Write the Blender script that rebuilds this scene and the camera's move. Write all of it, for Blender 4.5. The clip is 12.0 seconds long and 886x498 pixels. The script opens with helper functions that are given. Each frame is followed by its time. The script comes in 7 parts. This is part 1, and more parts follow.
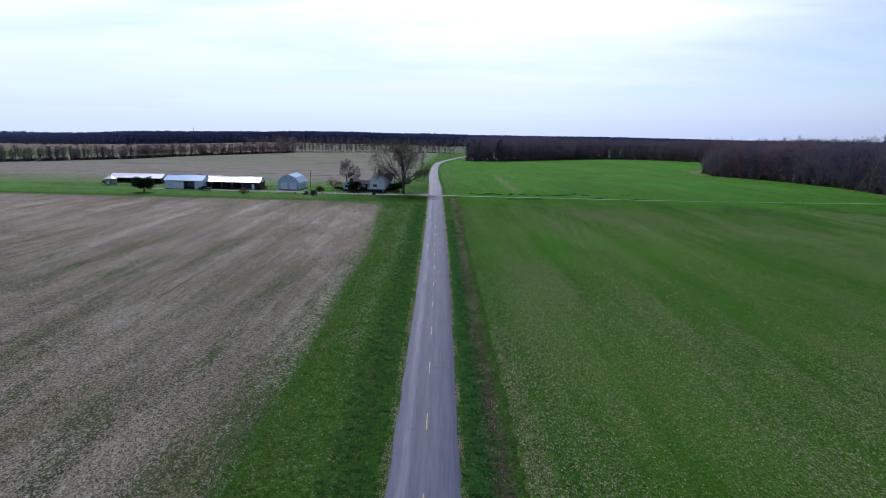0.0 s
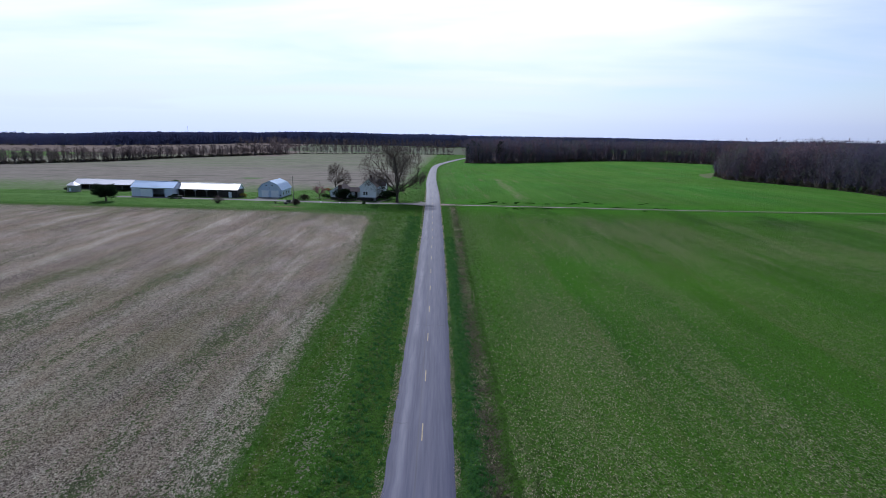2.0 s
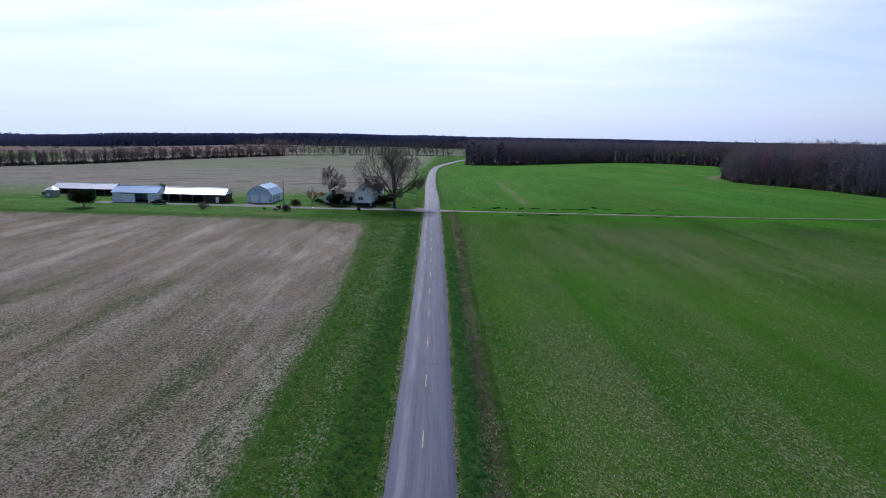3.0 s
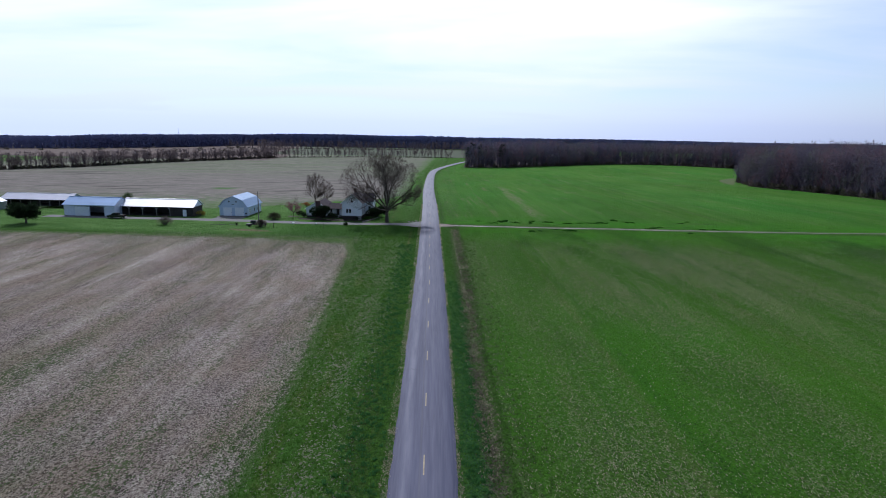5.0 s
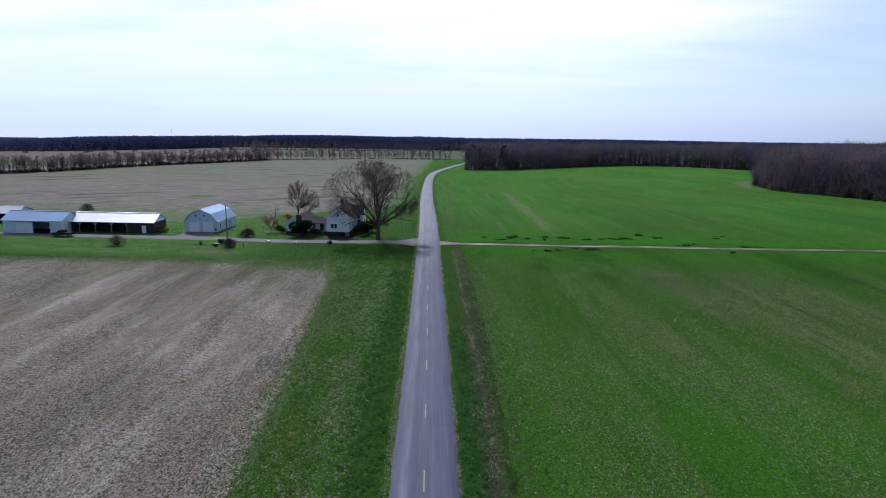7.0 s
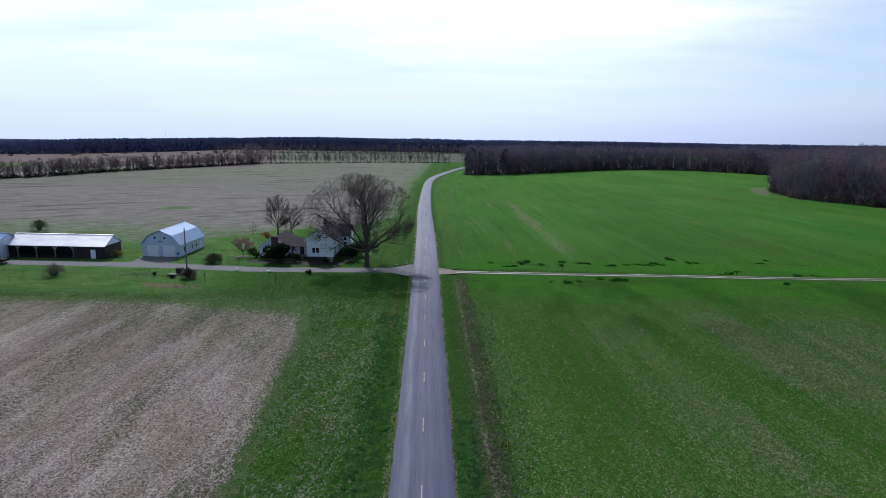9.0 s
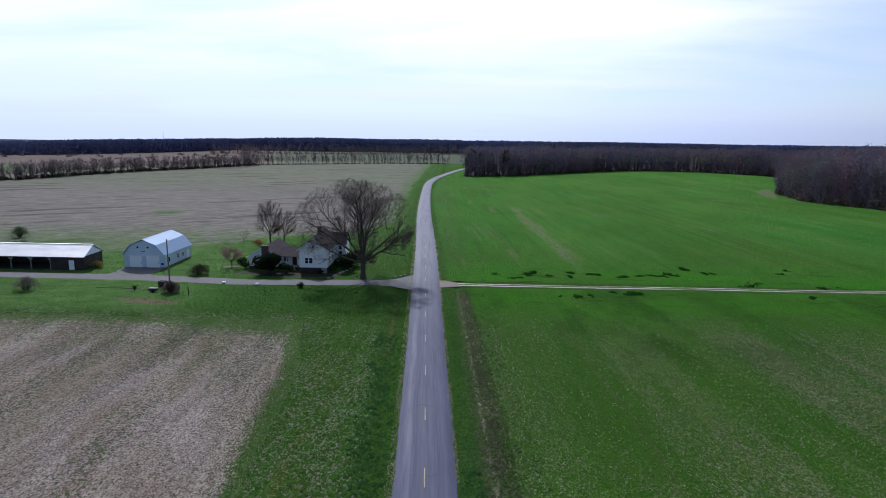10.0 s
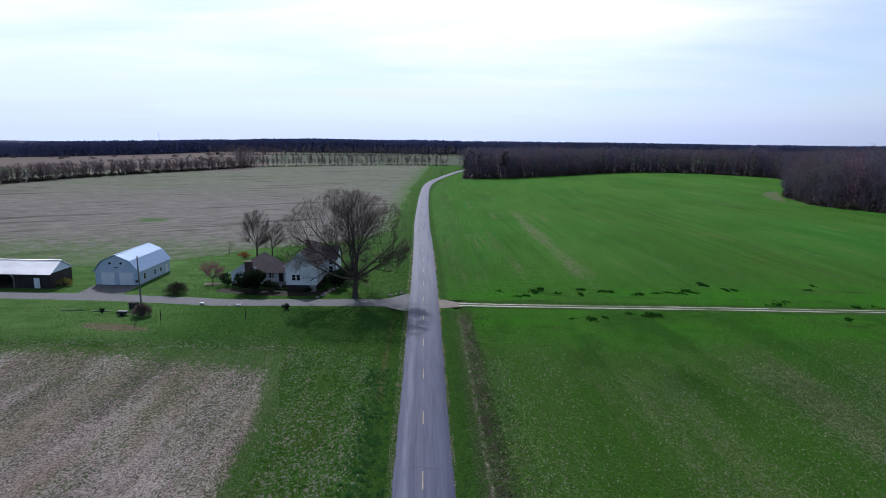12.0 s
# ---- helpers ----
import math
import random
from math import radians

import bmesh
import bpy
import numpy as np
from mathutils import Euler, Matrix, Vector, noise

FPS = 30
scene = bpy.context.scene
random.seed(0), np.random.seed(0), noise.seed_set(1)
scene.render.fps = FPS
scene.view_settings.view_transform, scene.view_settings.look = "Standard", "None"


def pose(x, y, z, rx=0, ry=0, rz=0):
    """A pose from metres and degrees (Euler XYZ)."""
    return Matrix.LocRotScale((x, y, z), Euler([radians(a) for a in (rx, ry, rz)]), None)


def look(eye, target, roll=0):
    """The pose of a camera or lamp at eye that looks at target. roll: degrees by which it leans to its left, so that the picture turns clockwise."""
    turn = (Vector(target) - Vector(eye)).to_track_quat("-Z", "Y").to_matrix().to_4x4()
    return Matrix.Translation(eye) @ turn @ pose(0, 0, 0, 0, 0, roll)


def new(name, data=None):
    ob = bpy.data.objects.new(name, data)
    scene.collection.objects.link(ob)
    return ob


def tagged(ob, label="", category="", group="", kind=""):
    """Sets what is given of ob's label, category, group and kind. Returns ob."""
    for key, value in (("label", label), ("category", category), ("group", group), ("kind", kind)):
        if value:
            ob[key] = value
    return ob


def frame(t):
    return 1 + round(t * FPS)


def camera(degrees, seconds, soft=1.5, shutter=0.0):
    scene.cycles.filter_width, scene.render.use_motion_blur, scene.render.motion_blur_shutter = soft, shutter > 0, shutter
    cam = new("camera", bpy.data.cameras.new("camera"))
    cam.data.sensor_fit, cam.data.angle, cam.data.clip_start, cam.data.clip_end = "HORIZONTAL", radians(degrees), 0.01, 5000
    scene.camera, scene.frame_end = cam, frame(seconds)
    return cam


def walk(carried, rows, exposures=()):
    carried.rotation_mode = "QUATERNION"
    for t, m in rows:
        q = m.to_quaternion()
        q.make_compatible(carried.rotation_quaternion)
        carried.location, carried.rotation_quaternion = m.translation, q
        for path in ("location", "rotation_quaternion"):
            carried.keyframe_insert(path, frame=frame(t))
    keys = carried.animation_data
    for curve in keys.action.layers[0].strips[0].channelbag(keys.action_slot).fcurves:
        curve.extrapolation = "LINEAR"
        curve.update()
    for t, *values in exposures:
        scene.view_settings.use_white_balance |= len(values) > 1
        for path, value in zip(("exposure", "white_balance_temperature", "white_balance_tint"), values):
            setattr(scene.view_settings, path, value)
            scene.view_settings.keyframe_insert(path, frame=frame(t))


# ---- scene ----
cam = camera(75.0, 12.0, soft=0.9)
PATH = [
    (0, (-0.192, 0.359, 26.451), (-0.252, 2.318, 26.055), 1.2),
    (0.5, (-0.374, 6.876, 26.511), (-0.43, 8.836, 26.116), 1.2),
    (1, (-0.5, 13.392, 26.629), (-0.554, 15.351, 26.233), 1.2),
    (1.5, (-0.701, 19.906, 26.765), (-0.756, 21.865, 26.37), 1.2),
    (2, (-0.871, 26.325, 26.909), (-0.927, 28.285, 26.515), 1.2),
    (2.5, (-1.178, 32.755, 27.02), (-1.232, 34.716, 26.628), 1.2),
    (2.7, (-1.302, 35.398, 27.06), (-1.356, 37.359, 26.669), 1.2),
    (4.5, (-2.628, 60.293, 27.913), (-2.677, 62.254, 27.522), 1.2),
    (5, (-2.864, 66.994, 28.083), (-2.912, 68.955, 27.693), 1.1),
    (5.5, (-3.123, 73.72, 28.272), (-3.17, 75.681, 27.882), 1.1),
    (6, (-3.413, 80.26, 28.451), (-3.46, 82.221, 28.061), 1.0),
    (6.5, (-3.797, 86.787, 28.6), (-3.841, 88.748, 28.21), 1.0),
    (7, (-4.095, 93.216, 28.778), (-4.138, 95.177, 28.389), 0.9),
    (9, (-5.078, 117.498, 30.548), (-5.116, 119.46, 30.163), 0.9),
    (9.5, (-5.407, 122.253, 30.848), (-5.442, 124.215, 30.463), 0.9),
    (10, (-5.765, 126.204, 31.167), (-5.8, 128.167, 30.783), 0.9),
    (10.5, (-6.028, 129.743, 31.481), (-6.062, 131.706, 31.097), 0.9),
    (11, (-6.12, 132.742, 31.768), (-6.153, 134.704, 31.384), 0.9),
    (11.5, (-6.174, 135.231, 32.037), (-6.204, 137.194, 31.652), 0.9),
    (12, (-6.236, 137.373, 32.257), (-6.265, 139.335, 31.874), 0.8),
]
walk(cam, [(t, look(eye, target, roll)) for t, eye, target, roll in PATH], [(0, -0.38, 5770, 12), (12, -0.38, 5770, 12)])

# ==== build ====

# ---- light: thin high cloud, sun ahead and a little to the left ----
SUN_ELEV, SUN_AZ = 43.0, -21.0          # azimuth from +y, negative to -x
world = bpy.data.worlds.new("sky")
scene.world = world
world.use_nodes = True
wn, wl = world.node_tree.nodes, world.node_tree.links
wn.clear()


def wnode(kind, operation=""):
    n = wn.new(kind)
    if operation:
        n.operation = operation
    return n


w_out = wnode("ShaderNodeOutputWorld")
w_bg = wnode("ShaderNodeBackground")
w_bg.inputs["Strength"].default_value = 0.136
w_sky = wnode("ShaderNodeTexSky")
w_sky.sky_type, w_sky.sun_disc = "NISHITA", False
w_sky.sun_elevation, w_sky.sun_rotation = radians(SUN_ELEV), radians(SUN_AZ)
w_sky.air_density, w_sky.dust_density, w_sky.ozone_density = 1.0, 0.0, 3.0
w_tc = wnode("ShaderNodeTexCoord")
w_sep = wnode("ShaderNodeSeparateXYZ")
wl.new(w_tc.outputs["Generated"], w_sep.inputs[0])
w_zz = wnode("ShaderNodeMath", operation="MAXIMUM")
w_zz.inputs[1].default_value = 0.0
wl.new(w_sep.outputs["Z"], w_zz.inputs[0])
w_za = wnode("ShaderNodeMath", operation="ADD")
w_za.inputs[1].default_value = 0.12
wl.new(w_zz.outputs[0], w_za.inputs[0])
w_px = wnode("ShaderNodeMath", operation="DIVIDE")
w_py = wnode("ShaderNodeMath", operation="DIVIDE")
for axis, n in (("X", w_px), ("Y", w_py)):
    wl.new(w_sep.outputs[axis], n.inputs[0])
    wl.new(w_za.outputs[0], n.inputs[1])
w_pos = wnode("ShaderNodeCombineXYZ")
wl.new(w_px.outputs[0], w_pos.inputs[0])
wl.new(w_py.outputs[0], w_pos.inputs[1])
w_map = wnode("ShaderNodeMapping")
w_map.inputs["Rotation"].default_value = (0, 0, radians(28))
w_map.inputs["Scale"].default_value = (0.34, 0.75, 1.0)
w_map.inputs["Location"].default_value = (1.3, 0.55, 0.0)
wl.new(w_pos.outputs[0], w_map.inputs["Vector"])
w_noise = wnode("ShaderNodeTexNoise")
w_noise.inputs["Scale"].default_value = 1.0
w_noise.inputs["Detail"].default_value = 6.0
w_noise.inputs["Roughness"].default_value = 0.52
w_noise.inputs["Distortion"].default_value = 0.35
wl.new(w_map.outputs[0], w_noise.inputs["Vector"])
w_ramp = wnode("ShaderNodeValToRGB")
w_ramp.color_ramp.elements[0].position, w_ramp.color_ramp.elements[1].position = 0.36, 0.60
w_ramp.color_ramp.elements[0].color = (0.5, 0.5, 0.5, 1)
w_ramp.color_ramp.elements[1].color = (1, 1, 1, 1)
wl.new(w_noise.outputs["Fac"], w_ramp.inputs["Fac"])
# cloud brightness rises with height above the horizon
w_hr = wnode("ShaderNodeMapRange")
w_hr.inputs["From Min"].default_value, w_hr.inputs["From Max"].default_value = 0.0, 0.22
w_hr.inputs["To Min"].default_value, w_hr.inputs["To Max"].default_value = 0.0, 1.0
wl.new(w_zz.outputs[0], w_hr.inputs["Value"])
w_cc = wnode("ShaderNodeMix")
w_cc.data_type = "RGBA"
w_cc.inputs["A"].default_value = (6.7, 7.5, 9.9, 1)
w_cc.inputs["B"].default_value = (12.4, 12.3, 12.7, 1)
wl.new(w_hr.outputs["Result"], w_cc.inputs["Factor"])
# thin cloud scatters forwards: bright round the sun, dim on the far side of the sky
w_dot = wnode("ShaderNodeVectorMath", "DOT_PRODUCT")
w_dot.inputs[1].default_value = (math.sin(radians(SUN_AZ)) * math.cos(radians(SUN_ELEV)), math.cos(radians(SUN_AZ)) * math.cos(radians(SUN_ELEV)), math.sin(radians(SUN_ELEV)))
wl.new(w_tc.outputs["Generated"], w_dot.inputs[0])
w_fwd = wnode("ShaderNodeMapRange")
w_fwd.inputs["From Min"].default_value, w_fwd.inputs["From Max"].default_value = 0.02, 0.68
w_fwd.inputs["To Min"].default_value, w_fwd.inputs["To Max"].default_value = 0.22, 1.0
wl.new(w_dot.outputs["Value"], w_fwd.inputs["Value"])
w_cs = wnode("ShaderNodeMix")
w_cs.data_type, w_cs.blend_type = "RGBA", "MULTIPLY"
w_cs.inputs["Factor"].default_value = 1.0
wl.new(w_cc.outputs["Result"], w_cs.inputs["A"])
wl.new(w_fwd.outputs["Result"], w_cs.inputs["B"])
w_mix = wnode("ShaderNodeMix")
w_mix.data_type = "RGBA"
w_fac = wnode("ShaderNodeMath", "MULTIPLY")
wl.new(w_ramp.outputs["Color"], w_fac.inputs[0])
wl.new(w_fwd.outputs["Result"], w_fac.inputs[1])
w_low = wnode("ShaderNodeMapRange")
w_low.inputs["From Min"].default_value, w_low.inputs["From Max"].default_value = 0.02, 0.14
w_low.inputs["To Min"].default_value, w_low.inputs["To Max"].default_value = 0.95, 0.0
wl.new(w_zz.outputs[0], w_low.inputs["Value"])
w_max = wnode("ShaderNodeMath", "MAXIMUM")
wl.new(w_fac.outputs[0], w_max.inputs[0])
wl.new(w_low.outputs["Result"], w_max.inputs[1])
wl.new(w_max.outputs[0], w_mix.inputs["Factor"])
wl.new(w_sky.outputs["Color"], w_mix.inputs["A"])
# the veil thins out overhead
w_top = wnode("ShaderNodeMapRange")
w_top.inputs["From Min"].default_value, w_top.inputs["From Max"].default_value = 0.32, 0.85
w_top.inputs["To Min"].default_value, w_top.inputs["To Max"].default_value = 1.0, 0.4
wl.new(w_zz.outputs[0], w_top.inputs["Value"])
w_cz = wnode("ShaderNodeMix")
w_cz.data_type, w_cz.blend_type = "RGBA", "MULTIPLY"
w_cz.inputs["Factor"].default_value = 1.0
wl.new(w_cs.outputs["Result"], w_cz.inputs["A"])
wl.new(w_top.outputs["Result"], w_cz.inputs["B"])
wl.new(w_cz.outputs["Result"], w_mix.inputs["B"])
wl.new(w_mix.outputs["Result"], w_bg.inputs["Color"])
wl.new(w_bg.outputs[0], w_out.inputs[0])

sun = new("sun", bpy.data.lights.new("sun", "SUN"))
sun.data.energy, sun.data.angle, sun.data.color = 5.0, radians(0.8), (1.0, 0.96, 0.9)
_e, _a = radians(SUN_ELEV), radians(SUN_AZ)
sun.matrix_world = look((0, 0, 200), Vector((0, 0, 200)) - Vector((math.sin(_a) * math.cos(_e), math.cos(_a) * math.cos(_e), math.sin(_e))))


# ---- materials ----
class Mat:
    """A principled material with short ways to make nodes."""

    def __init__(self, name, rough=0.8, metal=0.0, spec=0.3):
        self.m = bpy.data.materials.new(name)
        self.m.use_nodes = True
        self.n, self.l = self.m.node_tree.nodes, self.m.node_tree.links
        self.b = self.n["Principled BSDF"]
        self.b.inputs["Roughness"].default_value = rough
        self.b.inputs["Metallic"].default_value = metal
        self.b.inputs["Specular IOR Level"].default_value = spec
        self.pos = self.n.new("ShaderNodeNewGeometry").outputs["Position"]

    def uv(self):
        return self.n.new("ShaderNodeUVMap").outputs["UV"]

    def obj(self):
        return self.n.new("ShaderNodeTexCoord").outputs["Object"]

    def mapped(self, vec, scale=(1, 1, 1), rot=0.0, loc=(0, 0, 0)):
        k = self.n.new("ShaderNodeMapping")
        k.inputs["Scale"].default_value, k.inputs["Rotation"].default_value = scale, (0, 0, radians(rot))
        k.inputs["Location"].default_value = loc
        self.l.new(vec, k.inputs["Vector"])
        return k.outputs[0]

    def drawn(self, vec, angle, scale, loc=(0, 0, 0)):
        """Coordinates for a pattern drawn out along a line at that angle."""
        return self.mapped(self.mapped(vec, (1, 1, 1), -angle), scale, 0, loc)

    def noise(self, vec, scale, detail=3.0, rough=0.55, lo=0.3, hi=0.7, distort=0.0):
        k = self.n.new("ShaderNodeTexNoise")
        k.inputs["Scale"].default_value, k.inputs["Detail"].default_value = scale, detail
        k.inputs["Roughness"].default_value, k.inputs["Distortion"].default_value = rough, distort
        self.l.new(vec, k.inputs["Vector"])
        return self.span(k.outputs["Fac"], lo, hi)

    def voronoi(self, vec, scale, lo=0.0, hi=1.0):
        k = self.n.new("ShaderNodeTexVoronoi")
        k.inputs["Scale"].default_value = scale
        self.l.new(vec, k.inputs["Vector"])
        return self.span(k.outputs["Distance"], lo, hi)

    def cells(self, vec, scale, wobble=0.0):
        """A random number for each small cell, like clods or plants lying side by side."""
        if wobble:
            q = self.n.new("ShaderNodeTexNoise")
            q.inputs["Scale"].default_value, q.inputs["Detail"].default_value = scale * 1.6, 2.0
            self.l.new(vec, q.inputs["Vector"])
            m = self.n.new("ShaderNodeVectorMath")
            m.operation = "MULTIPLY_ADD"
            self.l.new(q.outputs["Color"], m.inputs[0])
            m.inputs[1].default_value = (wobble, wobble, 0)
            self.l.new(vec, m.inputs[2])
            vec = m.outputs[0]
        k = self.n.new("ShaderNodeTexVoronoi")
        k.voronoi_dimensions = "2D"
        k.inputs["Scale"].default_value = scale
        self.l.new(vec, k.inputs["Vector"])
        return self.xyz(k.outputs["Color"], 0)

    def span(self, val, lo, hi, a=0.0, b=1.0):
        k = self.n.new("ShaderNodeMapRange")
        for key, v in (("From Min", lo), ("From Max", hi), ("To Min", a), ("To Max", b)):
            k.inputs[key].default_value = v
        self.l.new(val, k.inputs["Value"])
        return k.outputs["Result"]

    def math(self, op, a, b):
        k = self.n.new("ShaderNodeMath")
        k.operation = op
        for i, v in enumerate((a, b)):
            if isinstance(v, (int, float)):
                k.inputs[i].default_value = v
            else:
                self.l.new(v, k.inputs[i])
        return k.outputs[0]

    def xyz(self, vec, axis):
        k = self.n.new("ShaderNodeSeparateXYZ")
        self.l.new(vec, k.inputs[0])
        return k.outputs[axis]

    def mix(self, fac, a, b, blend="MIX"):
        k = self.n.new("ShaderNodeMix")
        k.data_type, k.blend_type = "RGBA", blend
        for key, v in (("Factor", fac), ("A", a), ("B", b)):
            if isinstance(v, (int, float)):
                k.inputs[key].default_value = v
            elif isinstance(v, tuple):
                k.inputs[key].default_value = (*v, 1)
            else:
                self.l.new(v, k.inputs[key])
        return k.outputs["Result"]

    def random(self):
        return self.n.new("ShaderNodeObjectInfo").outputs["Random"]

    def island(self):
        return self.n.new("ShaderNodeNewGeometry").outputs["Random Per Island"]

    def band(self, val, a, b, soft):
        """1 between a and b, falling off over soft metres."""
        up = self.span(val, a - soft, a + soft)
        down = self.span(val, b - soft, b + soft, 1.0, 0.0)
        return self.math("MULTIPLY", up, down)

    def bump(self, height, strength=0.5, dist=0.05):
        k = self.n.new("ShaderNodeBump")
        k.inputs["Strength"].default_value, k.inputs["Distance"].default_value = strength, dist
        self.l.new(height, k.inputs["Height"])
        self.l.new(k.outputs[0], self.b.inputs["Normal"])

    def color(self, c):
        if isinstance(c, tuple):
            self.b.inputs["Base Color"].default_value = (*c, 1)
        else:
            self.l.new(c, self.b.inputs["Base Color"])
        return self

    def rough(self, r):
        self.l.new(r, self.b.inputs["Roughness"])


def simple(name, c, rough=0.7, var=0.25, scale=3.0, metal=0.0, spec=0.3, bump=0.0):
    k = Mat(name, rough, metal, spec)
    dark = tuple(v * (1 - var) for v in c)
    lite = tuple(min(1, v * (1 + var)) for v in c)
    f = k.noise(k.pos, scale, 5)
    f2 = k.noise(k.pos, scale * 0.17, 3)
    k.color(k.mix(f2, k.mix(f, dark, c), k.mix(f, c, lite)))
    if bump:
        k.bump(f, bump)
    return k.m


def mat_grass():
    """Verges and yard: mown grass, tufty by the ditch, worn and stony at the road's edge."""
    k = Mat("grass", 0.97, spec=0.03)
    uv = k.uv()
    d, y = k.xyz(uv, 0), k.xyz(uv, 1)
    fine = k.noise(uv, 5.0, 4, 0.65, 0.36, 0.64)
    clump = k.noise(k.mapped(uv, (1, 0.7, 1)), 1.6, 4, 0.65, 0.38, 0.62)
    mid = k.noise(k.mapped(uv, (1, 0.35, 1)), 0.35, 4, 0.6)
    big = k.noise(uv, 0.05, 3)
    c = k.mix(mid, (0.027, 0.0891, 0.00945), (0.0486, 0.135, 0.01485))
    c = k.mix(big, c, k.mix(mid, (0.0351, 0.1161, 0.00945), (0.0594, 0.1512, 0.0162)))
    c = k.mix(k.math("MULTIPLY", clump, 0.4), c, (0.0216, 0.0486, 0.0108))
    c = k.mix(k.math("MULTIPLY", fine, 0.5), c, (0.01755, 0.0378, 0.0108))
    mott = k.noise(k.mapped(uv, (0.6, 1, 1), 0, (7, 2, 0)), 0.6, 6, 0.72, 0.44, 0.66)
    c = k.mix(k.math("MULTIPLY", mott, 0.4), c, (0.081, 0.1418, 0.0297))
    yard = k.span(y, 214.0, 222.0)
    patchy = k.noise(k.drawn(uv, 4, (0.3, 1, 1), (4, 1, 0)), 0.25, 5, 0.68, 0.40, 0.62)
    c = k.mix(k.math("MULTIPLY", k.math("MULTIPLY", patchy, yard), 0.3), c, (0.0162, 0.054, 0.0081))
    dry = k.noise(k.drawn(uv, 0, (0.4, 1, 1), (8, 8, 0)), 0.5, 6, 0.72, 0.54, 0.66)
    c = k.mix(k.math("MULTIPLY", k.math("MULTIPLY", dry, yard), 0.45), c, (0.1148, 0.1418, 0.0459))
    # mower and tyre lines along the road
    lines = k.noise(k.mapped(uv, (1, 0.012, 1)), 0.9, 3, 0.5, 0.42, 0.7)
    c = k.mix(k.math("MULTIPLY", lines, 0.4), c, (0.0756, 0.1323, 0.027))
    # yellowed strip on the field side of the left verge, stray residue blown on to it
    open_turf = k.math("MULTIPLY", k.band(d, -19.0, -6.5, 1.5), k.noise(k.mapped(uv, (1, 0.08, 1), 0, (3, 1, 0)), 0.7, 4, 0.65, 0.3, 0.6))
    c = k.mix(k.math("MULTIPLY", open_turf, 0.75), c, k.mix(fine, (0.085, 0.185, 0.036), (0.040, 0.115, 0.018)))
    # brown gaps between the tufts of the left ditch
    gap = k.math("MULTIPLY", k.math("MULTIPLY", k.band(d, -7.8, -5.2, 0.5), k.span(y, 110.0, 170.0, 1.0, 0.3)), k.noise(k.mapped(uv, (1, 0.3, 1), 0, (6, 3, 0)), 1.5, 5, 0.72, 0.46, 0.6))
    c = k.mix(k.math("MULTIPLY", gap, 0.65), c, k.mix(fine, (0.100, 0.078, 0.048), (0.045, 0.042, 0.026)))
    yel = k.math("MULTIPLY", k.band(d, -15.5, -10.5, 1.6), k.noise(k.mapped(uv, (1, 0.2, 1)), 0.5, 4, 0.6, 0.42, 0.72))
    c = k.mix(k.math("MULTIPLY", yel, 0.6), c, (0.1148, 0.1148, 0.0324))
    stray = k.math("MULTIPLY", k.band(d, -19.0, -6.0, 2.0), k.noise(k.mapped(uv, (1, 0.8, 1), 0, (5, 5, 0)), 3.2, 4, 0.7, 0.56, 0.64))
    stray = k.math("MULTIPLY", stray, k.noise(k.mapped(uv, (1, 0.25, 1), 0, (1, 8, 0)), 0.22, 3, 0.6, 0.42, 0.58))
    c = k.mix(k.math("MULTIPLY", stray, 0.75), c, (0.324, 0.297, 0.2295))
    # rough dark tufts in the ditches
    tuft = k.noise(uv, 2.2, 5, 0.7, 0.45, 0.58)
    for a, b, end in ((-7.2, -3.4, 200.0), (3.4, 5.2, 150.0)):
        here = k.math("MULTIPLY", k.band(d, a, b, 0.9), k.span(y, end - 45, end, 1.0, 0.15))
        c = k.mix(k.math("MULTIPLY", here, k.math("MULTIPLY", tuft, 0.55)), c, (0.022, 0.060, 0.016))
    # clumpy weeds past the trodden line on the right
    weeds = k.math("MULTIPLY", k.band(d, 6.9, 9.0, 0.5), k.span(y, 120.0, 160.0, 0.5, 1.0))
    c = k.mix(k.math("MULTIPLY", weeds, k.math("MULTIPLY", k.noise(uv, 2.6, 4, 0.7, 0.46, 0.56), 0.85)), c, (0.0162, 0.0297, 0.01215))
    # bare brown soil of the ditch on the right, with a pale trodden line
    ditch = k.band(d, 3.3, 6.0, 0.6)
    c = k.mix(k.math("MULTIPLY", ditch, k.span(y, 150.0, 190.0, 0.6, 0.1)), c, k.mix(k.noise(uv, 3.4, 4, 0.7, 0.36, 0.62), (0.040, 0.125, 0.050), (0.022, 0.064, 0.032)))
    inner = k.math("SUBTRACT", d, k.span(y, 138.0, 195.0, 0.0, 1.9))
    soil = k.math("MULTIPLY", k.math("MULTIPLY", k.span(d, 4.7, 5.6), k.span(inner, 6.7, 7.7, 1.0, 0.0)), k.noise(k.mapped(uv, (1, 0.5, 1)), 2.2, 5, 0.74, 0.40, 0.53))
    soil = k.math("MULTIPLY", soil, k.math("MULTIPLY", k.span(y, 238.0, 244.0, 1.0, 0.0), k.span(y, 165.0, 205.0, 1.0, 0.55)))
    clod = k.cells(uv, 3.0, 0.4)
    c = k.mix(k.math("MULTIPLY", soil, 0.8), c, k.mix(clod, (0.034, 0.028, 0.024), (0.175, 0.138, 0.118)))
    way = k.math("ADD", d, k.math("MULTIPLY", k.noise(k.mapped(uv, (0, 0.12, 1)), 1.0, 3, 0.6, 0.0, 1.0), 0.5))
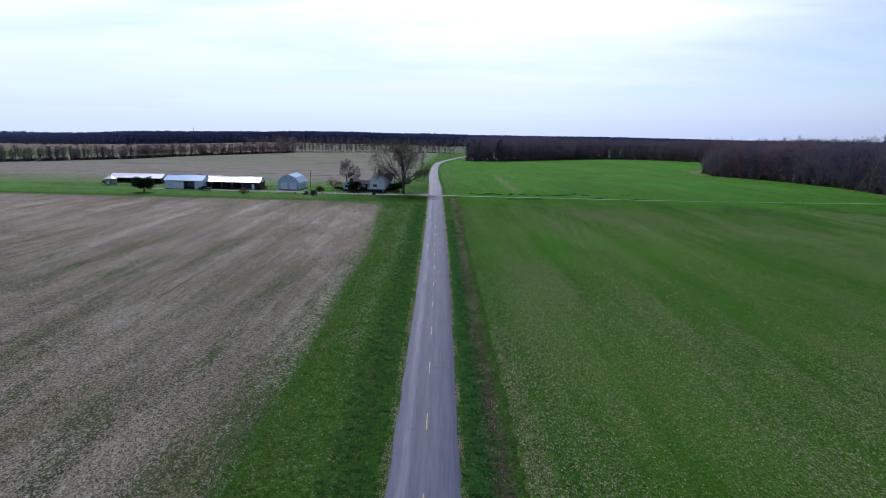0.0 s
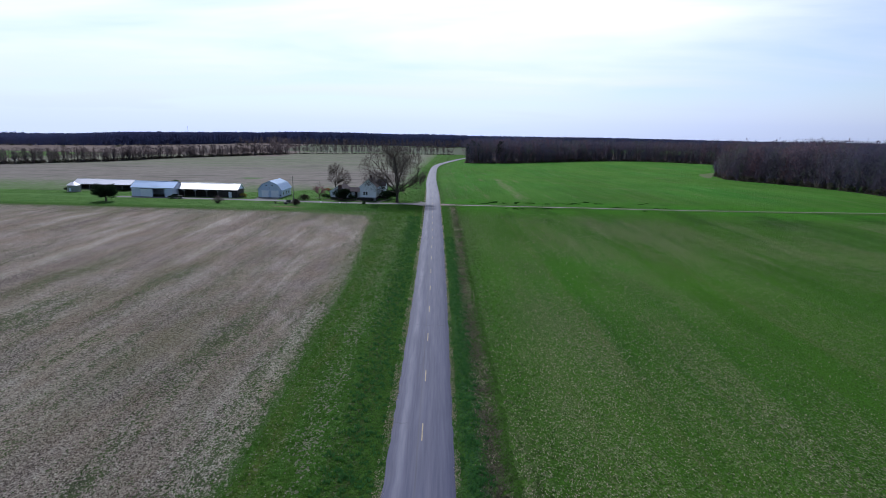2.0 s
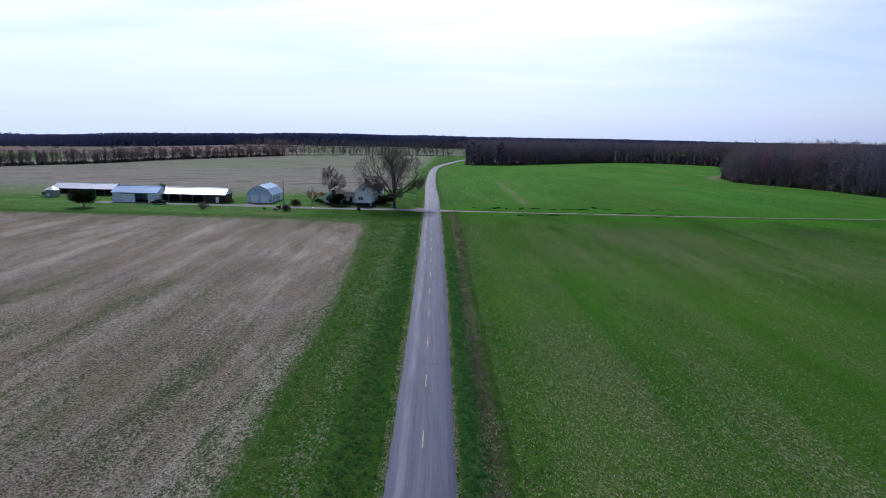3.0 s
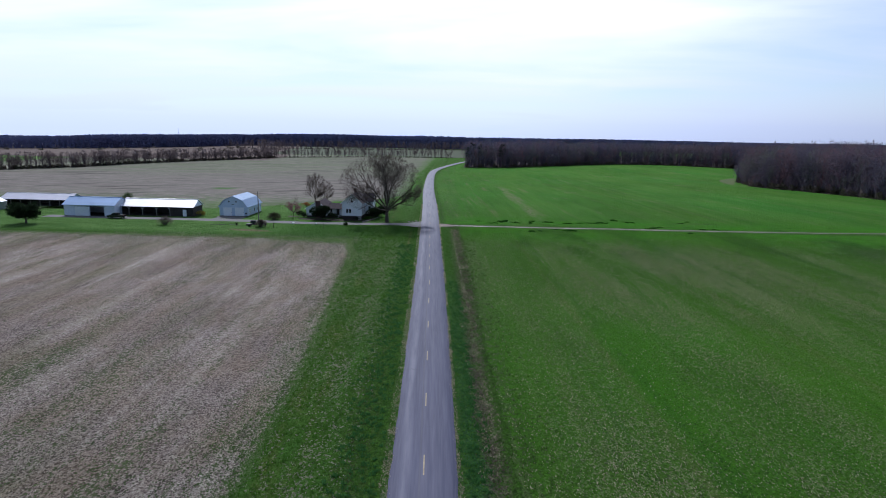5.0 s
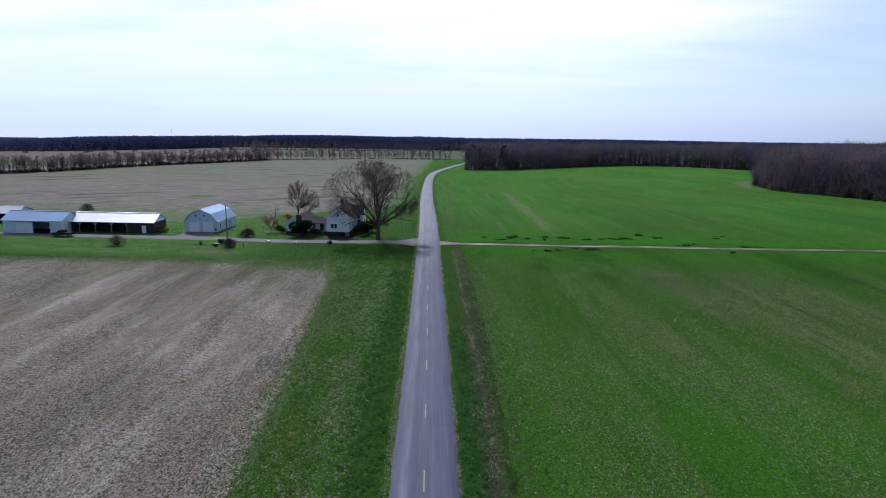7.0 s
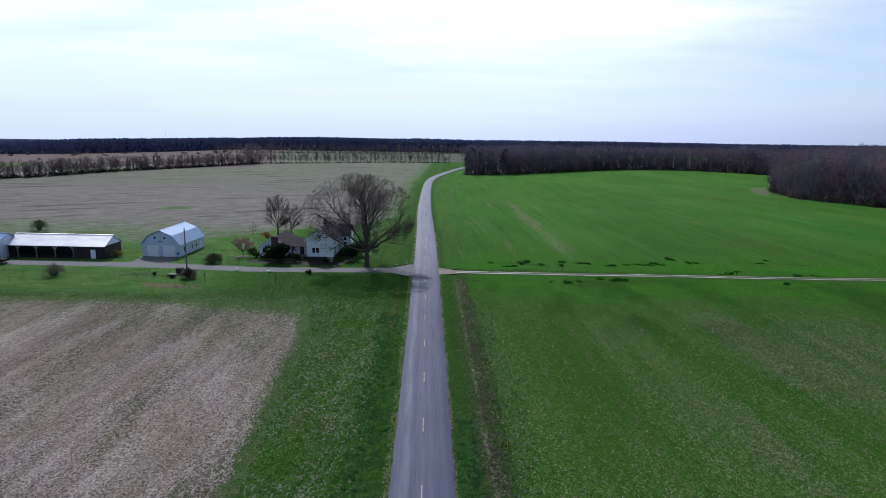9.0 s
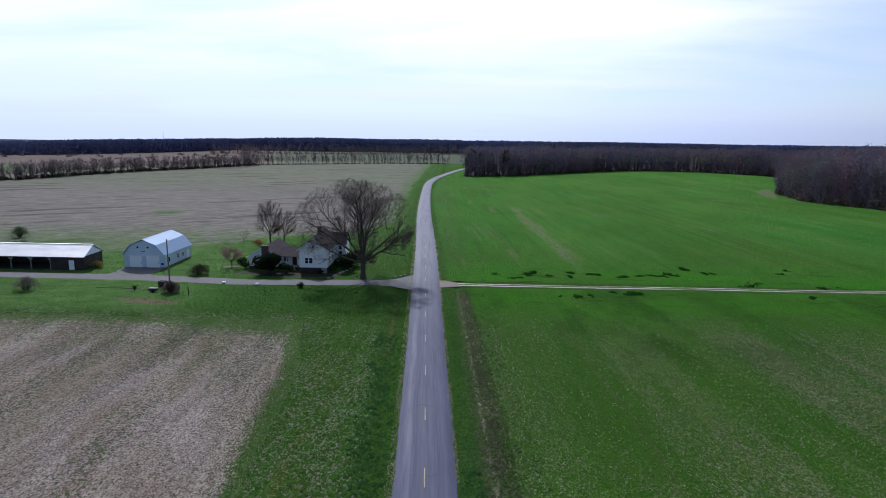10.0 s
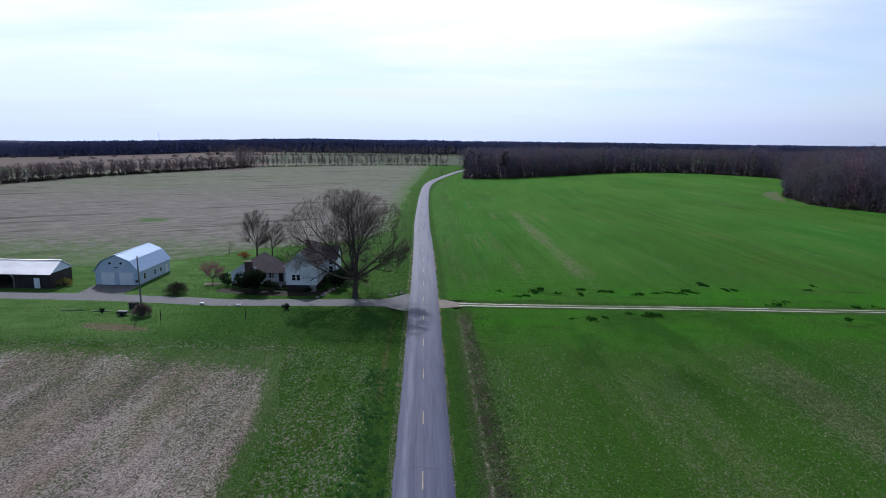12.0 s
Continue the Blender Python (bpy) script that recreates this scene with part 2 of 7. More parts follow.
    pale = k.math("MULTIPLY", k.band(way, 6.58, 7.0, 0.16), k.noise(k.mapped(uv, (1, 0.5, 1), 0, (2, 2, 0)), 1.6, 4, 0.74, 0.46, 0.58))
    pale = k.math("MULTIPLY", pale, k.math("MULTIPLY", k.band(y, 112.0, 240.0, 6.0), k.span(y, 150.0, 190.0, 0.5, 1.0)))
    c = k.mix(k.math("MULTIPLY", pale, 0.95), c, k.mix(clod, (0.22, 0.18, 0.15), (0.46, 0.40, 0.33)))
    # pale dry stalks and grit along the asphalt
    grit = k.noise(k.mapped(uv, (1.6, 0.5, 1)), 2.2, 5, 0.75, 0.49, 0.6)
    for a, b in ((-3.45, -2.7), (2.7, 3.15)):
        c = k.mix(k.math("MULTIPLY", k.band(d, a, b, 0.22), k.math("MULTIPLY", grit, 0.7)), c, (0.2835, 0.2633, 0.2093))
    # worn wheel track on the left verge near the drive
    worn = k.math("MULTIPLY", k.band(d, -5.9, -5.3, 0.35), k.band(y, 205.0, 236.0, 4.0))
    c = k.mix(k.math("MULTIPLY", worn, 0.6), c, (0.1755, 0.1148, 0.06075))
    # bright tufts side by side all over, and litter blown on to the headland past the stubble
    tuft2 = k.cells(k.mapped(uv, (1, 0.8, 1)), 5.6, 0.3)
    c = k.mix(k.math("MULTIPLY", k.span(tuft2, 0.5, 1.0), 0.5), c, (0.075, 0.175, 0.024))
    c = k.mix(k.span(tuft2, 0.0, 0.3, 0.35, 0.0), c, (0.016, 0.040, 0.009))
    head = k.math("MULTIPLY", k.band(y, 212.0, 225.0, 3.5), k.band(d, -85.0, -17.0, 6.0))
    strip = k.math("MULTIPLY", k.band(d, -18.5, -6.8, 1.6), k.math("MULTIPLY", k.band(y, 10.0, 216.0, 6.0), k.span(y, 90.0, 160.0, 0.3, 1.0)))
    core = k.math("MULTIPLY", k.band(d, -11.6, -8.8, 0.9), k.band(y, 60.0, 199.0, 6.0))
    litter = k.math("MULTIPLY", k.math("MAXIMUM", head, k.math("MAXIMUM", k.math("MULTIPLY", strip, 0.72), core)), k.noise(k.mapped(uv, (0.6, 0.35, 1), 0, (6, 6, 0)), 0.3, 4, 0.65, 0.32, 0.6))
    lit = k.span(k.math("ADD", k.cells(k.mapped(uv, (1, 0.7, 1), 0, (4, 4, 0)), 5.4, 0.2), k.math("MULTIPLY", litter, 0.5)), 0.98, 1.08)
    c = k.mix(k.math("MULTIPLY", lit, 0.75), c, k.mix(fine, (0.30, 0.28, 0.23), (0.15, 0.14, 0.11)))
    # the yard's grass is lusher and stands in uneven bright swathes
    lawn = k.math("MULTIPLY", k.span(y, 219.0, 228.0), k.span(d, -36.0, -14.0, 1.0, 0.25))
    sw = k.noise(k.drawn(uv, 3, (0.35, 1, 1), (2, 5, 0)), 0.3, 5, 0.66, 0.34, 0.62)
    c = k.mix(k.math("MULTIPLY", lawn, k.span(sw, 0.0, 1.0, 0.4, 0.95)), c, k.mix(tuft2, (0.045, 0.130, 0.020), (0.110, 0.24, 0.048)))
    farm = k.math("MULTIPLY", k.span(y, 222.0, 228.0), k.span(d, -50.0, -38.0, 1.0, 0.0))
    c = k.mix(k.math("MULTIPLY", farm, 0.65), c, k.mix(sw, (0.080, 0.175, 0.046), (0.155, 0.260, 0.085)))
    # a darker band of grass below the drive, towards the road
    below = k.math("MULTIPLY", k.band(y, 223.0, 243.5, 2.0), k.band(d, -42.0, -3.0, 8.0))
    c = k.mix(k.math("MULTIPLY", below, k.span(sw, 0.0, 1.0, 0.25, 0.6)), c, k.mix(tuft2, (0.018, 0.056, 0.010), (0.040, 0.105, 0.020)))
    # far ground painted as distant woods, with the haze's blue in the colour
    far_haze = k.math("MAXIMUM", k.span(k.math("ABSOLUTE", d, 0.0), 900.0, 1300.0), k.span(y, 1450.0, 1700.0))
    c = k.mix(far_haze, c, k.mix(k.noise(uv, 0.01, 4, 0.7), (0.040, 0.044, 0.066), (0.066, 0.07, 0.10)))
    # one patch of bare tan soil below the drive
    wob = k.math("MULTIPLY", k.math("SUBTRACT", k.noise(uv, 0.7, 5, 0.7, 0.0, 1.0), 0.5), 5.0)
    bx = k.math("MULTIPLY", k.math("SUBTRACT", d, -52.3), 0.155)
    by = k.math("MULTIPLY", k.math("ADD", k.math("SUBTRACT", y, 229.2), k.math("MULTIPLY", bx, 1.0)), 0.56)
    rr = k.math("ADD", k.math("MULTIPLY", bx, bx), k.math("MULTIPLY", by, by))
    bald = k.span(k.math("ADD", rr, k.math("MULTIPLY", wob, 0.45)), 0.55, 1.25, 1.0, 0.0)
    c = k.mix(k.math("MULTIPLY", bald, 0.8), c, k.mix(tuft2, (0.15, 0.105, 0.078), (0.29, 0.21, 0.16)))
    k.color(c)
    k.bump(k.math("ADD", fine, clump), 1.0, 0.2)
    return k.m


def mat_stubble():
    """Last year's maize stubble: a litter of pale and dark pieces in streaks along the rows, with weeds coming through."""
    k = Mat("stubble", 0.97, spec=0.025)
    uv = k.uv()
    d, y = k.xyz(uv, 0), k.xyz(uv, 1)
    grain = k.noise(k.mapped(uv, (1, 0.7, 1)), 6.5, 4, 0.7, 0.32, 0.68)
    soft = k.noise(k.mapped(uv, (1, 0.45, 1)), 0.55, 4, 0.65, 0.36, 0.64)
    streak = k.noise(k.mapped(uv, (1, 0.035, 1)), 0.24, 4, 0.62, 0.36, 0.64)
    rows = k.noise(k.mapped(uv, (1, 0.02, 1)), 1.25, 2, 0.5, 0.38, 0.62)
    wide = k.noise(k.mapped(uv, (1, 0.3, 1), 0, (3, 7, 0)), 0.11, 4, 0.62, 0.38, 0.62)
    warm = k.noise(k.mapped(uv, (1, 0.4, 1), 0, (9, 2, 0)), 0.16, 4, 0.62, 0.42, 0.62)
    piece = k.cells(k.mapped(uv, (1, 0.75, 1)), 8.5, 0.2)
    tone = k.math("ADD", k.math("MULTIPLY", piece, 0.62), k.math("MULTIPLY", grain, 0.38))
    tone = k.math("ADD", tone, k.math("MULTIPLY", k.math("ADD", k.math("MULTIPLY", streak, 0.7), k.math("MULTIPLY", rows, 0.3)), 0.24))
    tone = k.math("SUBTRACT", tone, k.span(y, 100.0, 160.0, 0.065, 0.02))
    tone = k.math("ADD", tone, k.math("MULTIPLY", k.math("SUBTRACT", wide, 0.5), 0.20))
    tone = k.math("ADD", tone, k.math("MULTIPLY", k.math("MULTIPLY", k.band(d, -18.4, -15.6, 0.7), k.span(y, 150.0, 190.0, 1.0, 0.0)), 0.11))
    c = k.mix(k.span(tone, 0.18, 0.46), (0.050, 0.042, 0.042), (0.212, 0.168, 0.178))
    c = k.mix(k.span(tone, 0.46, 0.74), c, (0.38, 0.322, 0.332))
    c = k.mix(k.span(tone, 0.78, 0.98), c, (0.56, 0.51, 0.51))
    # broad swathes of redder and of yellower residue
    c = k.mix(k.math("MULTIPLY", warm, 0.45), c, k.mix(piece, (0.13, 0.092, 0.075), (0.35, 0.265, 0.215)))
    olive = k.noise(k.mapped(uv, (1, 0.22, 1), 0, (1, 5, 0)), 0.13, 4, 0.62, 0.48, 0.66)
    c = k.mix(k.math("MULTIPLY", olive, 0.5), c, k.mix(piece, (0.06, 0.062, 0.032), (0.24, 0.225, 0.15)))
    # weeds, thicker in streaks and towards the edges
    plant = k.cells(k.mapped(uv, (1, 0.8, 1), 0, (11, 3, 0)), 6.4, 0.25)
    weedy = k.noise(k.mapped(uv, (1, 0.16, 1), 0, (5, 1, 0)), 0.2, 4, 0.64, 0.45, 0.66)
    edge = k.span(d, -22.0, -16.0, 0.0, 0.3)
    slant = k.math("ADD", y, k.math("MULTIPLY", k.span(d, -50.0, -20.0), 6.0))
    far = k.span(slant, 200.0, 219.0, 0.0, 0.45)
    want = k.math("ADD", k.math("MULTIPLY", weedy, k.span(y, 90.0, 150.0, 0.85, 0.42)), k.math("MAXIMUM", edge, far))
    wv = k.span(k.math("ADD", plant, want), 0.98, 1.06)
    c = k.mix(k.math("MULTIPLY", wv, 0.85), c, k.mix(soft, (0.040, 0.062, 0.028), (0.088, 0.122, 0.054)))
    # the turf of the verge creeping in
    rim = k.math("MAXIMUM", k.span(k.math("ADD", d, k.math("ADD", k.span(y, 130.0, 190.0, 0.0, 3.4), k.span(y, 196.0, 216.0, 0.0, 3.5))), -18.0, -14.6), k.span(slant, 209.0, 221.0))
    ragged = k.noise(k.mapped(uv, (1, 0.6, 1), 0, (2, 2, 0)), 1.3, 6, 0.8, 0.0, 1.0)
    turf = k.span(k.math("ADD", ragged, k.math("MULTIPLY", rim, 0.48)), 0.78, 0.90)
    c = k.mix(k.math("MULTIPLY", turf, 0.85), c, k.mix(grain, (0.026, 0.075, 0.012), (0.075, 0.155, 0.028)))
    # the whole field's colour grows brighter from y 85 to y 150
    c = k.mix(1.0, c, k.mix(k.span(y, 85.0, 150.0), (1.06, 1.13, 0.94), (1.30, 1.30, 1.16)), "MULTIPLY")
    k.color(c)
    k.bump(k.math("ADD", piece, grain), 1.0, 0.25)
    return k.m


def mat_wheat():
    """Young winter wheat in drilled rows, thin and brown near the road, lush further off."""
    k = Mat("wheat", 0.97, spec=0.035)
    uv = k.uv()
    d, y = k.xyz(uv, 0), k.xyz(uv, 1)
    fine = k.noise(k.mapped(uv, (1, 0.7, 1)), 4.2, 4, 0.66, 0.36, 0.64)
    clump = k.noise(k.mapped(uv, (1, 0.45, 1)), 1.3, 4, 0.65, 0.38, 0.62)
    rows = k.noise(k.mapped(uv, (1, 0.02, 1)), 1.1, 3, 0.55, 0.35, 0.65)
    mid = k.noise(k.mapped(uv, (1, 0.16, 1)), 0.11, 4, 0.6, 0.33, 0.67)
    big = k.noise(k.mapped(uv, (1, 0.6, 1), 0, (2, 9, 0)), 0.017, 3, 0.55, 0.35, 0.65)
    lush = k.mix(k.span(y, 240.0, 300.0), k.mix(mid, (0.046, 0.150, 0.011), (0.070, 0.200, 0.016)), k.mix(mid, (0.041, 0.190, 0.017), (0.062, 0.248, 0.026)))
    pale = k.mix(mid, (0.0420, 0.135, 0.010), (0.0640, 0.178, 0.014))
    c = k.mix(k.math("MULTIPLY", big, 0.8), lush, pale)
    c = k.mix(k.math("MULTIPLY", rows, 0.25), c, (0.0288, 0.066, 0.0108))
    dense = k.span(y, 120.0, 320.0, 0.55, 0.24)
    c = k.mix(k.math("MULTIPLY", fine, dense), c, (0.0192, 0.048, 0.0096))
    c = k.mix(k.math("MULTIPLY", clump, k.math("MULTIPLY", dense, 0.6)), c, (0.024, 0.0576, 0.0108))
    # thin stand with soil and old residue showing
    thin = k.noise(k.mapped(uv, (1, 0.13, 1), 0, (4, 2, 0)), 0.09, 5, 0.66, 0.40, 0.60)
    near = k.span(y, 76.0, 112.0, 0.9, 0.5)
    near = k.math("MAXIMUM", near, k.math("MULTIPLY", k.band(y, 146.0, 222.0, 14.0), k.span(d, 15.0, 27.0, 0.3, 1.0)))
    near = k.math("MULTIPLY", near, k.span(y, 212.0, 234.0, 1.0, 0.0))
    edge = k.math("MULTIPLY", k.band(d, 11.0, 19.0, 2.0), k.span(y, 110.0, 150.0, 0.3, 0.0))
    want = k.math("MINIMUM", k.math("ADD", k.math("MULTIPLY", thin, near), k.math("MULTIPLY", edge, near)), 1.1)
    bare = k.cells(k.mapped(uv, (1, 0.62, 1), 0, (8, 1, 0)), 8.0, 0.2)
    bv = k.span(k.math("ADD", bare, k.math("MULTIPLY", want, 0.46)), 0.93, 1.05)
    c = k.mix(k.math("MULTIPLY", bv, 0.75), c, k.mix(clump, (0.14, 0.125, 0.085), (0.31, 0.285, 0.21)))
    c = k.mix(k.math("MULTIPLY", want, 0.34), c, (0.115, 0.122, 0.048))
    glow = k.math("MULTIPLY", k.band(y, 120.0, 158.0, 12.0), k.band(d, 12.0, 62.0, 12.0))
    glow = k.math("MULTIPLY", glow, k.noise(k.mapped(uv, (1, 0.5, 1), 0, (1, 4, 0)), 0.08, 4, 0.6, 0.36, 0.6))
    c = k.mix(k.math("MULTIPLY", glow, 0.65), c, k.mix(fine, (0.058, 0.215, 0.0060), (0.040, 0.155, 0.0060)))
    # pale flecks and dark gaps between plants
    plant = k.cells(k.mapped(uv, (1, 0.7, 1), 0, (3, 6, 0)), 8.0, 0.2)
    fleck = k.span(plant, 0.86, 0.94)
    c = k.mix(k.math("MULTIPLY", fleck, k.math("MINIMUM", k.math("ADD", k.math("MULTIPLY", want, 0.8), k.math("MULTIPLY", dense, 0.12)), 0.85)), c, (0.40, 0.385, 0.29))
    c = k.mix(k.math("MULTIPLY", k.span(plant, 0.5, 0.84), k.math("MULTIPLY", dense, 0.6)), c, (0.066, 0.185, 0.010))
    gaps = k.span(plant, 0.06, 0.26, 1.0, 0.0)
    c = k.mix(k.math("MULTIPLY", gaps, k.math("MINIMUM", k.math("MULTIPLY", dense, 1.1), 0.6)), c, (0.012, 0.032, 0.008))
    # coarse weeds along the ditch side of the field
    side = k.math("SUBTRACT", d, k.span(y, 256.0, 386.0, 0.4, 5.0))
    side = k.math("MULTIPLY", k.span(side, 8.3, 11.5, 1.0, 0.0), k.span(y, 100.0, 380.0, 1.0, 0.75))
    rough = k.span(k.math("ADD", k.cells(k.mapped(uv, (1, 0.8, 1), 0, (2, 1, 0)), 2.2, 0.4), k.math("MULTIPLY", side, 0.55)), 0.92, 1.02)
    c = k.mix(k.math("MULTIPLY", rough, k.math("MULTIPLY", side, 0.6)), c, k.mix(clump, (0.024, 0.052, 0.016), (0.105, 0.110, 0.066)))
    broad = k.noise(k.mapped(uv, (1, 0.3, 1), 0, (5, 5, 0)), 0.035, 4, 0.62, 0.40, 0.62)
    c = k.mix(k.math("MULTIPLY", broad, 0.35), c, (0.072, 0.158, 0.018))
    # darker lines where the drill overlapped
    drill = k.noise(k.mapped(uv, (1, 0.012, 1), 0, (9, 3, 0)), 0.42, 4, 0.62, 0.53, 0.66)
    drill = k.math("MULTIPLY", drill, k.noise(k.mapped(uv, (1, 0.35, 1), 0, (6, 2, 0)), 0.05, 3, 0.6, 0.4, 0.6))
    c = k.mix(k.math("MULTIPLY", drill, 0.6), c, (0.018, 0.085, 0.010))
    # strips where the stand failed beyond the farm track
    fail = k.math("MULTIPLY", k.noise(k.mapped(uv, (1, 0.06, 1), 0, (2, 6, 0)), 0.22, 5, 0.68, 0.54, 0.66), k.noise(k.mapped(uv, (0.8, 1, 1)), 0.03, 3, 0.5, 0.42, 0.58))
    fail = k.math("MULTIPLY", fail, k.span(y, 250.0, 275.0, 0.0, 1.0))
    c = k.mix(k.math("MULTIPLY", fail, 0.6), c, (0.150, 0.158, 0.074))
    strip = k.math("ADD", d, k.math("MULTIPLY", k.noise(k.mapped(uv, (0.2, 0.05, 1)), 1.0, 3, 0.6, 0.0, 1.0), 9.0))
    strip = k.math("MULTIPLY", k.band(k.math("SUBTRACT", strip, k.span(y, 266.0, 410.0, 0.0, 4.5)), 40.5, 43.5, 1.5), k.band(y, 270.0, 405.0, 14.0))
    c = k.mix(k.math("MULTIPLY", strip, k.math("MULTIPLY", k.noise(k.mapped(uv, (1, 0.3, 1)), 0.9, 4, 0.7, 0.36, 0.54), 0.85)), c, (0.20, 0.185, 0.125))
    gold = k.noise(k.mapped(uv, (1, 0.3, 1), 0, (4, 3, 0)), 0.025, 5, 0.64, 0.44, 0.62)
    c = k.mix(k.math("MULTIPLY", gold, k.span(y, 250.0, 300.0, 0.0, 0.45)), c, (0.088, 0.200, 0.030))
    # worn tyre lines of the sprayer
    lines = k.noise(k.mapped(uv, (1, 0.004, 1), 0, (0.7, 0, 0)), 0.35, 2, 0.4, 0.58, 0.72)
    c = k.mix(k.math("MULTIPLY", lines, 0.22), c, (0.114, 0.114, 0.048))
    # rank dark growth in the wet ground along the farm track, one broad darker swathe beside it
    wet = k.noise(k.mapped(uv, (0.35, 1, 1)), 0.35, 4, 0.6, 0.56, 0.64)
    c = k.mix(k.math("MULTIPLY", k.band(y, 228.0, 264.0, 8.0), k.math("MULTIPLY", wet, 0.6)), c, (0.012, 0.054, 0.0072))
    vivid = k.math("MULTIPLY", k.band(y, 227.0, 266.0, 8.0), k.noise(k.mapped(uv, (0.3, 1, 1), 0, (2, 7, 0)), 0.12, 4, 0.62, 0.36, 0.6))
    c = k.mix(k.math("MULTIPLY", vivid, 0.8), c, k.mix(fine, (0.052, 0.215, 0.008), (0.034, 0.145, 0.006)))
    swathe = k.noise(k.mapped(uv, (1, 0.5, 1), 0, (6, 1, 0)), 0.06, 4, 0.6, 0.48, 0.6)
    c = k.mix(k.math("MULTIPLY", k.band(y, 205.0, 246.0, 8.0), k.math("MULTIPLY", swathe, 0.6)), c, (0.0192, 0.0624, 0.0072))
    c = k.mix(k.span(k.math("ABSOLUTE", k.math("SUBTRACT", y, 198.0), 0.0), 14.0, 36.0, 1.0, 0.0), c, k.mix(1.0, c, (0.88, 0.88, 0.90), "MULTIPLY"))
    k.color(c)
    k.bump(k.math("ADD", fine, clump), 1.0, 0.2)
    return k.m


def mat_back_field():
    k = Mat("fallow", 0.95, spec=0.05)
    uv = k.uv()
    fine = k.noise(k.drawn(uv, 38, (0.25, 1, 1)), 1.1, 6, 0.75, 0.38, 0.62)
    mid = k.noise(k.drawn(uv, 38, (0.08, 1, 1)), 0.12, 5, 0.65, 0.38, 0.62)
    big = k.noise(k.mapped(uv, (0.4, 1, 1), 0, (3, 3, 0)), 0.012, 4, 0.6, 0.35, 0.65)
    c = k.mix(k.math("ADD", k.math("MULTIPLY", fine, 0.6), k.math("MULTIPLY", k.cells(k.drawn(uv, 38, (0.5, 1, 1)), 1.8, 0.5), 0.4)), (0.066, 0.057, 0.055), (0.245, 0.203, 0.20))
    c = k.mix(k.math("MULTIPLY", mid, 0.55), c, k.mix(fine, (0.10, 0.09, 0.08), (0.14, 0.125, 0.11)))
    c = k.mix(k.math("MULTIPLY", big, 0.4), c, (0.19, 0.165, 0.15))
    mott = k.noise(k.drawn(uv, 33, (0.3, 1, 1), (5, 5, 0)), 0.3, 6, 0.75, 0.38, 0.62)
    c = k.mix(0.55, c, k.mix(mott, (0.080, 0.076, 0.068), (0.238, 0.216, 0.200)))
    green = k.noise(k.mapped(uv, (0.25, 1, 1), 6, (3, 5, 0)), 0.045, 5, 0.65, 0.42, 0.66)
    far = k.span(k.xyz(uv, 1), 430.0, 560.0, 0.06, 0.5)
    near = k.span(k.xyz(uv, 1), 266.0, 316.0, 0.45, 0.0)
    gv = k.math("MULTIPLY", k.span(green, 0, 1, 0.3, 1.0), k.math("MAXIMUM", far, near))
    c = k.mix(gv, c, k.mix(k.cells(uv, 1.6, 0.5), (0.040, 0.095, 0.018), (0.095, 0.18, 0.038)))
    # damp low strips that run across, and one bright green wet spot
    damp = k.noise(k.drawn(uv, 33, (0.13, 1, 1), (1, 2, 0)), 0.085, 5, 0.66, 0.565, 0.63)
    c = k.mix(k.math("MULTIPLY", damp, 0.75), c, (0.046, 0.044, 0.036))
    # tufts of green thinning out from the yard and the road's verge
    rag = k.noise(k.mapped(uv, (0.8, 1, 1), 0, (7, 7, 0)), 0.35, 6, 0.78, 0.0, 1.0)
    rim = k.math("MAXIMUM", k.span(k.xyz(uv, 0), -30.0, -10.0), k.span(k.xyz(uv, 1), 366.0, 268.0))
    tufts = k.span(k.math("ADD", rag, k.math("MULTIPLY", rim, 0.40)), 0.70, 0.84)
    c = k.mix(k.math("MULTIPLY", tufts, 0.7), c, k.mix(fine, (0.036, 0.088, 0.018), (0.090, 0.165, 0.040)))
    px = k.xyz(k.pos, 0)
    wob = k.math("MULTIPLY", k.noise(k.pos, 0.25, 4, 0.6, 0.3, 0.7), 5.0)
    spot = k.math("MULTIPLY", k.band(k.math("ADD", px, wob), -124.0, -113.0, 3.0), k.band(k.math("ADD", k.xyz(uv, 1), wob), 352.0, 362.0, 2.5))
    c = k.mix(k.math("MULTIPLY", spot, 0.8), c, (0.045, 0.12, 0.02))
    k.color(c)
    k.bump(fine, 0.8, 0.15)
    return k.m


def mat_far_field(name, c1, c2):
    k = Mat(name, 0.95, spec=0.05)
    f = k.noise(k.mapped(k.pos, (0.3, 1, 1)), 0.03, 5, 0.65)
    g = k.noise(k.pos, 0.3, 4, 0.7)
    k.color(k.mix(f, c1, k.mix(g, c2, c1)))
    return k.m


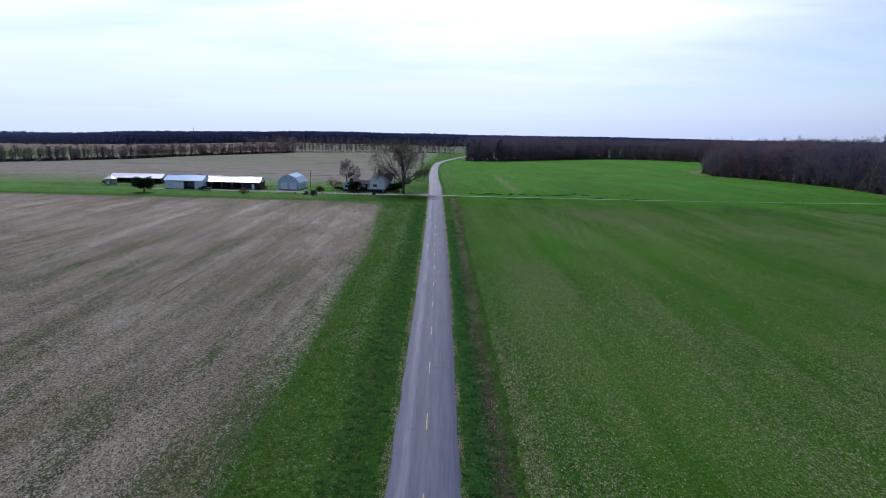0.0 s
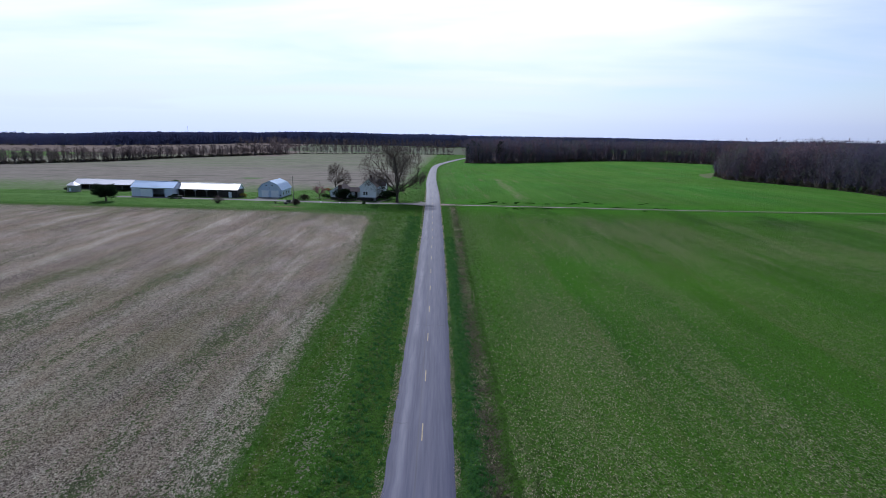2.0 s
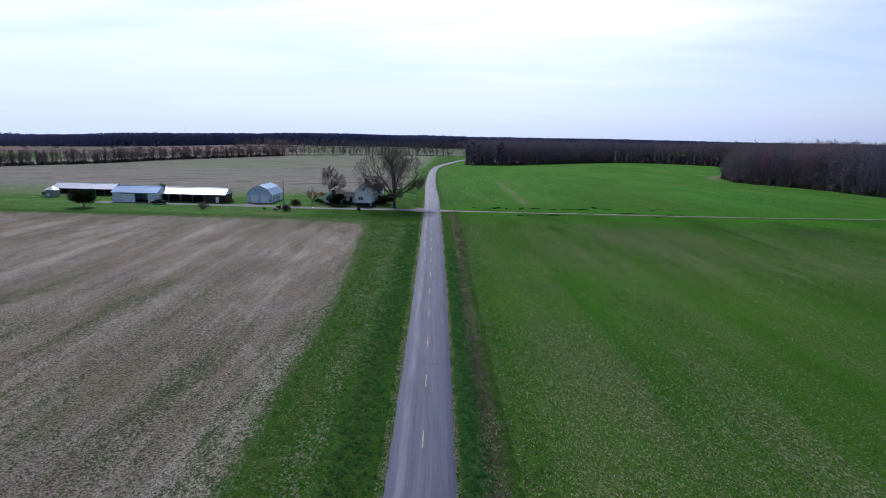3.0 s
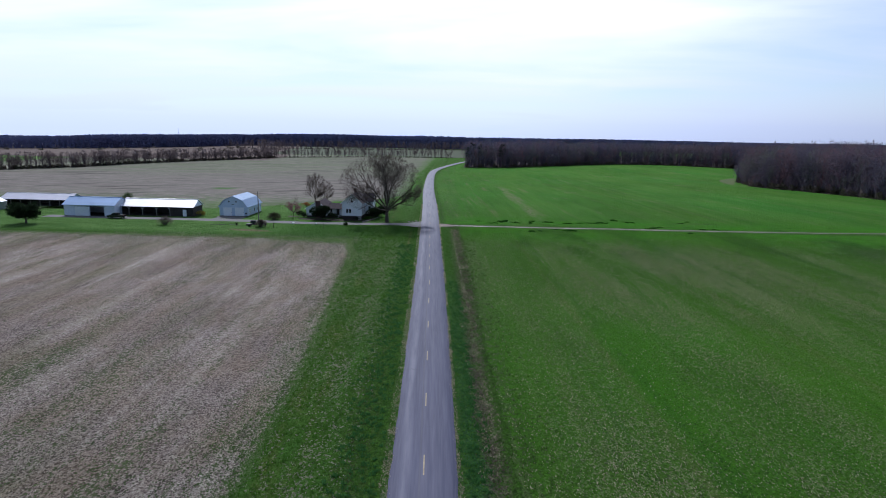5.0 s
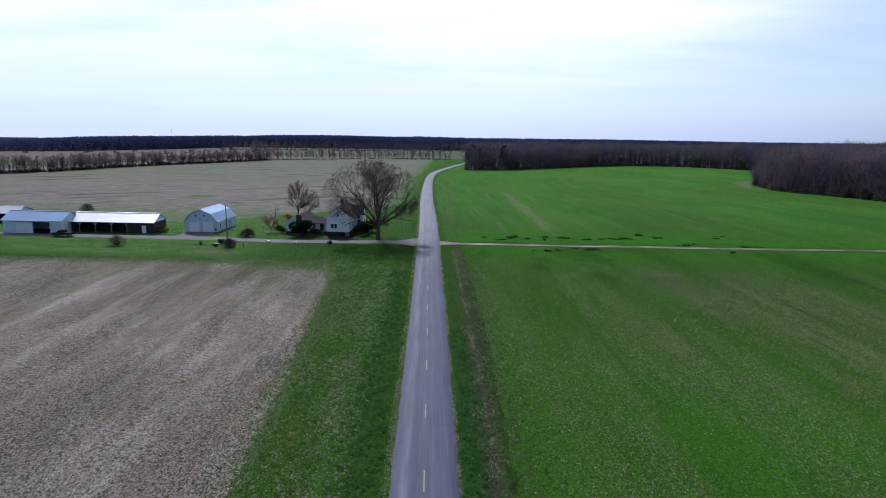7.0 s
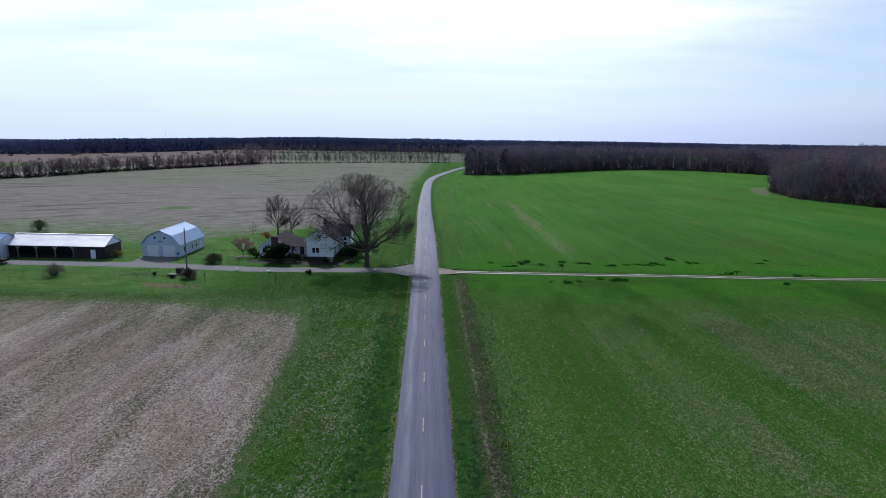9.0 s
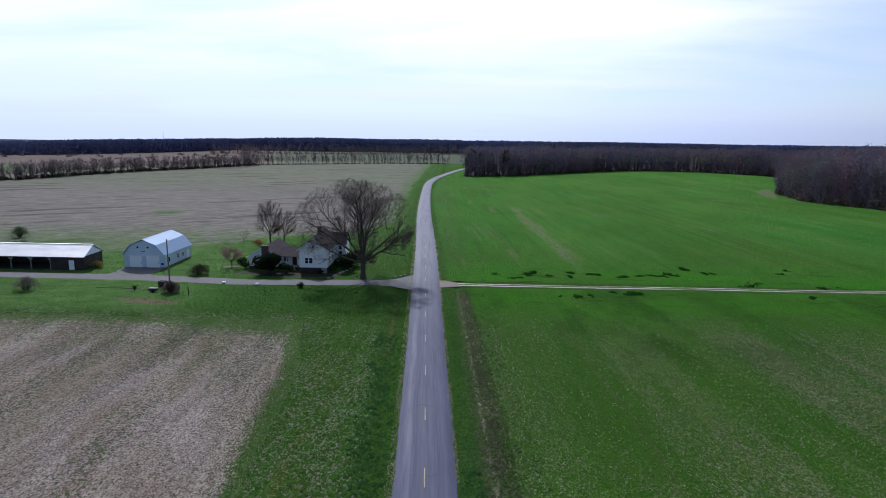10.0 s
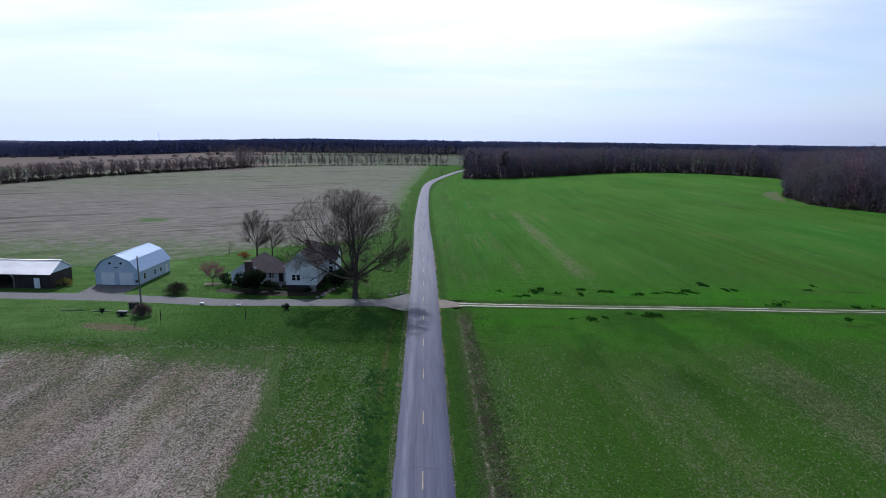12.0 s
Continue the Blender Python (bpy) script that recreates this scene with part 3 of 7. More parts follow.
def mat_road():
    k = Mat("asphalt", 0.74, spec=0.26)
    uv = k.uv()
    d = k.xyz(uv, 0)
    grain = k.noise(uv, 9.0, 4, 0.7, 0.3, 0.7)
    patch = k.noise(k.mapped(uv, (1, 0.12, 1)), 0.5, 4, 0.6)
    c = k.mix(patch, (0.040, 0.042, 0.084), (0.057, 0.060, 0.113))
    c = k.mix(k.math("MULTIPLY", grain, 0.25), c, (0.05, 0.05, 0.058))
    # wheel paths, worn pale
    wander = k.math("MULTIPLY", k.math("SUBTRACT", k.noise(k.mapped(uv, (0, 0.05, 1)), 1.0, 2, 0.5, 0.0, 1.0), 0.5), 0.8)
    dw = k.math("ADD", d, wander)
    wear = k.noise(k.mapped(uv, (1, 0.06, 1)), 1.4, 4, 0.6, 0.3, 0.6)
    for a, b, s in ((-2.05, -1.35, 0.8), (-0.55, 0.1, 0.32), (0.5, 0.9, 0.3), (1.7, 2.2, 0.25)):
        c = k.mix(k.math("MULTIPLY", k.band(dw, a, b, 0.22), k.math("MULTIPLY", wear, s)), c, (0.138, 0.139, 0.190))
    # dark seam where the lanes meet and a resurfaced lane's edge
    c = k.mix(k.math("MULTIPLY", k.band(d, -0.42, -0.28, 0.07), 0.4), c, (0.05, 0.05, 0.06))
    stain = k.noise(k.mapped(uv, (1, 0.4, 1)), 0.9, 4, 0.7, 0.62, 0.72)
    c = k.mix(k.math("MULTIPLY", stain, 0.35), c, (0.06, 0.06, 0.075))
    # asphalt paler from y 215 onward
    far_pale = k.math("MULTIPLY", k.span(k.xyz(uv, 1), 215.0, 275.0), k.noise(k.mapped(uv, (1, 0.05, 1), 0, (7, 7, 0)), 0.8, 4, 0.6, 0.2, 0.5))
    c = k.mix(k.math("MULTIPLY", far_pale, 0.75), c, (0.165, 0.165, 0.205))
    # fine streaks along the lanes, and tar-filled cracks across them
    streak = k.noise(k.mapped(uv, (1, 0.03, 1), 0, (3, 0, 0)), 5.0, 3, 0.6, 0.40, 0.66)
    c = k.mix(k.math("MULTIPLY", streak, 0.28), c, (0.125, 0.128, 0.172))
    cross = k.math("FRACT", k.math("ADD", k.math("MULTIPLY", k.xyz(uv, 1), 0.071), k.math("MULTIPLY", k.noise(k.mapped(uv, (1, 0.05, 1)), 0.9, 4, 0.7, 0.0, 1.0), 0.14)), 0.0)
    cross = k.math("MULTIPLY", k.band(cross, 0.49, 0.50, 0.006), k.noise(k.mapped(uv, (0.3, 0.12, 1), 0, (4, 9, 0)), 0.8, 3, 0.6, 0.5, 0.58))
    c = k.mix(k.math("MULTIPLY", cross, 0.7), c, (0.030, 0.030, 0.040))
    k.color(c)
    k.bump(grain, 0.25, 0.01)
    return k.m


def mat_gravel(name, c1, c2, c3):
    k = Mat(name, 0.9, spec=0.15)
    uv = k.pos
    g = k.noise(uv, 3.0, 6, 0.75, 0.35, 0.65)
    m = k.noise(uv, 0.35, 4, 0.6)
    k.color(k.mix(k.math("MULTIPLY", m, 0.6), k.mix(g, c1, c2), c3))
    k.bump(g, 0.5, 0.04)
    return k.m


def mat_track():
    """A dirt track: two pale wheel ruts with a darker crown between."""
    k = Mat("rutted_dirt", 0.95, spec=0.1)
    uv = k.uv()
    e = k.math("ABSOLUTE", k.xyz(uv, 0), 0.0)
    rut = k.band(e, 0.42, 0.98, 0.14)
    g = k.noise(k.pos, 2.5, 5, 0.7, 0.36, 0.64)
    gone = k.noise(k.mapped(k.pos, (0.25, 1, 1)), 0.5, 4, 0.6, 0.36, 0.58)
    gone = k.math("MULTIPLY", gone, k.span(k.xyz(k.pos, 0), 30.0, 110.0, 1.0, 0.45))
    gone = k.math("MAXIMUM", gone, k.span(k.xyz(k.pos, 0), 6.0, 26.0, 1.0, 0.0))
    c = k.mix(g, (0.030, 0.065, 0.014), (0.075, 0.10, 0.038))
    k.color(k.mix(k.math("MULTIPLY", rut, gone), c, k.mix(g, (0.30, 0.275, 0.235), (0.56, 0.525, 0.47))))
    return k.m


def mat_metal_roof(name, c, rough, metal):
    k = Mat(name, rough, metal, 0.5)
    f = k.noise(k.mapped(k.pos, (0.3, 1, 1)), 0.8, 5, 0.6)
    st = k.noise(k.mapped(k.pos, (4, 0.4, 0.4)), 1.0, 4, 0.6, 0.5, 0.75)
    cc = k.mix(f, tuple(v * 0.86 for v in c), c)
    k.color(k.mix(k.math("MULTIPLY", st, 0.25), cc, tuple(v * 0.6 for v in c)))
    k.rough(k.span(f, 0, 1, rough * 0.8, rough * 1.25))
    return k.m


def mat_twig(name, c1, c2, c3, thin=0.0, odd=()):
    """Bark, twigs and leaves; the UV axes carry numbers for each plant, so that they differ; odd: two rarer colours. thin: how much light goes through."""
    k = Mat(name, 0.95, spec=0.05)
    t = k.xyz(k.uv(), 0)
    r = k.island()
    c = k.mix(t, c1, c2)
    c = k.mix(k.math("MULTIPLY", r, 0.6), c, c3)
    if odd:
        v = k.xyz(k.uv(), 1)
        c = k.mix(k.span(v, 0.62, 0.95, 0.0, 0.75), c, odd[0])
        c = k.mix(k.span(v, 0.05, 0.32, 0.7, 0.0), c, odd[1])
    k.color(c)
    if thin:
        tr, mx, out = k.n.new("ShaderNodeBsdfTranslucent"), k.n.new("ShaderNodeMixShader"), k.n["Material Output"]
        k.l.new(c, tr.inputs["Color"])
        mx.inputs[0].default_value = thin
        k.l.new(k.b.outputs[0], mx.inputs[1])
        k.l.new(tr.outputs[0], mx.inputs[2])
        k.l.new(mx.outputs[0], out.inputs["Surface"])
    return k.m


M_GRASS, M_STUBBLE, M_WHEAT, M_FALLOW, M_ROAD = mat_grass(), mat_stubble(), mat_wheat(), mat_back_field(), mat_road()
M_MARSH = mat_far_field("marsh_reed", (0.10, 0.078, 0.072), (0.165, 0.13, 0.115))
M_PASTURE = mat_far_field("pale_pasture", (0.062, 0.076, 0.050), (0.104, 0.118, 0.080))
M_LITTER = mat_far_field("leaf_litter", (0.060, 0.050, 0.048), (0.090, 0.074, 0.068))
M_DRIVE = mat_gravel("grey_gravel", (0.10, 0.10, 0.106), (0.20, 0.197, 0.205), (0.12, 0.118, 0.122))
M_DIRT = mat_gravel("pale_dirt", (0.30, 0.27, 0.22), (0.52, 0.48, 0.40), (0.36, 0.33, 0.26))
M_TRACK = mat_track()
M_MOUTH = mat_gravel("trodden_dirt", (0.12, 0.10, 0.088), (0.30, 0.26, 0.225), (0.15, 0.125, 0.105))
M_SOIL = mat_gravel("bare_soil", (0.075, 0.062, 0.045), (0.19, 0.155, 0.125), (0.06, 0.07, 0.035))
M_THATCH = mat_gravel("dry_grass", (0.050, 0.076, 0.022), (0.105, 0.100, 0.045), (0.046, 0.105, 0.020))
# mulch near black, the house's shadow put into its colour
M_SHADE_MULCH = mat_gravel("shade_dark_mulch", (0.020, 0.017, 0.014), (0.045, 0.036, 0.030), (0.022, 0.026, 0.014))
M_YELLOW = simple("yellow_paint", (0.30, 0.25, 0.165), 0.8, 0.45, 8)
M_BARK = mat_twig("bark", (0.092, 0.076, 0.068), (0.115, 0.095, 0.084), (0.070, 0.058, 0.052))
M_TWIG = mat_twig("twigs", (0.115, 0.092, 0.084), (0.15, 0.12, 0.105), (0.080, 0.065, 0.060), 0.3)
# woodland twigs lifted and blued, aerial haze put into their colour
M_WOOD_TWIG = mat_twig("woodland_twigs", (0.088, 0.087, 0.142), (0.132, 0.106, 0.130), (0.070, 0.068, 0.106), 0.35, ((0.175, 0.100, 0.112), (0.112, 0.125, 0.098)))
M_HEDGE_TWIG = mat_twig("hedgerow_twigs", (0.12, 0.10, 0.112), (0.17, 0.13, 0.13), (0.085, 0.074, 0.082), 0.4)
# distant trees: the blue of the haze is mixed into their colour
M_HAZED_TWIG = mat_twig("distant_wood_in_haze", (0.128, 0.136, 0.250), (0.142, 0.146, 0.252), (0.120, 0.128, 0.235), 0.05, ((0.148, 0.142, 0.235), (0.122, 0.135, 0.222)))
M_PINE = mat_twig("needles", (0.016, 0.030, 0.018), (0.024, 0.042, 0.022), (0.012, 0.02, 0.014))


# ---- the lie of the land ----
def smooth(t):
    t = min(max(t, 0.0), 1.0)
    return t * t * (3 - 2 * t)


def land(y):
    """Height of the land: level by the farm, falling a little towards the far woods and away beyond them."""
    return -4.0 * smooth((y - 280) / 280) - 40.0 * smooth((y - 1600) / 1500)


ROAD = [(-400, 14.3), (0, -0.85), (38, -2.4), (106, -4.95), (184, -8.4), (263, -12.3), (294, -13.9), (358, -17.9), (430, -21.2),
        (493, -23.6), (540, -25.0), (575, -25.0), (605, -23.2), (640, -18.8), (702, -9.0), (745, -1.0), (800, 12.0), (900, 40.0)]


def road_x(y):
    for (y0, x0), (y1, x1) in zip(ROAD, ROAD[1:]):
        if y <= y1:
            return x0 + (x1 - x0) * (y - y0) / (y1 - y0)
    return ROAD[-1][1]


def base_x(y):
    """The road's line without its far bend, to which the verges and rows run parallel."""
    return sum(road_x(min(y + o, 540)) for o in (-16, -8, 0, 8, 16)) / 5


def road_mid(y):
    return sum(road_x(y + o) for o in (-18, -12, -6, 0, 6, 12, 18)) / 7


def dish(d):
    """Shallow ditches on both sides of the road."""
    return -0.32 * math.exp(-((d - 6.3) / 1.0) ** 2) - 0.28 * math.exp(-((d + 5.2) / 1.2) ** 2)


# ---- mesh helpers ----
def mesh_of(name, verts, faces, mat, uvs=None, flat=True):
    me = bpy.data.meshes.new(name)
    me.from_pydata(verts, [], faces)
    me.materials.append(mat)
    if uvs is not None:
        layer = me.uv_layers.new(name="UVMap")
        idx = np.empty(len(me.loops), dtype=np.int32)
        me.loops.foreach_get("vertex_index", idx)
        layer.data.foreach_set("uv", np.asarray(uvs, dtype=np.float32)[idx].ravel())
    if not flat:
        me.polygons.foreach_set("use_smooth", [True] * len(me.polygons))
    me.update()
    return me


def part(name, bm, mat, parent=None, label="", smooth_faces=False):
    """One mesh object out of a bmesh, under a thing or a part."""
    bmesh.ops.recalc_face_normals(bm, faces=bm.faces)
    me = bpy.data.meshes.new(name)
    bm.to_mesh(me)
    bm.free()
    me.materials.append(mat)
    if smooth_faces:
        for p in me.polygons:
            p.use_smooth = True
    ob = new(name, me)
    ob.parent = parent
    if label:
        tagged(ob, label)
    return ob


def empty(name, x, y, z=0.0, turn=0.0, label="", category="", group=""):
    ob = new(name)
    ob.empty_display_size = 0.3
    ob.matrix_basis = pose(x, y, z, 0, 0, turn)
    return tagged(ob, label, category, group)


def box(bm, x0, x1, y0, y1, z0, z1, bevel=0.0):
    r = bmesh.ops.create_cube(bm, size=1.0, matrix=Matrix.LocRotScale(((x0 + x1) / 2, (y0 + y1) / 2, (z0 + z1) / 2), None, (abs(x1 - x0), abs(y1 - y0), abs(z1 - z0))))
    if bevel:
        edges = list({e for v in r["verts"] for e in v.link_edges})
        bmesh.ops.bevel(bm, geom=edges, offset=bevel, segments=1, affect="EDGES")
    return bm


def boxed(*dims, bevel=0.0):
    return box(bmesh.new(), *dims, bevel=bevel)


def prism(profile, y0, y1, axis="y"):
    """A closed outline (x, z) drawn out from y0 to y1 (or, along x, an outline of (y, z))."""
    bm = bmesh.new()
    rings = []
    for s in (y0, y1):
        rings.append([bm.verts.new((p[0], s, p[1]) if axis == "y" else (s, p[0], p[1])) for p in profile])
    n = len(profile)
    bm.faces.new(rings[0])
    bm.faces.new(rings[1][::-1])
    for i in range(n):
        bm.faces.new((rings[0][i], rings[1][i], rings[1][(i + 1) % n], rings[0][(i + 1) % n]))
    return bm


def cyl(bm, x, y, z0, z1, r0, r1=None, n=10):
    r1 = r0 if r1 is None else r1
    bmesh.ops.create_cone(bm, cap_ends=True, segments=n, radius1=r0, radius2=r1, depth=z1 - z0, matrix=Matrix.Translation((x, y, (z0 + z1) / 2)))
    return bm


def sheet(name, ys, edge_l, edge_r, lift, mat, label, cols=24, ragged=0.0, kind="structure", origin=base_x, seed=1):
    """A sheet of ground between two edges, each x as a function of y, laid on the land."""
    rnd = random.Random(seed)
    verts, faces, uvs = [], [], []
    for y in ys:
        a, b = edge_l(y) + rnd.uniform(-ragged, ragged), edge_r(y) + rnd.uniform(-ragged, ragged)
        for i in range(cols + 1):
            x = a + (b - a) * i / cols
            d = x - origin(y)
            verts.append((x, y, land(y) + lift))
            uvs.append((d, y))
    for r in range(len(ys) - 1):
        for i in range(cols):
            q = r * (cols + 1) + i
            faces.append((q, q + 1, q + cols + 2, q + cols + 1))
    ob = new(name, mesh_of(name, verts, faces, mat, uvs))
    return tagged(ob, label, kind=kind)


def steps(a, b, step):
    n = max(1, round((b - a) / step))
    return [a + (b - a) * i / n for i in range(n + 1)]


# ---- ground, fields, road ----
def build_ground():
    ys = [-4000, -2000, -900, -400, -200] + steps(-100, 280, 10) + steps(290, 620, 15) + steps(650, 1700, 50) + [2000, 2600, 3400, 4600]
    ds = [-4600, -2500, -1300, -700, -400, -250, -160, -100, -60, -40, -28, -20, -16, -12, -9, -8, -7, -6.4, -5.8, -5.2, -4.6, -4, -3.4, -2.9,
          -1.5, 0, 1.5, 2.9, 3.6, 4.3, 5, 5.5, 5.9, 6.3, 6.7, 7.1, 7.7, 9, 12, 18, 26, 40, 60, 100, 160, 250, 400, 700, 1300, 2500, 4600]
    verts, faces, uvs = [], [], []
    for y in ys:
        bx = base_x(max(y, -380))
        for d in ds:
            verts.append((bx + d, y, land(y) + dish(d)))
            uvs.append((d, y))
    w = len(ds)
    for r in range(len(ys) - 1):
        for i in range(w - 1):
            q = r * w + i
            faces.append((q, q + 1, q + w + 1, q + w))
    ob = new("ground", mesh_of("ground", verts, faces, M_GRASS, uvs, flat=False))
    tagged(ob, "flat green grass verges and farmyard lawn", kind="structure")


build_ground()

FIELD_END = 220.0
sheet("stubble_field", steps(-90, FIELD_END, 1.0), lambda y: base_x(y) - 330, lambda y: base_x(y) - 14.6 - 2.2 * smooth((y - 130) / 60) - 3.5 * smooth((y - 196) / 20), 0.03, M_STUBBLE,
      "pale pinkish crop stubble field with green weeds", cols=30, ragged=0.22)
sheet("wheat_field_near", steps(-90, 243.6, 1.0), lambda y: base_x(y) + 7.9 + 1.0 * smooth((y - 140) / 50), lambda y: 330.0, 0.03, M_WHEAT,
      "green young wheat field beside the road, with bare patches", cols=40, ragged=0.25)
sheet("wheat_field_far", steps(249.0, 310, 1.5) + steps(313, 830, 4), lambda y: max(base_x(y), road_mid(y)) + 4.6 + 1.5 * smooth((y - 500) / 60), lambda y: 400.0, 0.03, M_WHEAT,
      "lush green young wheat field reaching to the woods", cols=40, ragged=0.4, seed=3)


def back_edge_r(y):
    return base_x(y) - 10.5 - 16.0 * smooth((345 - y) / 45) - 26 * smooth((316 - y) / 24) - 12 * smooth((292 - y) / 12) - 34 * smooth((278 - y) / 10)


sheet("fallow_field", steps(264, 350, 1.0) + steps(353, 880, 4), lambda y: -420.0, back_edge_r, 0.03, M_FALLOW,
      "grey-brown fallow field behind the farm, with damp strips", cols=30, ragged=1.8, seed=4)
sheet("marsh_field", steps(700, 1500, 50), lambda y: -1900.0, lambda y: -225 - 0.05 * (y - 700), 0.14, M_MARSH,
      "tan reedy marsh field beyond the hedgerow", cols=16, ragged=10, seed=5)
sheet("pasture_field", steps(884, 1320, 40), lambda y: -270 - 0.16 * (y - 880), lambda y: 40.0, 0.2, M_PASTURE,
      "pale green pasture beyond the row of trees", cols=16, ragged=2, seed=6)


def build_road():
    """The asphalt: slightly crowned, with a thin broken edge."""
    rnd = random.Random(7)
    ys = steps(-95, 560, 1.6) + steps(563, 900, 4)
    prof = [(-2.86, -0.02), (-2.78, 0.055), (-1.4, 0.085), (0, 0.105), (1.4, 0.085), (2.78, 0.055), (2.86, -0.02)]
    verts, faces, uvs = [], [], []
    for i, y in enumerate(ys):
        dx = (road_mid(y + 1) - road_mid(y - 1)) / 2
        n = 1 / math.sqrt(1 + dx * dx)
        jl, jr = rnd.uniform(-0.07, 0.07), rnd.uniform(-0.07, 0.07)
        for j, (d, z) in enumerate(prof):
            e = d + (jl if j < 2 else jr + 0.16 * smooth((y - 90) / 60) - 0.05 if j > 4 else 0)
            verts.append((road_mid(y) + e * n, y - e * dx * n, land(y) + z))
            uvs.append((d, y))
    w = len(prof)
    for r in range(len(ys) - 1):
        for j in range(w - 1):
            q = r * w + j
            faces.append((q, q + 1, q + w + 1, q + w))
    ob = new("road", mesh_of("road", verts, faces, M_ROAD, uvs, flat=False))
    tagged(ob, "narrow grey asphalt country road with worn wheel paths", kind="structure")
    # broken centre line, 12.5 m from dash to dash
    y = DASH0
    while y < 318:
        bm = bmesh.new()
        vs = []
        for k in range(5):
            yy = y + 3.1 * k / 4
            x, z = road_mid(yy) - 0.02, land(yy) + 0.112
            vs.append((bm.verts.new((x - 0.055, yy, z)), bm.verts.new((x + 0.055, yy, z))))
        for (a, b), (c, d) in zip(vs, vs[1:]):
            bm.faces.new((a, b, d, c))
        for f in list(bm.faces):
            f.normal_update()
        part("line_dash", bm, M_YELLOW, ob)
        y += 12.49
    return ob


DASH0 = 48.15 - 12.49 * 11
build_road()


def ribbon(name, pts, width, mat, label, lift=0.05, ragged=0.15, seed=2, step=0.8):
    """A track along a line of (x, y), with an uneven edge."""
    rnd = random.Random(seed)
    line = []
    for (x0, y0), (x1, y1) in zip(pts, pts[1:]):
        n = max(1, int(math.hypot(x1 - x0, y1 - y0) / step))
        line += [(x0 + (x1 - x0) * i / n, y0 + (y1 - y0) * i / n) for i in range(n)]
    line.append(pts[-1])
    verts, faces, uvs = [], [], []
    for i, (x, y) in enumerate(line):
        ax, ay = line[max(i - 1, 0)]
        bx, by = line[min(i + 1, len(line) - 1)]
        ll = math.hypot(bx - ax, by - ay) or 1
        nx, ny = -(by - ay) / ll, (bx - ax) / ll
        w = width(i / (len(line) - 1)) if callable(width) else width
        for j, s in enumerate((-1, -0.35, 0.35, 1)):
            e = s * w / 2 + (rnd.uniform(-ragged, ragged) if j in (0, 3) else 0)
            verts.append((x + nx * e, y + ny * e, land(y) + lift - (0.03 if j in (0, 3) else 0)))
            uvs.append((e, i * step))
    for r in range(len(line) - 1):
        for j in range(3):
            q = r * 4 + j
            faces.append((q, q + 1, q + 5, q + 4))
    ob = new(name, mesh_of(name, verts, faces, mat, uvs))
    return tagged(ob, label, kind="structure")


# farm drive with its flared mouth, the yard before the sheds and barn, the field track on the other side
ribbon("driveway", [(-14.0, 247.0), (-17, 246.6), (-24, 246.3), (-40, 245.3), (-50, 244.6), (-72, 246.6), (-92, 246.9), (-118, 247.2), (-131, 247.3), (-135, 247.5)],
       lambda s: 4.6 + 9.0 * max(0.0, 1 - s / 0.05) ** 1.5, M_DRIVE, "grey gravel farm drive running past house and sheds", lift=0.05)
ribbon("barn_apron", [(-77.3, 249.0), (-77.5, 256.2)], 9.4, M_DRIVE, "grey gravel apron before the barn doors", lift=0.04)
ribbon("track_mouth", [(-9.3, 246.5), (-6, 246.2), (-2.5, 246.0)], lambda s: 6.5 - 4.0 * smooth(s), M_MOUTH, "brown trodden mouth of the farm track", lift=0.05, ragged=0.35)
ribbon("field_track", [(-4.5, 246.1), (2, 246.0), (20, 246.0), (40, 246.3), (71, 246.2), (110, 247.5), (160, 252), (230, 262)],
       2.3, M_TRACK, "pale dirt farm track through the wheat", lift=0.07, ragged=0.3)


# ---- trees ----
class Sticks:
    """Gathers tapered sticks and slivers as plain arrays."""

    def __init__(self):
        self.v, self.f, self.t = [], [], []

    def tube(self, pts, radii, n=5, tag=0.0):
        start = len(self.v)
        for i, p in enumerate(pts):
            a = pts[max(i - 1, 0)]
            b = pts[min(i + 1, len(pts) - 1)]
            axis = (b - a).normalized()
            side = axis.cross(Vector((0.31, 0.87, 0.38))).normalized()
            other = axis.cross(side)
            for j in range(n):
                w = 2 * math.pi * j / n
                self.v.append(tuple(p + radii[i] * (math.cos(w) * side + math.sin(w) * other)))
                self.t.append(tag)
        for i in range(len(pts) - 1):
            for j in range(n):
                q, r = start + i * n + j, start + i * n + (j + 1) % n
                self.f.append((q, r, r + n, q + n))

    def sliver(self, a, b, w, tag=0.0):
        side = (b - a).cross(Vector((0.53, 0.21, 0.82)) if abs((b - a).normalized().z) < 0.9 else Vector((1, 0.2, 0)))
        side = side.normalized() * w
        q = len(self.v)
        self.v += [tuple(a - side), tuple(a + side), tuple(b)]
        self.t += [tag] * 3
        self.f.append((q, q + 1, q + 2))

    def leafy(self, p, s, rnd, tag=0.0):
        q = len(self.v)
        u = Vector((rnd.gauss(0, 1), rnd.gauss(0, 1), rnd.gauss(0, 1))).normalized() * s
        v = u.cross(Vector((rnd.gauss(0, 1), rnd.gauss(0, 1), rnd.gauss(0, 1)))).normalized() * s * 0.6
        self.v += [tuple(p - u), tuple(p + v), tuple(p + u), tuple(p - v)]
        self.t += [tag] * 4
        self.f.append((q, q + 1, q + 2, q + 3))

    def mesh(self, name, mat):
        return mesh_of(name, self.v, self.f, mat, [(t, 0.5) for t in self.t])


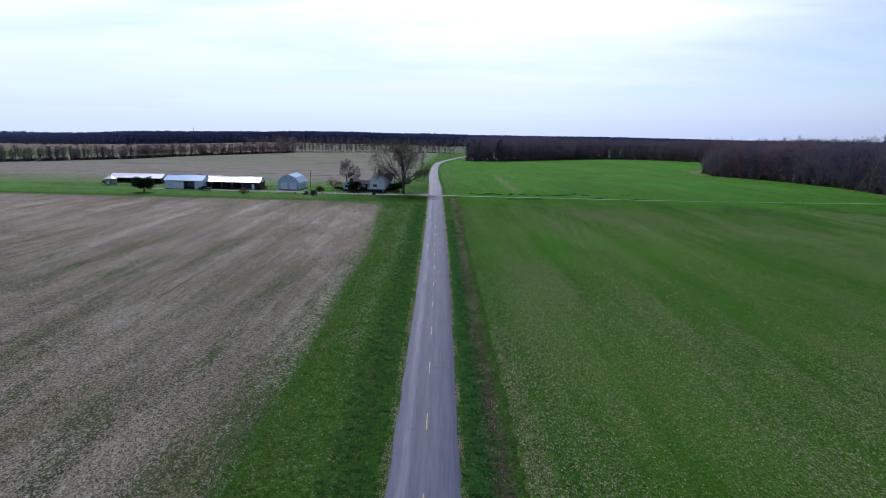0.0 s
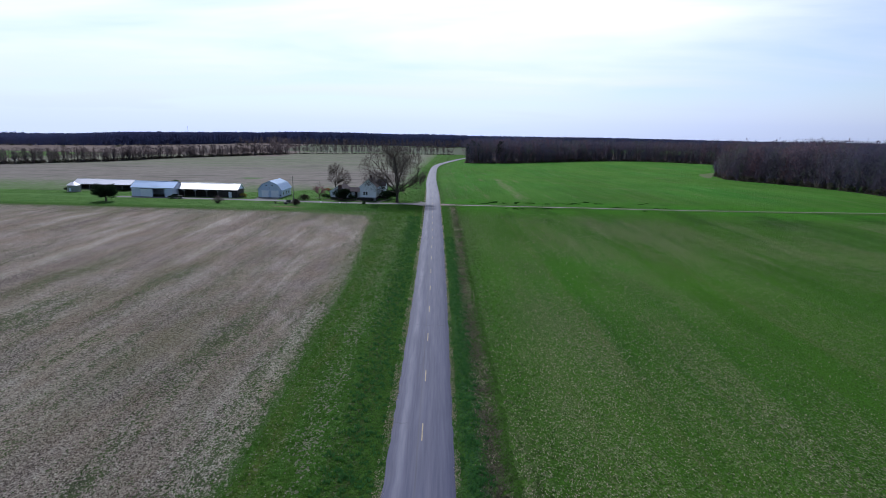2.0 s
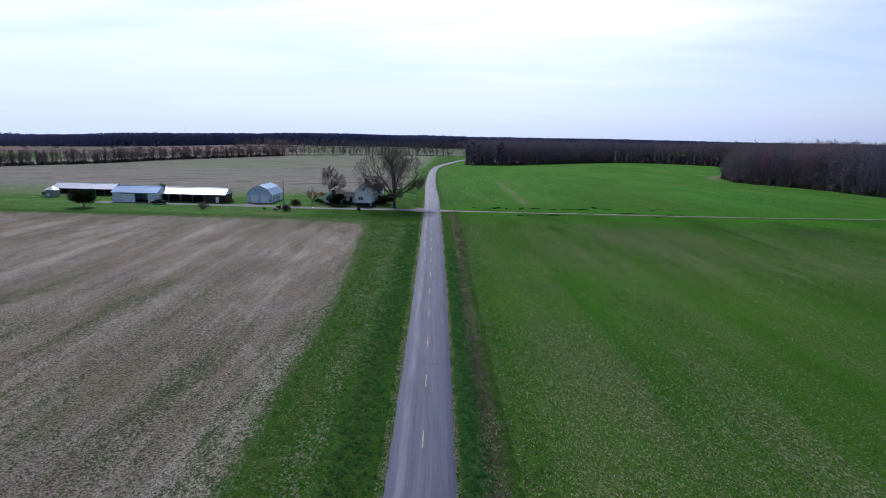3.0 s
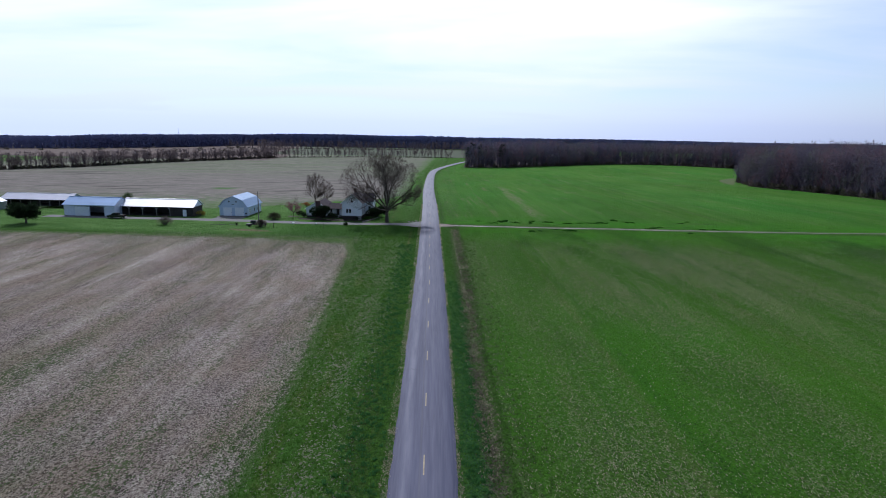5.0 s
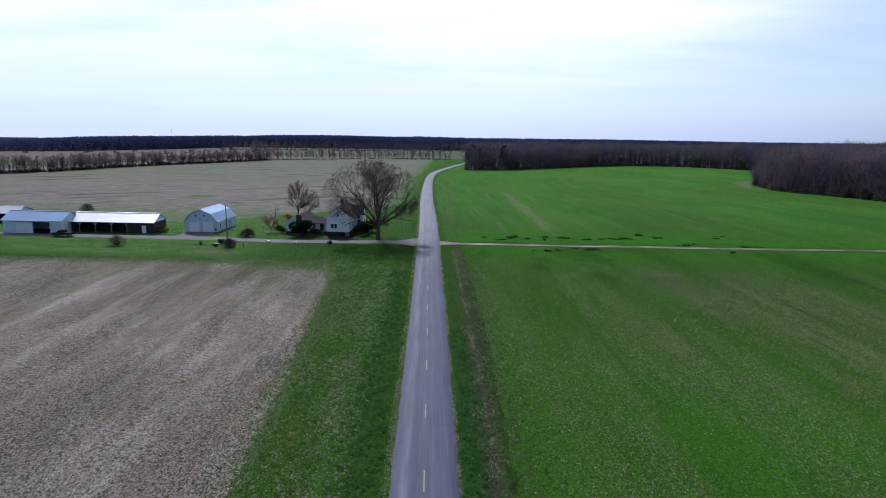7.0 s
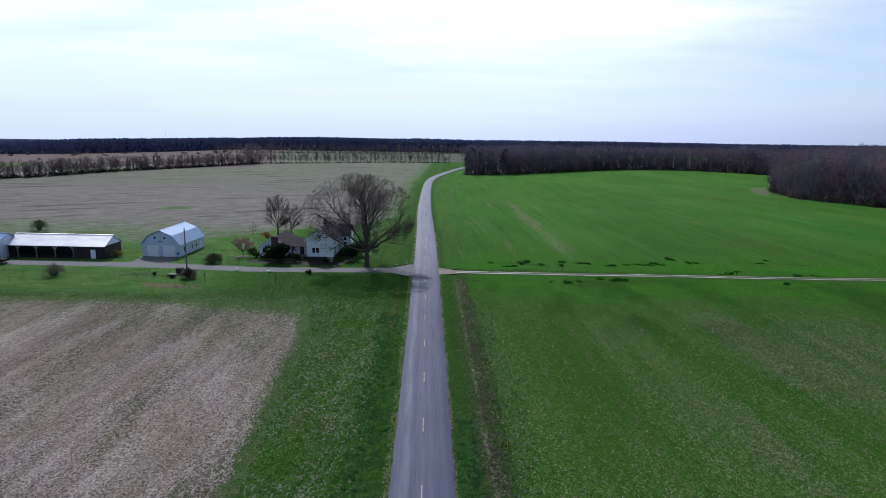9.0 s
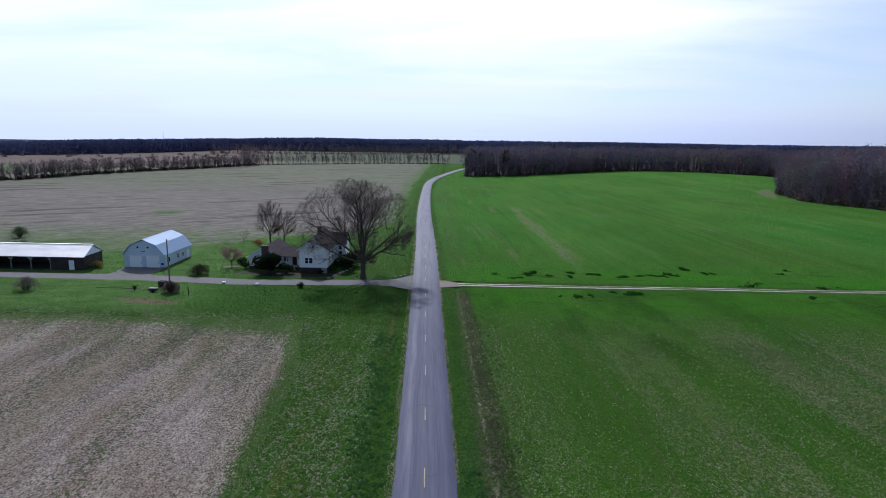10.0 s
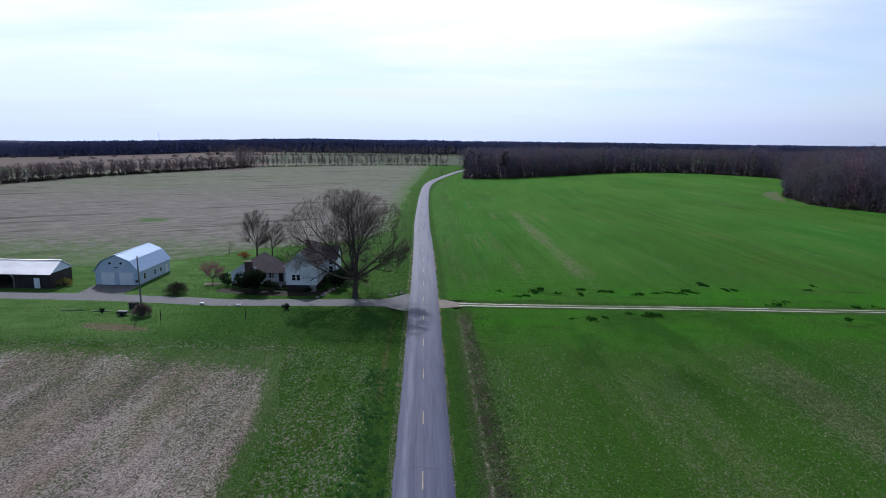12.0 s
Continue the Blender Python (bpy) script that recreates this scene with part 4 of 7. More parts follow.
def grow(wood, twigs, rnd, start, way, length, radius, level, top, up=0.12, kids=(6, 5, 5, 4), twig_len=1.0, twig_w=0.022, wiggle=0.16, sides=6, room=None, fork=(0.32, 0.78)):
    """One bough and what grows from it; room(p, way) is the space left before the crown's outline."""
    if room:
        length = min(length, room(start, way) * rnd.uniform(0.86, 1.04))
        if level and length < 0.5:
            return
    n = 5 if level < 2 else 3
    pts, d = [start], way.normalized()
    for i in range(n):
        d = (d + Vector((rnd.gauss(0, wiggle), rnd.gauss(0, wiggle), rnd.gauss(0, wiggle) + up))).normalized()
        pts.append(pts[-1] + d * (length / n))
    radii = [radius * (1 - 0.72 * i / n) for i in range(n + 1)]
    wood.tube(pts, radii, max(3, sides - level))
    if level >= top:
        for i in range(kids[min(level, len(kids) - 1)] * 2):
            s = rnd.uniform(0.15, 1.0) * n
            k = min(int(s), n - 1)
            p = pts[k].lerp(pts[k + 1], s - k)
            t = (d + Vector((rnd.gauss(0, 0.42), rnd.gauss(0, 0.42), rnd.gauss(0.12, 0.38)))).normalized()
            twigs.sliver(p, p + t * twig_len * rnd.uniform(0.6, 1.4), twig_w)
        return
    for i in range(kids[level]):
        s = (0.3 + 0.7 * (i + rnd.random()) / kids[level]) * n
        k = min(int(s), n - 1)
        p = pts[k].lerp(pts[k + 1], s - k)
        axis = (pts[k + 1] - pts[k]).normalized()
        side = axis.cross(Vector((rnd.gauss(0, 1), rnd.gauss(0, 1), rnd.gauss(0, 1)))).normalized()
        ang = rnd.uniform(*fork)
        w = axis * math.cos(ang) + side * math.sin(ang)
        grow(wood, twigs, rnd, p, w, length * rnd.uniform(0.42, 0.62), radii[k] * 0.55, level + 1, top, up, kids, twig_len, twig_w, wiggle, sides, room, fork)


def bare_tree(name, x, y, height, spread, trunk_r, fork, seed, label, limbs=9, kids=(6, 5, 4, 4), top=2, twig_len=1.0, twig_w=0.02,
              bark=None, twig=None, group="", shift=0.0, wiggle=0.085, stout=1.0, forks=(0.32, 0.78)):
    """A leafless tree: short trunk, limbs that fan out and up, fine twigs."""
    rnd = random.Random(seed)
    wood, twigs = Sticks(), Sticks()
    o = Vector((0, 0, 0))
    trunk = [o + Vector((rnd.gauss(0, 0.02) * i, rnd.gauss(0, 0.02) * i, (fork + 0.4) * i / 4)) for i in range(5)]
    trunk[0].z = -0.25
    wood.tube(trunk, [trunk_r * 1.5, trunk_r * 1.08, trunk_r, trunk_r * 0.95, trunk_r * 0.82], 9)
    low = fork * 0.75
    cz, rz, rx = low + (height - low) * 0.47, (height - low) * 0.53, spread / 2

    def room(p, way):
        """Distance from p along way to an ellipsoid round the crown."""
        w = way.normalized()
        q, v = Vector(((p.x - shift) / rx, p.y / rx, (p.z - cz) / rz)), Vector((w.x / rx, w.y / rx, w.z / rz))
        a, b, c = v.dot(v), q.dot(v), q.dot(q) - 1.08
        return max(0.25, (-b + math.sqrt(max(0.0, b * b - a * c))) / a)

    for i in range(limbs):
        ang = 2 * math.pi * (i + rnd.uniform(-0.3, 0.3)) / limbs * 1.618 * limbs / 5
        lean = 0.08 + 1.28 * ((i + 0.5) / limbs) ** 0.85
        w = Vector((math.cos(ang) * math.sin(lean), math.sin(ang) * math.sin(lean), math.cos(lean)))
        z = fork * (1.08 - 0.45 * (i / limbs)) + rnd.uniform(-0.1, 0.3) * fork * 0.4
        s0 = Vector((0, 0, z))
        grow(wood, twigs, rnd, s0, w, room(s0, w) * 0.8, trunk_r * rnd.uniform(0.26, 0.44) * stout, 0, top, 0.06, kids, twig_len, twig_w, wiggle, 6, room, forks)
    ob = empty(name, x, y, land(y), 0, label, "tree", group)
    t = new("trunk", wood.mesh("trunk", bark or M_BARK))
    c = new("crown", twigs.mesh("crown", twig or M_TWIG))
    t.parent = c.parent = ob
    return ob


def shrub(name, x, y, r, h, seed, mat, label, n=500, leaf=0.16, stems=True, category="shrub", parts=True):
    """A bush: stems with a crown of many small leaves in uneven clumps."""
    rnd = random.Random(seed)
    wood, leaves = Sticks(), Sticks()
    ob = empty(name, x, y, land(y), 0, label, category)
    clumps = []
    for i in range(9):
        a, rr = rnd.uniform(0, 6.28), r * 0.72 * math.sqrt(rnd.random())
        clumps.append((Vector((math.cos(a) * rr, math.sin(a) * rr, h * rnd.uniform(0.3, 0.72))), r * rnd.uniform(0.3, 0.48)))
        wood.tube([Vector((0, 0, -0.1)), clumps[-1][0] * 0.5, clumps[-1][0]], [0.06, 0.04, 0.02], 4)
    for i in range(n):
        c, cr = clumps[rnd.randrange(9)]
        u = Vector((rnd.gauss(0, 1), rnd.gauss(0, 1), rnd.gauss(0, 1))).normalized() * cr * rnd.uniform(0.55, 1.1)
        p = c + Vector((u.x, u.y, u.z * h / (2.0 * r) * 1.2))
        p.z = max(p.z, 0.06)
        leaves.leafy(p, leaf * rnd.uniform(0.6, 1.4), rnd, rnd.random())
    s = new("stem", wood.mesh("stem", M_BARK))
    c = new("foliage", leaves.mesh("foliage", mat))
    s.parent = c.parent = ob
    return ob


# templates of woodland trees, as arrays
def wood_template(seed, slivers, limbs, width, sw, low=0.22):
    """A unit tree, 1 high: a straight trunk, rising limbs and a haze of twigs."""
    rnd = random.Random(seed)
    s = Sticks()
    s.tube([Vector((0, 0, -0.01)), Vector((rnd.gauss(0, 0.01), rnd.gauss(0, 0.01), 0.45)), Vector((rnd.gauss(0, 0.025), rnd.gauss(0, 0.025), 0.9))], [0.0125, 0.009, 0.003], 4)
    for i in range(limbs):
        z = rnd.uniform(low, 0.8)
        a = rnd.uniform(0, 6.28)
        out = width * rnd.uniform(0.5, 1.0) * (1.15 - z)
        p, q = Vector((0, 0, z)), Vector((math.cos(a) * out, math.sin(a) * out, min(0.97, z + out * rnd.uniform(0.8, 1.8))))
        s.sliver(p, q, 0.005)
        for j in range(slivers // limbs):
            k = p.lerp(q, rnd.uniform(0.25, 1.0)) + Vector((rnd.gauss(0, 0.02), rnd.gauss(0, 0.02), rnd.gauss(0, 0.02)))
            w = Vector((math.cos(a) * 0.5 + rnd.gauss(0, 0.6), math.sin(a) * 0.5 + rnd.gauss(0, 0.6), rnd.uniform(0.3, 1.3))).normalized()
            s.sliver(k, k + w * rnd.uniform(0.05, 0.12), sw)
    v = np.array(s.v)
    tri = []
    for f in s.f:
        tri.append((f[0], f[1], f[2]))
        if len(f) == 4:
            tri.append((f[0], f[2], f[3]))
    return v, np.array(tri)


def crown_template(seed, lumps, twigs, sw, low=0.5, wide=0.17):
    """A unit tree, 1 high: trunk, limbs to several rounded sprays of twigs, thin growth below."""
    rnd = random.Random(seed)
    s = Sticks()
    s.tube([Vector((0, 0, -0.01)), Vector((rnd.gauss(0, 0.01), rnd.gauss(0, 0.01), 0.4)), Vector((rnd.gauss(0, 0.03), rnd.gauss(0, 0.03), 0.78))], [0.013, 0.009, 0.004], 4)
    for i in range(lumps):
        a, z = i * 2.4 + rnd.uniform(-0.5, 0.5), low + (0.86 - low) * (i + 0.5) / lumps
        out = wide * rnd.uniform(0.45, 1.0) * min(1.0, 2.6 * (1.0 - z) + 0.25)
        r = rnd.uniform(0.10, 0.165)
        c = Vector((math.cos(a) * out, math.sin(a) * out, z))
        s.sliver(Vector((0, 0, z - 0.16)), c, 0.006)
        for j in range(twigs):
            u = Vector((rnd.gauss(0, 1), rnd.gauss(0, 1), rnd.gauss(0.35, 1))).normalized()
            p = c + u * r * rnd.uniform(0.1, 0.75)
            w = (u + Vector((rnd.gauss(0, 0.4), rnd.gauss(0, 0.4), 0.25 + rnd.gauss(0, 0.3)))).normalized()
            s.sliver(p, p + w * r * rnd.uniform(0.25, 0.5), sw)
    for j in range(lumps * 3):
        a, z = rnd.uniform(0, 6.28), rnd.uniform(0.08, low)
        p = Vector((math.cos(a) * 0.03, math.sin(a) * 0.03, z))
        s.sliver(p, p + Vector((math.cos(a) * 0.09, math.sin(a) * 0.09, rnd.uniform(0.02, 0.1))), sw)
    tri = []
    for f in s.f:
        tri.append((f[0], f[1], f[2]))
        if len(f) == 4:
            tri.append((f[0], f[2], f[3]))
    return np.array(s.v), np.array(tri)


def billow_template(seed, n):
    """A unit tree for great distances: a rounded crown of coarse sprays that reaches almost to the ground."""
    rnd = random.Random(seed)
    s = Sticks()
    s.tube([Vector((0, 0, 0)), Vector((0, 0, 0.6))], [0.012, 0.006], 3)
    for i in range(n):
        z = rnd.uniform(0.06, 0.97)
        r = 0.26 * math.sqrt(max(0.05, 1 - ((z - 0.58) / 0.5) ** 2)) * rnd.uniform(0.4, 1.0)
        a = rnd.uniform(0, 6.28)
        p, g, q = Vector((math.cos(a) * r, math.sin(a) * r, z - 0.04)), rnd.uniform(0, 6.28), len(s.v)
        u, v = Vector((math.cos(g), math.sin(g), rnd.gauss(0, 0.06))) * rnd.uniform(0.04, 0.085), Vector((rnd.gauss(0, 0.06), rnd.gauss(0, 0.06), 1)) * rnd.uniform(0.04, 0.085)
        s.v += [tuple(p - u), tuple(p - v), tuple(p + u), tuple(p + v)]
        s.t += [0.0] * 4
        s.f.append((q, q + 1, q + 2, q + 3))
    tri = []
    for f in s.f:
        tri.append((f[0], f[1], f[2]))
        if len(f) == 4:
            tri.append((f[0], f[2], f[3]))
    return np.array(s.v), np.array(tri)


def bush_template(seed, n, sz):
    rnd = random.Random(seed)
    s = Sticks()
    for i in range(n):
        a, e = rnd.uniform(0, 6.28), rnd.uniform(0.05, 1.5)
        r = 0.5 * rnd.uniform(0.4, 1.0)
        p = Vector((math.cos(a) * math.cos(e) * r, math.sin(a) * math.cos(e) * r, math.sin(e) * r * 2 * 0.9))
        s.leafy(p, sz * rnd.uniform(0.6, 1.4), rnd)
    v = np.array(s.v)
    tri = []
    for f in s.f:
        tri += [(f[0], f[1], f[2]), (f[0], f[2], f[3])]
    return v, np.array(tri)


def plant(name, spots, templates, mat, label, seed, kind="stuff", category="trees"):
    """Many trees in one mesh. A spot is x, y, z, height, widening, tint."""
    rnd = np.random.RandomState(seed)
    vs, fs, us, ws, n = [], [], [], [], 0
    for x, y, z, h, wide, tint in spots:
        v, f = templates[rnd.randint(len(templates))]
        a = rnd.uniform(0, 6.28)
        c, s = math.cos(a), math.sin(a)
        vv = np.empty_like(v)
        vv[:, 0] = x + (v[:, 0] * c - v[:, 1] * s) * h * wide
        vv[:, 1] = y + (v[:, 0] * s + v[:, 1] * c) * h * wide
        vv[:, 2] = z + v[:, 2] * h
        vs.append(vv)
        fs.append(f + n)
        us.append(np.full(len(v), tint))
        ws.append(np.full(len(v), rnd.rand()))
        n += len(v)
    v, f, u, w = np.concatenate(vs), np.concatenate(fs), np.concatenate(us), np.concatenate(ws)
    me = bpy.data.meshes.new(name)
    me.vertices.add(len(v))
    me.vertices.foreach_set("co", v.astype(np.float32).ravel())
    me.loops.add(f.size)
    me.loops.foreach_set("vertex_index", f.astype(np.int32).ravel())
    me.polygons.add(len(f))
    me.polygons.foreach_set("loop_start", np.arange(0, f.size, 3, dtype=np.int32))
    uv = me.uv_layers.new(name="UVMap")
    pair = np.stack([u[f.ravel()], w[f.ravel()]], axis=1)
    uv.data.foreach_set("uv", pair.astype(np.float32).ravel())
    me.materials.append(mat)
    me.update()
    me.validate()
    return tagged(new(name, me), label, category, kind=kind)


def inside(x, y, poly):
    hit = False
    for (x0, y0), (x1, y1) in zip(poly, poly[1:] + poly[:1]):
        if (y0 > y) != (y1 > y) and x < (x1 - x0) * (y - y0) / (y1 - y0) + x0:
            hit = not hit
    return hit


def edge_distance(x, y, line):
    best = 1e9
    for (x0, y0), (x1, y1) in zip(line, line[1:]):
        dx, dy = x1 - x0, y1 - y0
        t = max(0, min(1, ((x - x0) * dx + (y - y0) * dy) / (dx * dx + dy * dy)))
        best = min(best, math.hypot(x - x0 - t * dx, y - y0 - t * dy))
    return best


def along(line, gap, rnd, spread):
    for (x0, y0), (x1, y1) in zip(line, line[1:]):
        n = int(math.hypot(x1 - x0, y1 - y0) / gap)
        for i in range(n):
            t = (i + rnd.random()) / n
            yield x0 + (x1 - x0) * t + rnd.uniform(-spread, spread), y0 + (y1 - y0) * t + rnd.uniform(-spread, spread)


# ---- the woods on the right ----
WOOD_EDGE = [(1.5, 645), (46, 659), (78, 690), (113, 721), (150, 755), (191, 782), (230, 788), (262, 779), (303, 738), (312, 712), (290, 640), (240, 560),
             (212, 520), (206, 500), (196, 459), (207, 423), (215, 388), (216, 340), (213, 297), (215, 240), (225, 150), (245, 40), (260, -60)]
WOOD = WOOD_EDGE + [(700, -60), (900, 1100), (60, 1100), (8, 800)]


def build_woods():
    rnd = random.Random(21)
    rich = [crown_template(100 + i, 11, 26, 0.0072, 0.34, 0.2) for i in range(7)]
    lean = [crown_template(200 + i, 7, 14, 0.0100, 0.6, 0.2) for i in range(6)]
    front, deep = [], []
    for gx in range(-10, 520, 6):
        for gy in range(100, 960, 6):
            x, y = gx + rnd.uniform(-2.8, 2.8), gy + rnd.uniform(-2.8, 2.8)
            if not inside(x, y, WOOD):
                continue
            e = edge_distance(x, y, WOOD_EDGE)
            lump = noise.noise(Vector((x * 0.03, y * 0.03, 3.1)))
            tint = min(1, max(0, 0.5 + 0.9 * noise.noise(Vector((x * 0.013, y * 0.013, 9.0))) + rnd.uniform(-0.25, 0.25)))
            tint *= 0.3 + 0.7 * smooth((x - 100) / 130)
            h = (26.4 + 5.0 * lump + rnd.uniform(-4.5, 3.0)) * (0.72 + 0.28 * smooth(e / 9))
            h += 8.0 * math.exp(-((x - 420) / 60) ** 2 - ((y - 700) / 90) ** 2) + 2.0 * smooth((x - 150) / 60) * smooth((620 - y) / 80)
            if e < 22:
                front.append((x, y, land(y), h, rnd.uniform(0.85, 1.2), tint))
            elif e < 190 and rnd.random() < (0.42 if e < 80 or (360 < x < 480 and 610 < y < 790) else 0.2):
                deep.append((x, y, land(y), h, rnd.uniform(1.0, 1.5), tint))
    plant("woodland", front, rich, M_WOOD_TWIG, "leafless grey-brown woodland edge behind the wheat", 5, category="woods")
    plant("woodland_interior", deep, lean, M_WOOD_TWIG, "leafless purplish-brown woodland canopy", 6, category="woods")
    # scrub along the edge, and a few evergreens among the bare trees
    bushes = [bush_template(300 + i, 110, 0.10) for i in range(4)]
    spots, pines = [], []
    for (x0, y0), (x1, y1) in zip(WOOD_EDGE, WOOD_EDGE[1:]):
        for i in range(int(math.hypot(x1 - x0, y1 - y0) / 2.6)):
            t = rnd.random()
            x, y = x0 + (x1 - x0) * t + rnd.uniform(-1, 4), y0 + (y1 - y0) * t + rnd.uniform(-1, 4)
            spots.append((x, y, land(y) - 0.1, rnd.uniform(1.2, 5.5), rnd.uniform(1.0, 1.8), rnd.random()))
    plant("woodland_scrub", spots, bushes, M_SCRUB, "brown and dark green scrub along the woodland edge", 7, category="scrub")
    young = []
    for x, y in along(WOOD_EDGE, 1.5, rnd, 2.6):
        tint = min(1, max(0, 0.55 + 0.9 * noise.noise(Vector((x * 0.02, y * 0.02, 5.0))) + rnd.uniform(-0.25, 0.25)))
        young.append((x + 2.0, y + 2.0, land(y), rnd.uniform(5.0, 14.0), rnd.uniform(1.0, 1.5), tint))
    plant("woodland_saplings", young, [wood_template(240 + i, 150, 14, 0.34, 0.009, 0.05) for i in range(5)], M_WOOD_TWIG, "thin bare saplings along the woodland edge", 16, category="trees")
    tall = [pine_template(400 + i) for i in range(4)]
    for i in range(16):
        x, y = rnd.uniform(2, 48), rnd.uniform(655, 705)
        if inside(x, y, WOOD):
            pines.append((x, y, land(y), rnd.uniform(19, 24), rnd.uniform(1.1, 1.6), rnd.random()))
    plant("woodland_pines", pines, tall, M_PINE, "dark green pines among bare trees", 8, category="trees")
    floor = bmesh.new()
    vs = [floor.verts.new((x, y, land(y) + 0.09)) for x, y in WOOD]
    fc = floor.faces.new(vs)
    bmesh.ops.triangulate(floor, faces=[fc])
    tagged(part("woodland_floor", floor, M_LITTER), "brown leaf litter under the woods", kind="structure")


def pine_template(seed):
    rnd = random.Random(seed)
    s = Sticks()
    s.tube([Vector((0, 0, 0)), Vector((0, 0, 0.5)), Vector((0.01, 0, 0.95))], [0.011, 0.008, 0.003], 4)
    for i in range(220):
        z = rnd.uniform(0.5, 1.0)
        r = 0.15 * (1.06 - z) ** 0.6 * rnd.uniform(0.3, 1.25)
        a = rnd.uniform(0, 6.28)
        s.leafy(Vector((math.cos(a) * r, math.sin(a) * r, z + rnd.gauss(0, 0.01))), rnd.uniform(0.012, 0.03), rnd)
    v = np.array(s.v)
    tri = []
    for f in s.f:
        tri += [(f[0], f[1], f[2]), (f[0], f[2], f[3])]
    return v, np.array(tri)


M_SCRUB = mat_twig("scrub", (0.085, 0.072, 0.066), (0.06, 0.075, 0.04), (0.12, 0.09, 0.085), 0.35)
build_woods()


# ---- hedgerows and the far woods ----
def build_hedges():
    rnd = random.Random(31)
    rich = [wood_template(500 + i, 170, 16, 0.30, 0.0062, 0.16) for i in range(6)]
    bushes = [bush_template(540 + i, 44, 0.14) for i in range(4)]
    left = [(-420, 260), (-352, 430), (-330, 505), (-318, 537), (-306, 590), (-286, 648), (-254, 710), (-228, 775)]
    back = [(-226, 782), (-190, 805), (-155, 830), (-86, 860), (-11, 876)]
    second = [(-420, 1110), (-330, 1165), (-174, 1190), (-15, 1270), (60, 1300)]
    trees = [(x, y, land(y), rnd.uniform(8, 15.5), rnd.uniform(0.8, 1.4), rnd.random()) for x, y in along(left, 0.7, rnd, 6.5)]
    trees += [(-240 + rnd.uniform(-16, 10), 800 + rnd.uniform(-14, 16), land(800), rnd.uniform(17, 26), 1.3, rnd.random()) for i in range(12)]
    plant("hedgerow_trees", trees, rich, M_HEDGE_TWIG, "leafless grey-brown hedgerow trees at the field's edge", 9, category="trees")
    trees = [(x, y, land(y), rnd.uniform(8, 17), rnd.uniform(0.6, 1.0), rnd.random()) for x, y in along(back, 1.3, rnd, 3.5)]
    plant("field_row_trees", trees, rich, M_HEDGE_TWIG, "row of thin bare trees before a pale pasture", 10, category="trees")
    trees = [(x, y, land(y), rnd.uniform(8, 20), rnd.uniform(0.8, 1.2), rnd.random()) for x, y in along(second, 1.7, rnd, 6.0)]
    plant("far_row_trees", trees, rich, M_HEDGE_TWIG, "second row of bare trees across the pasture", 11, category="trees")
    low = [(x, y, land(y) - 0.2, rnd.uniform(1.5, 4.0), rnd.uniform(1.2, 2.2), rnd.random()) for x, y in along(left, 1.1, rnd, 4.5)]
    low += [(x, y, land(y) - 0.2, rnd.uniform(0.8, 2.2), rnd.uniform(1.2, 2.2), rnd.random()) for x, y in along(back, 1.6, rnd, 1.8)]
    low += [(x, y, land(y) - 0.2, rnd.uniform(1.5, 3.5), rnd.uniform(1.5, 2.5), rnd.random()) for x, y in along(second, 4, rnd, 2.5)]
    low += [(rnd.uniform(-1200, -330), rnd.uniform(850, 1250), land(1000) - 0.2, rnd.uniform(2, 5), rnd.uniform(2, 4), rnd.random()) for i in range(90)]
    plant("hedgerow_scrub", low, bushes, M_SCRUB, "dark low scrub under the hedgerows and on the marsh", 12, category="scrub")


build_hedges()


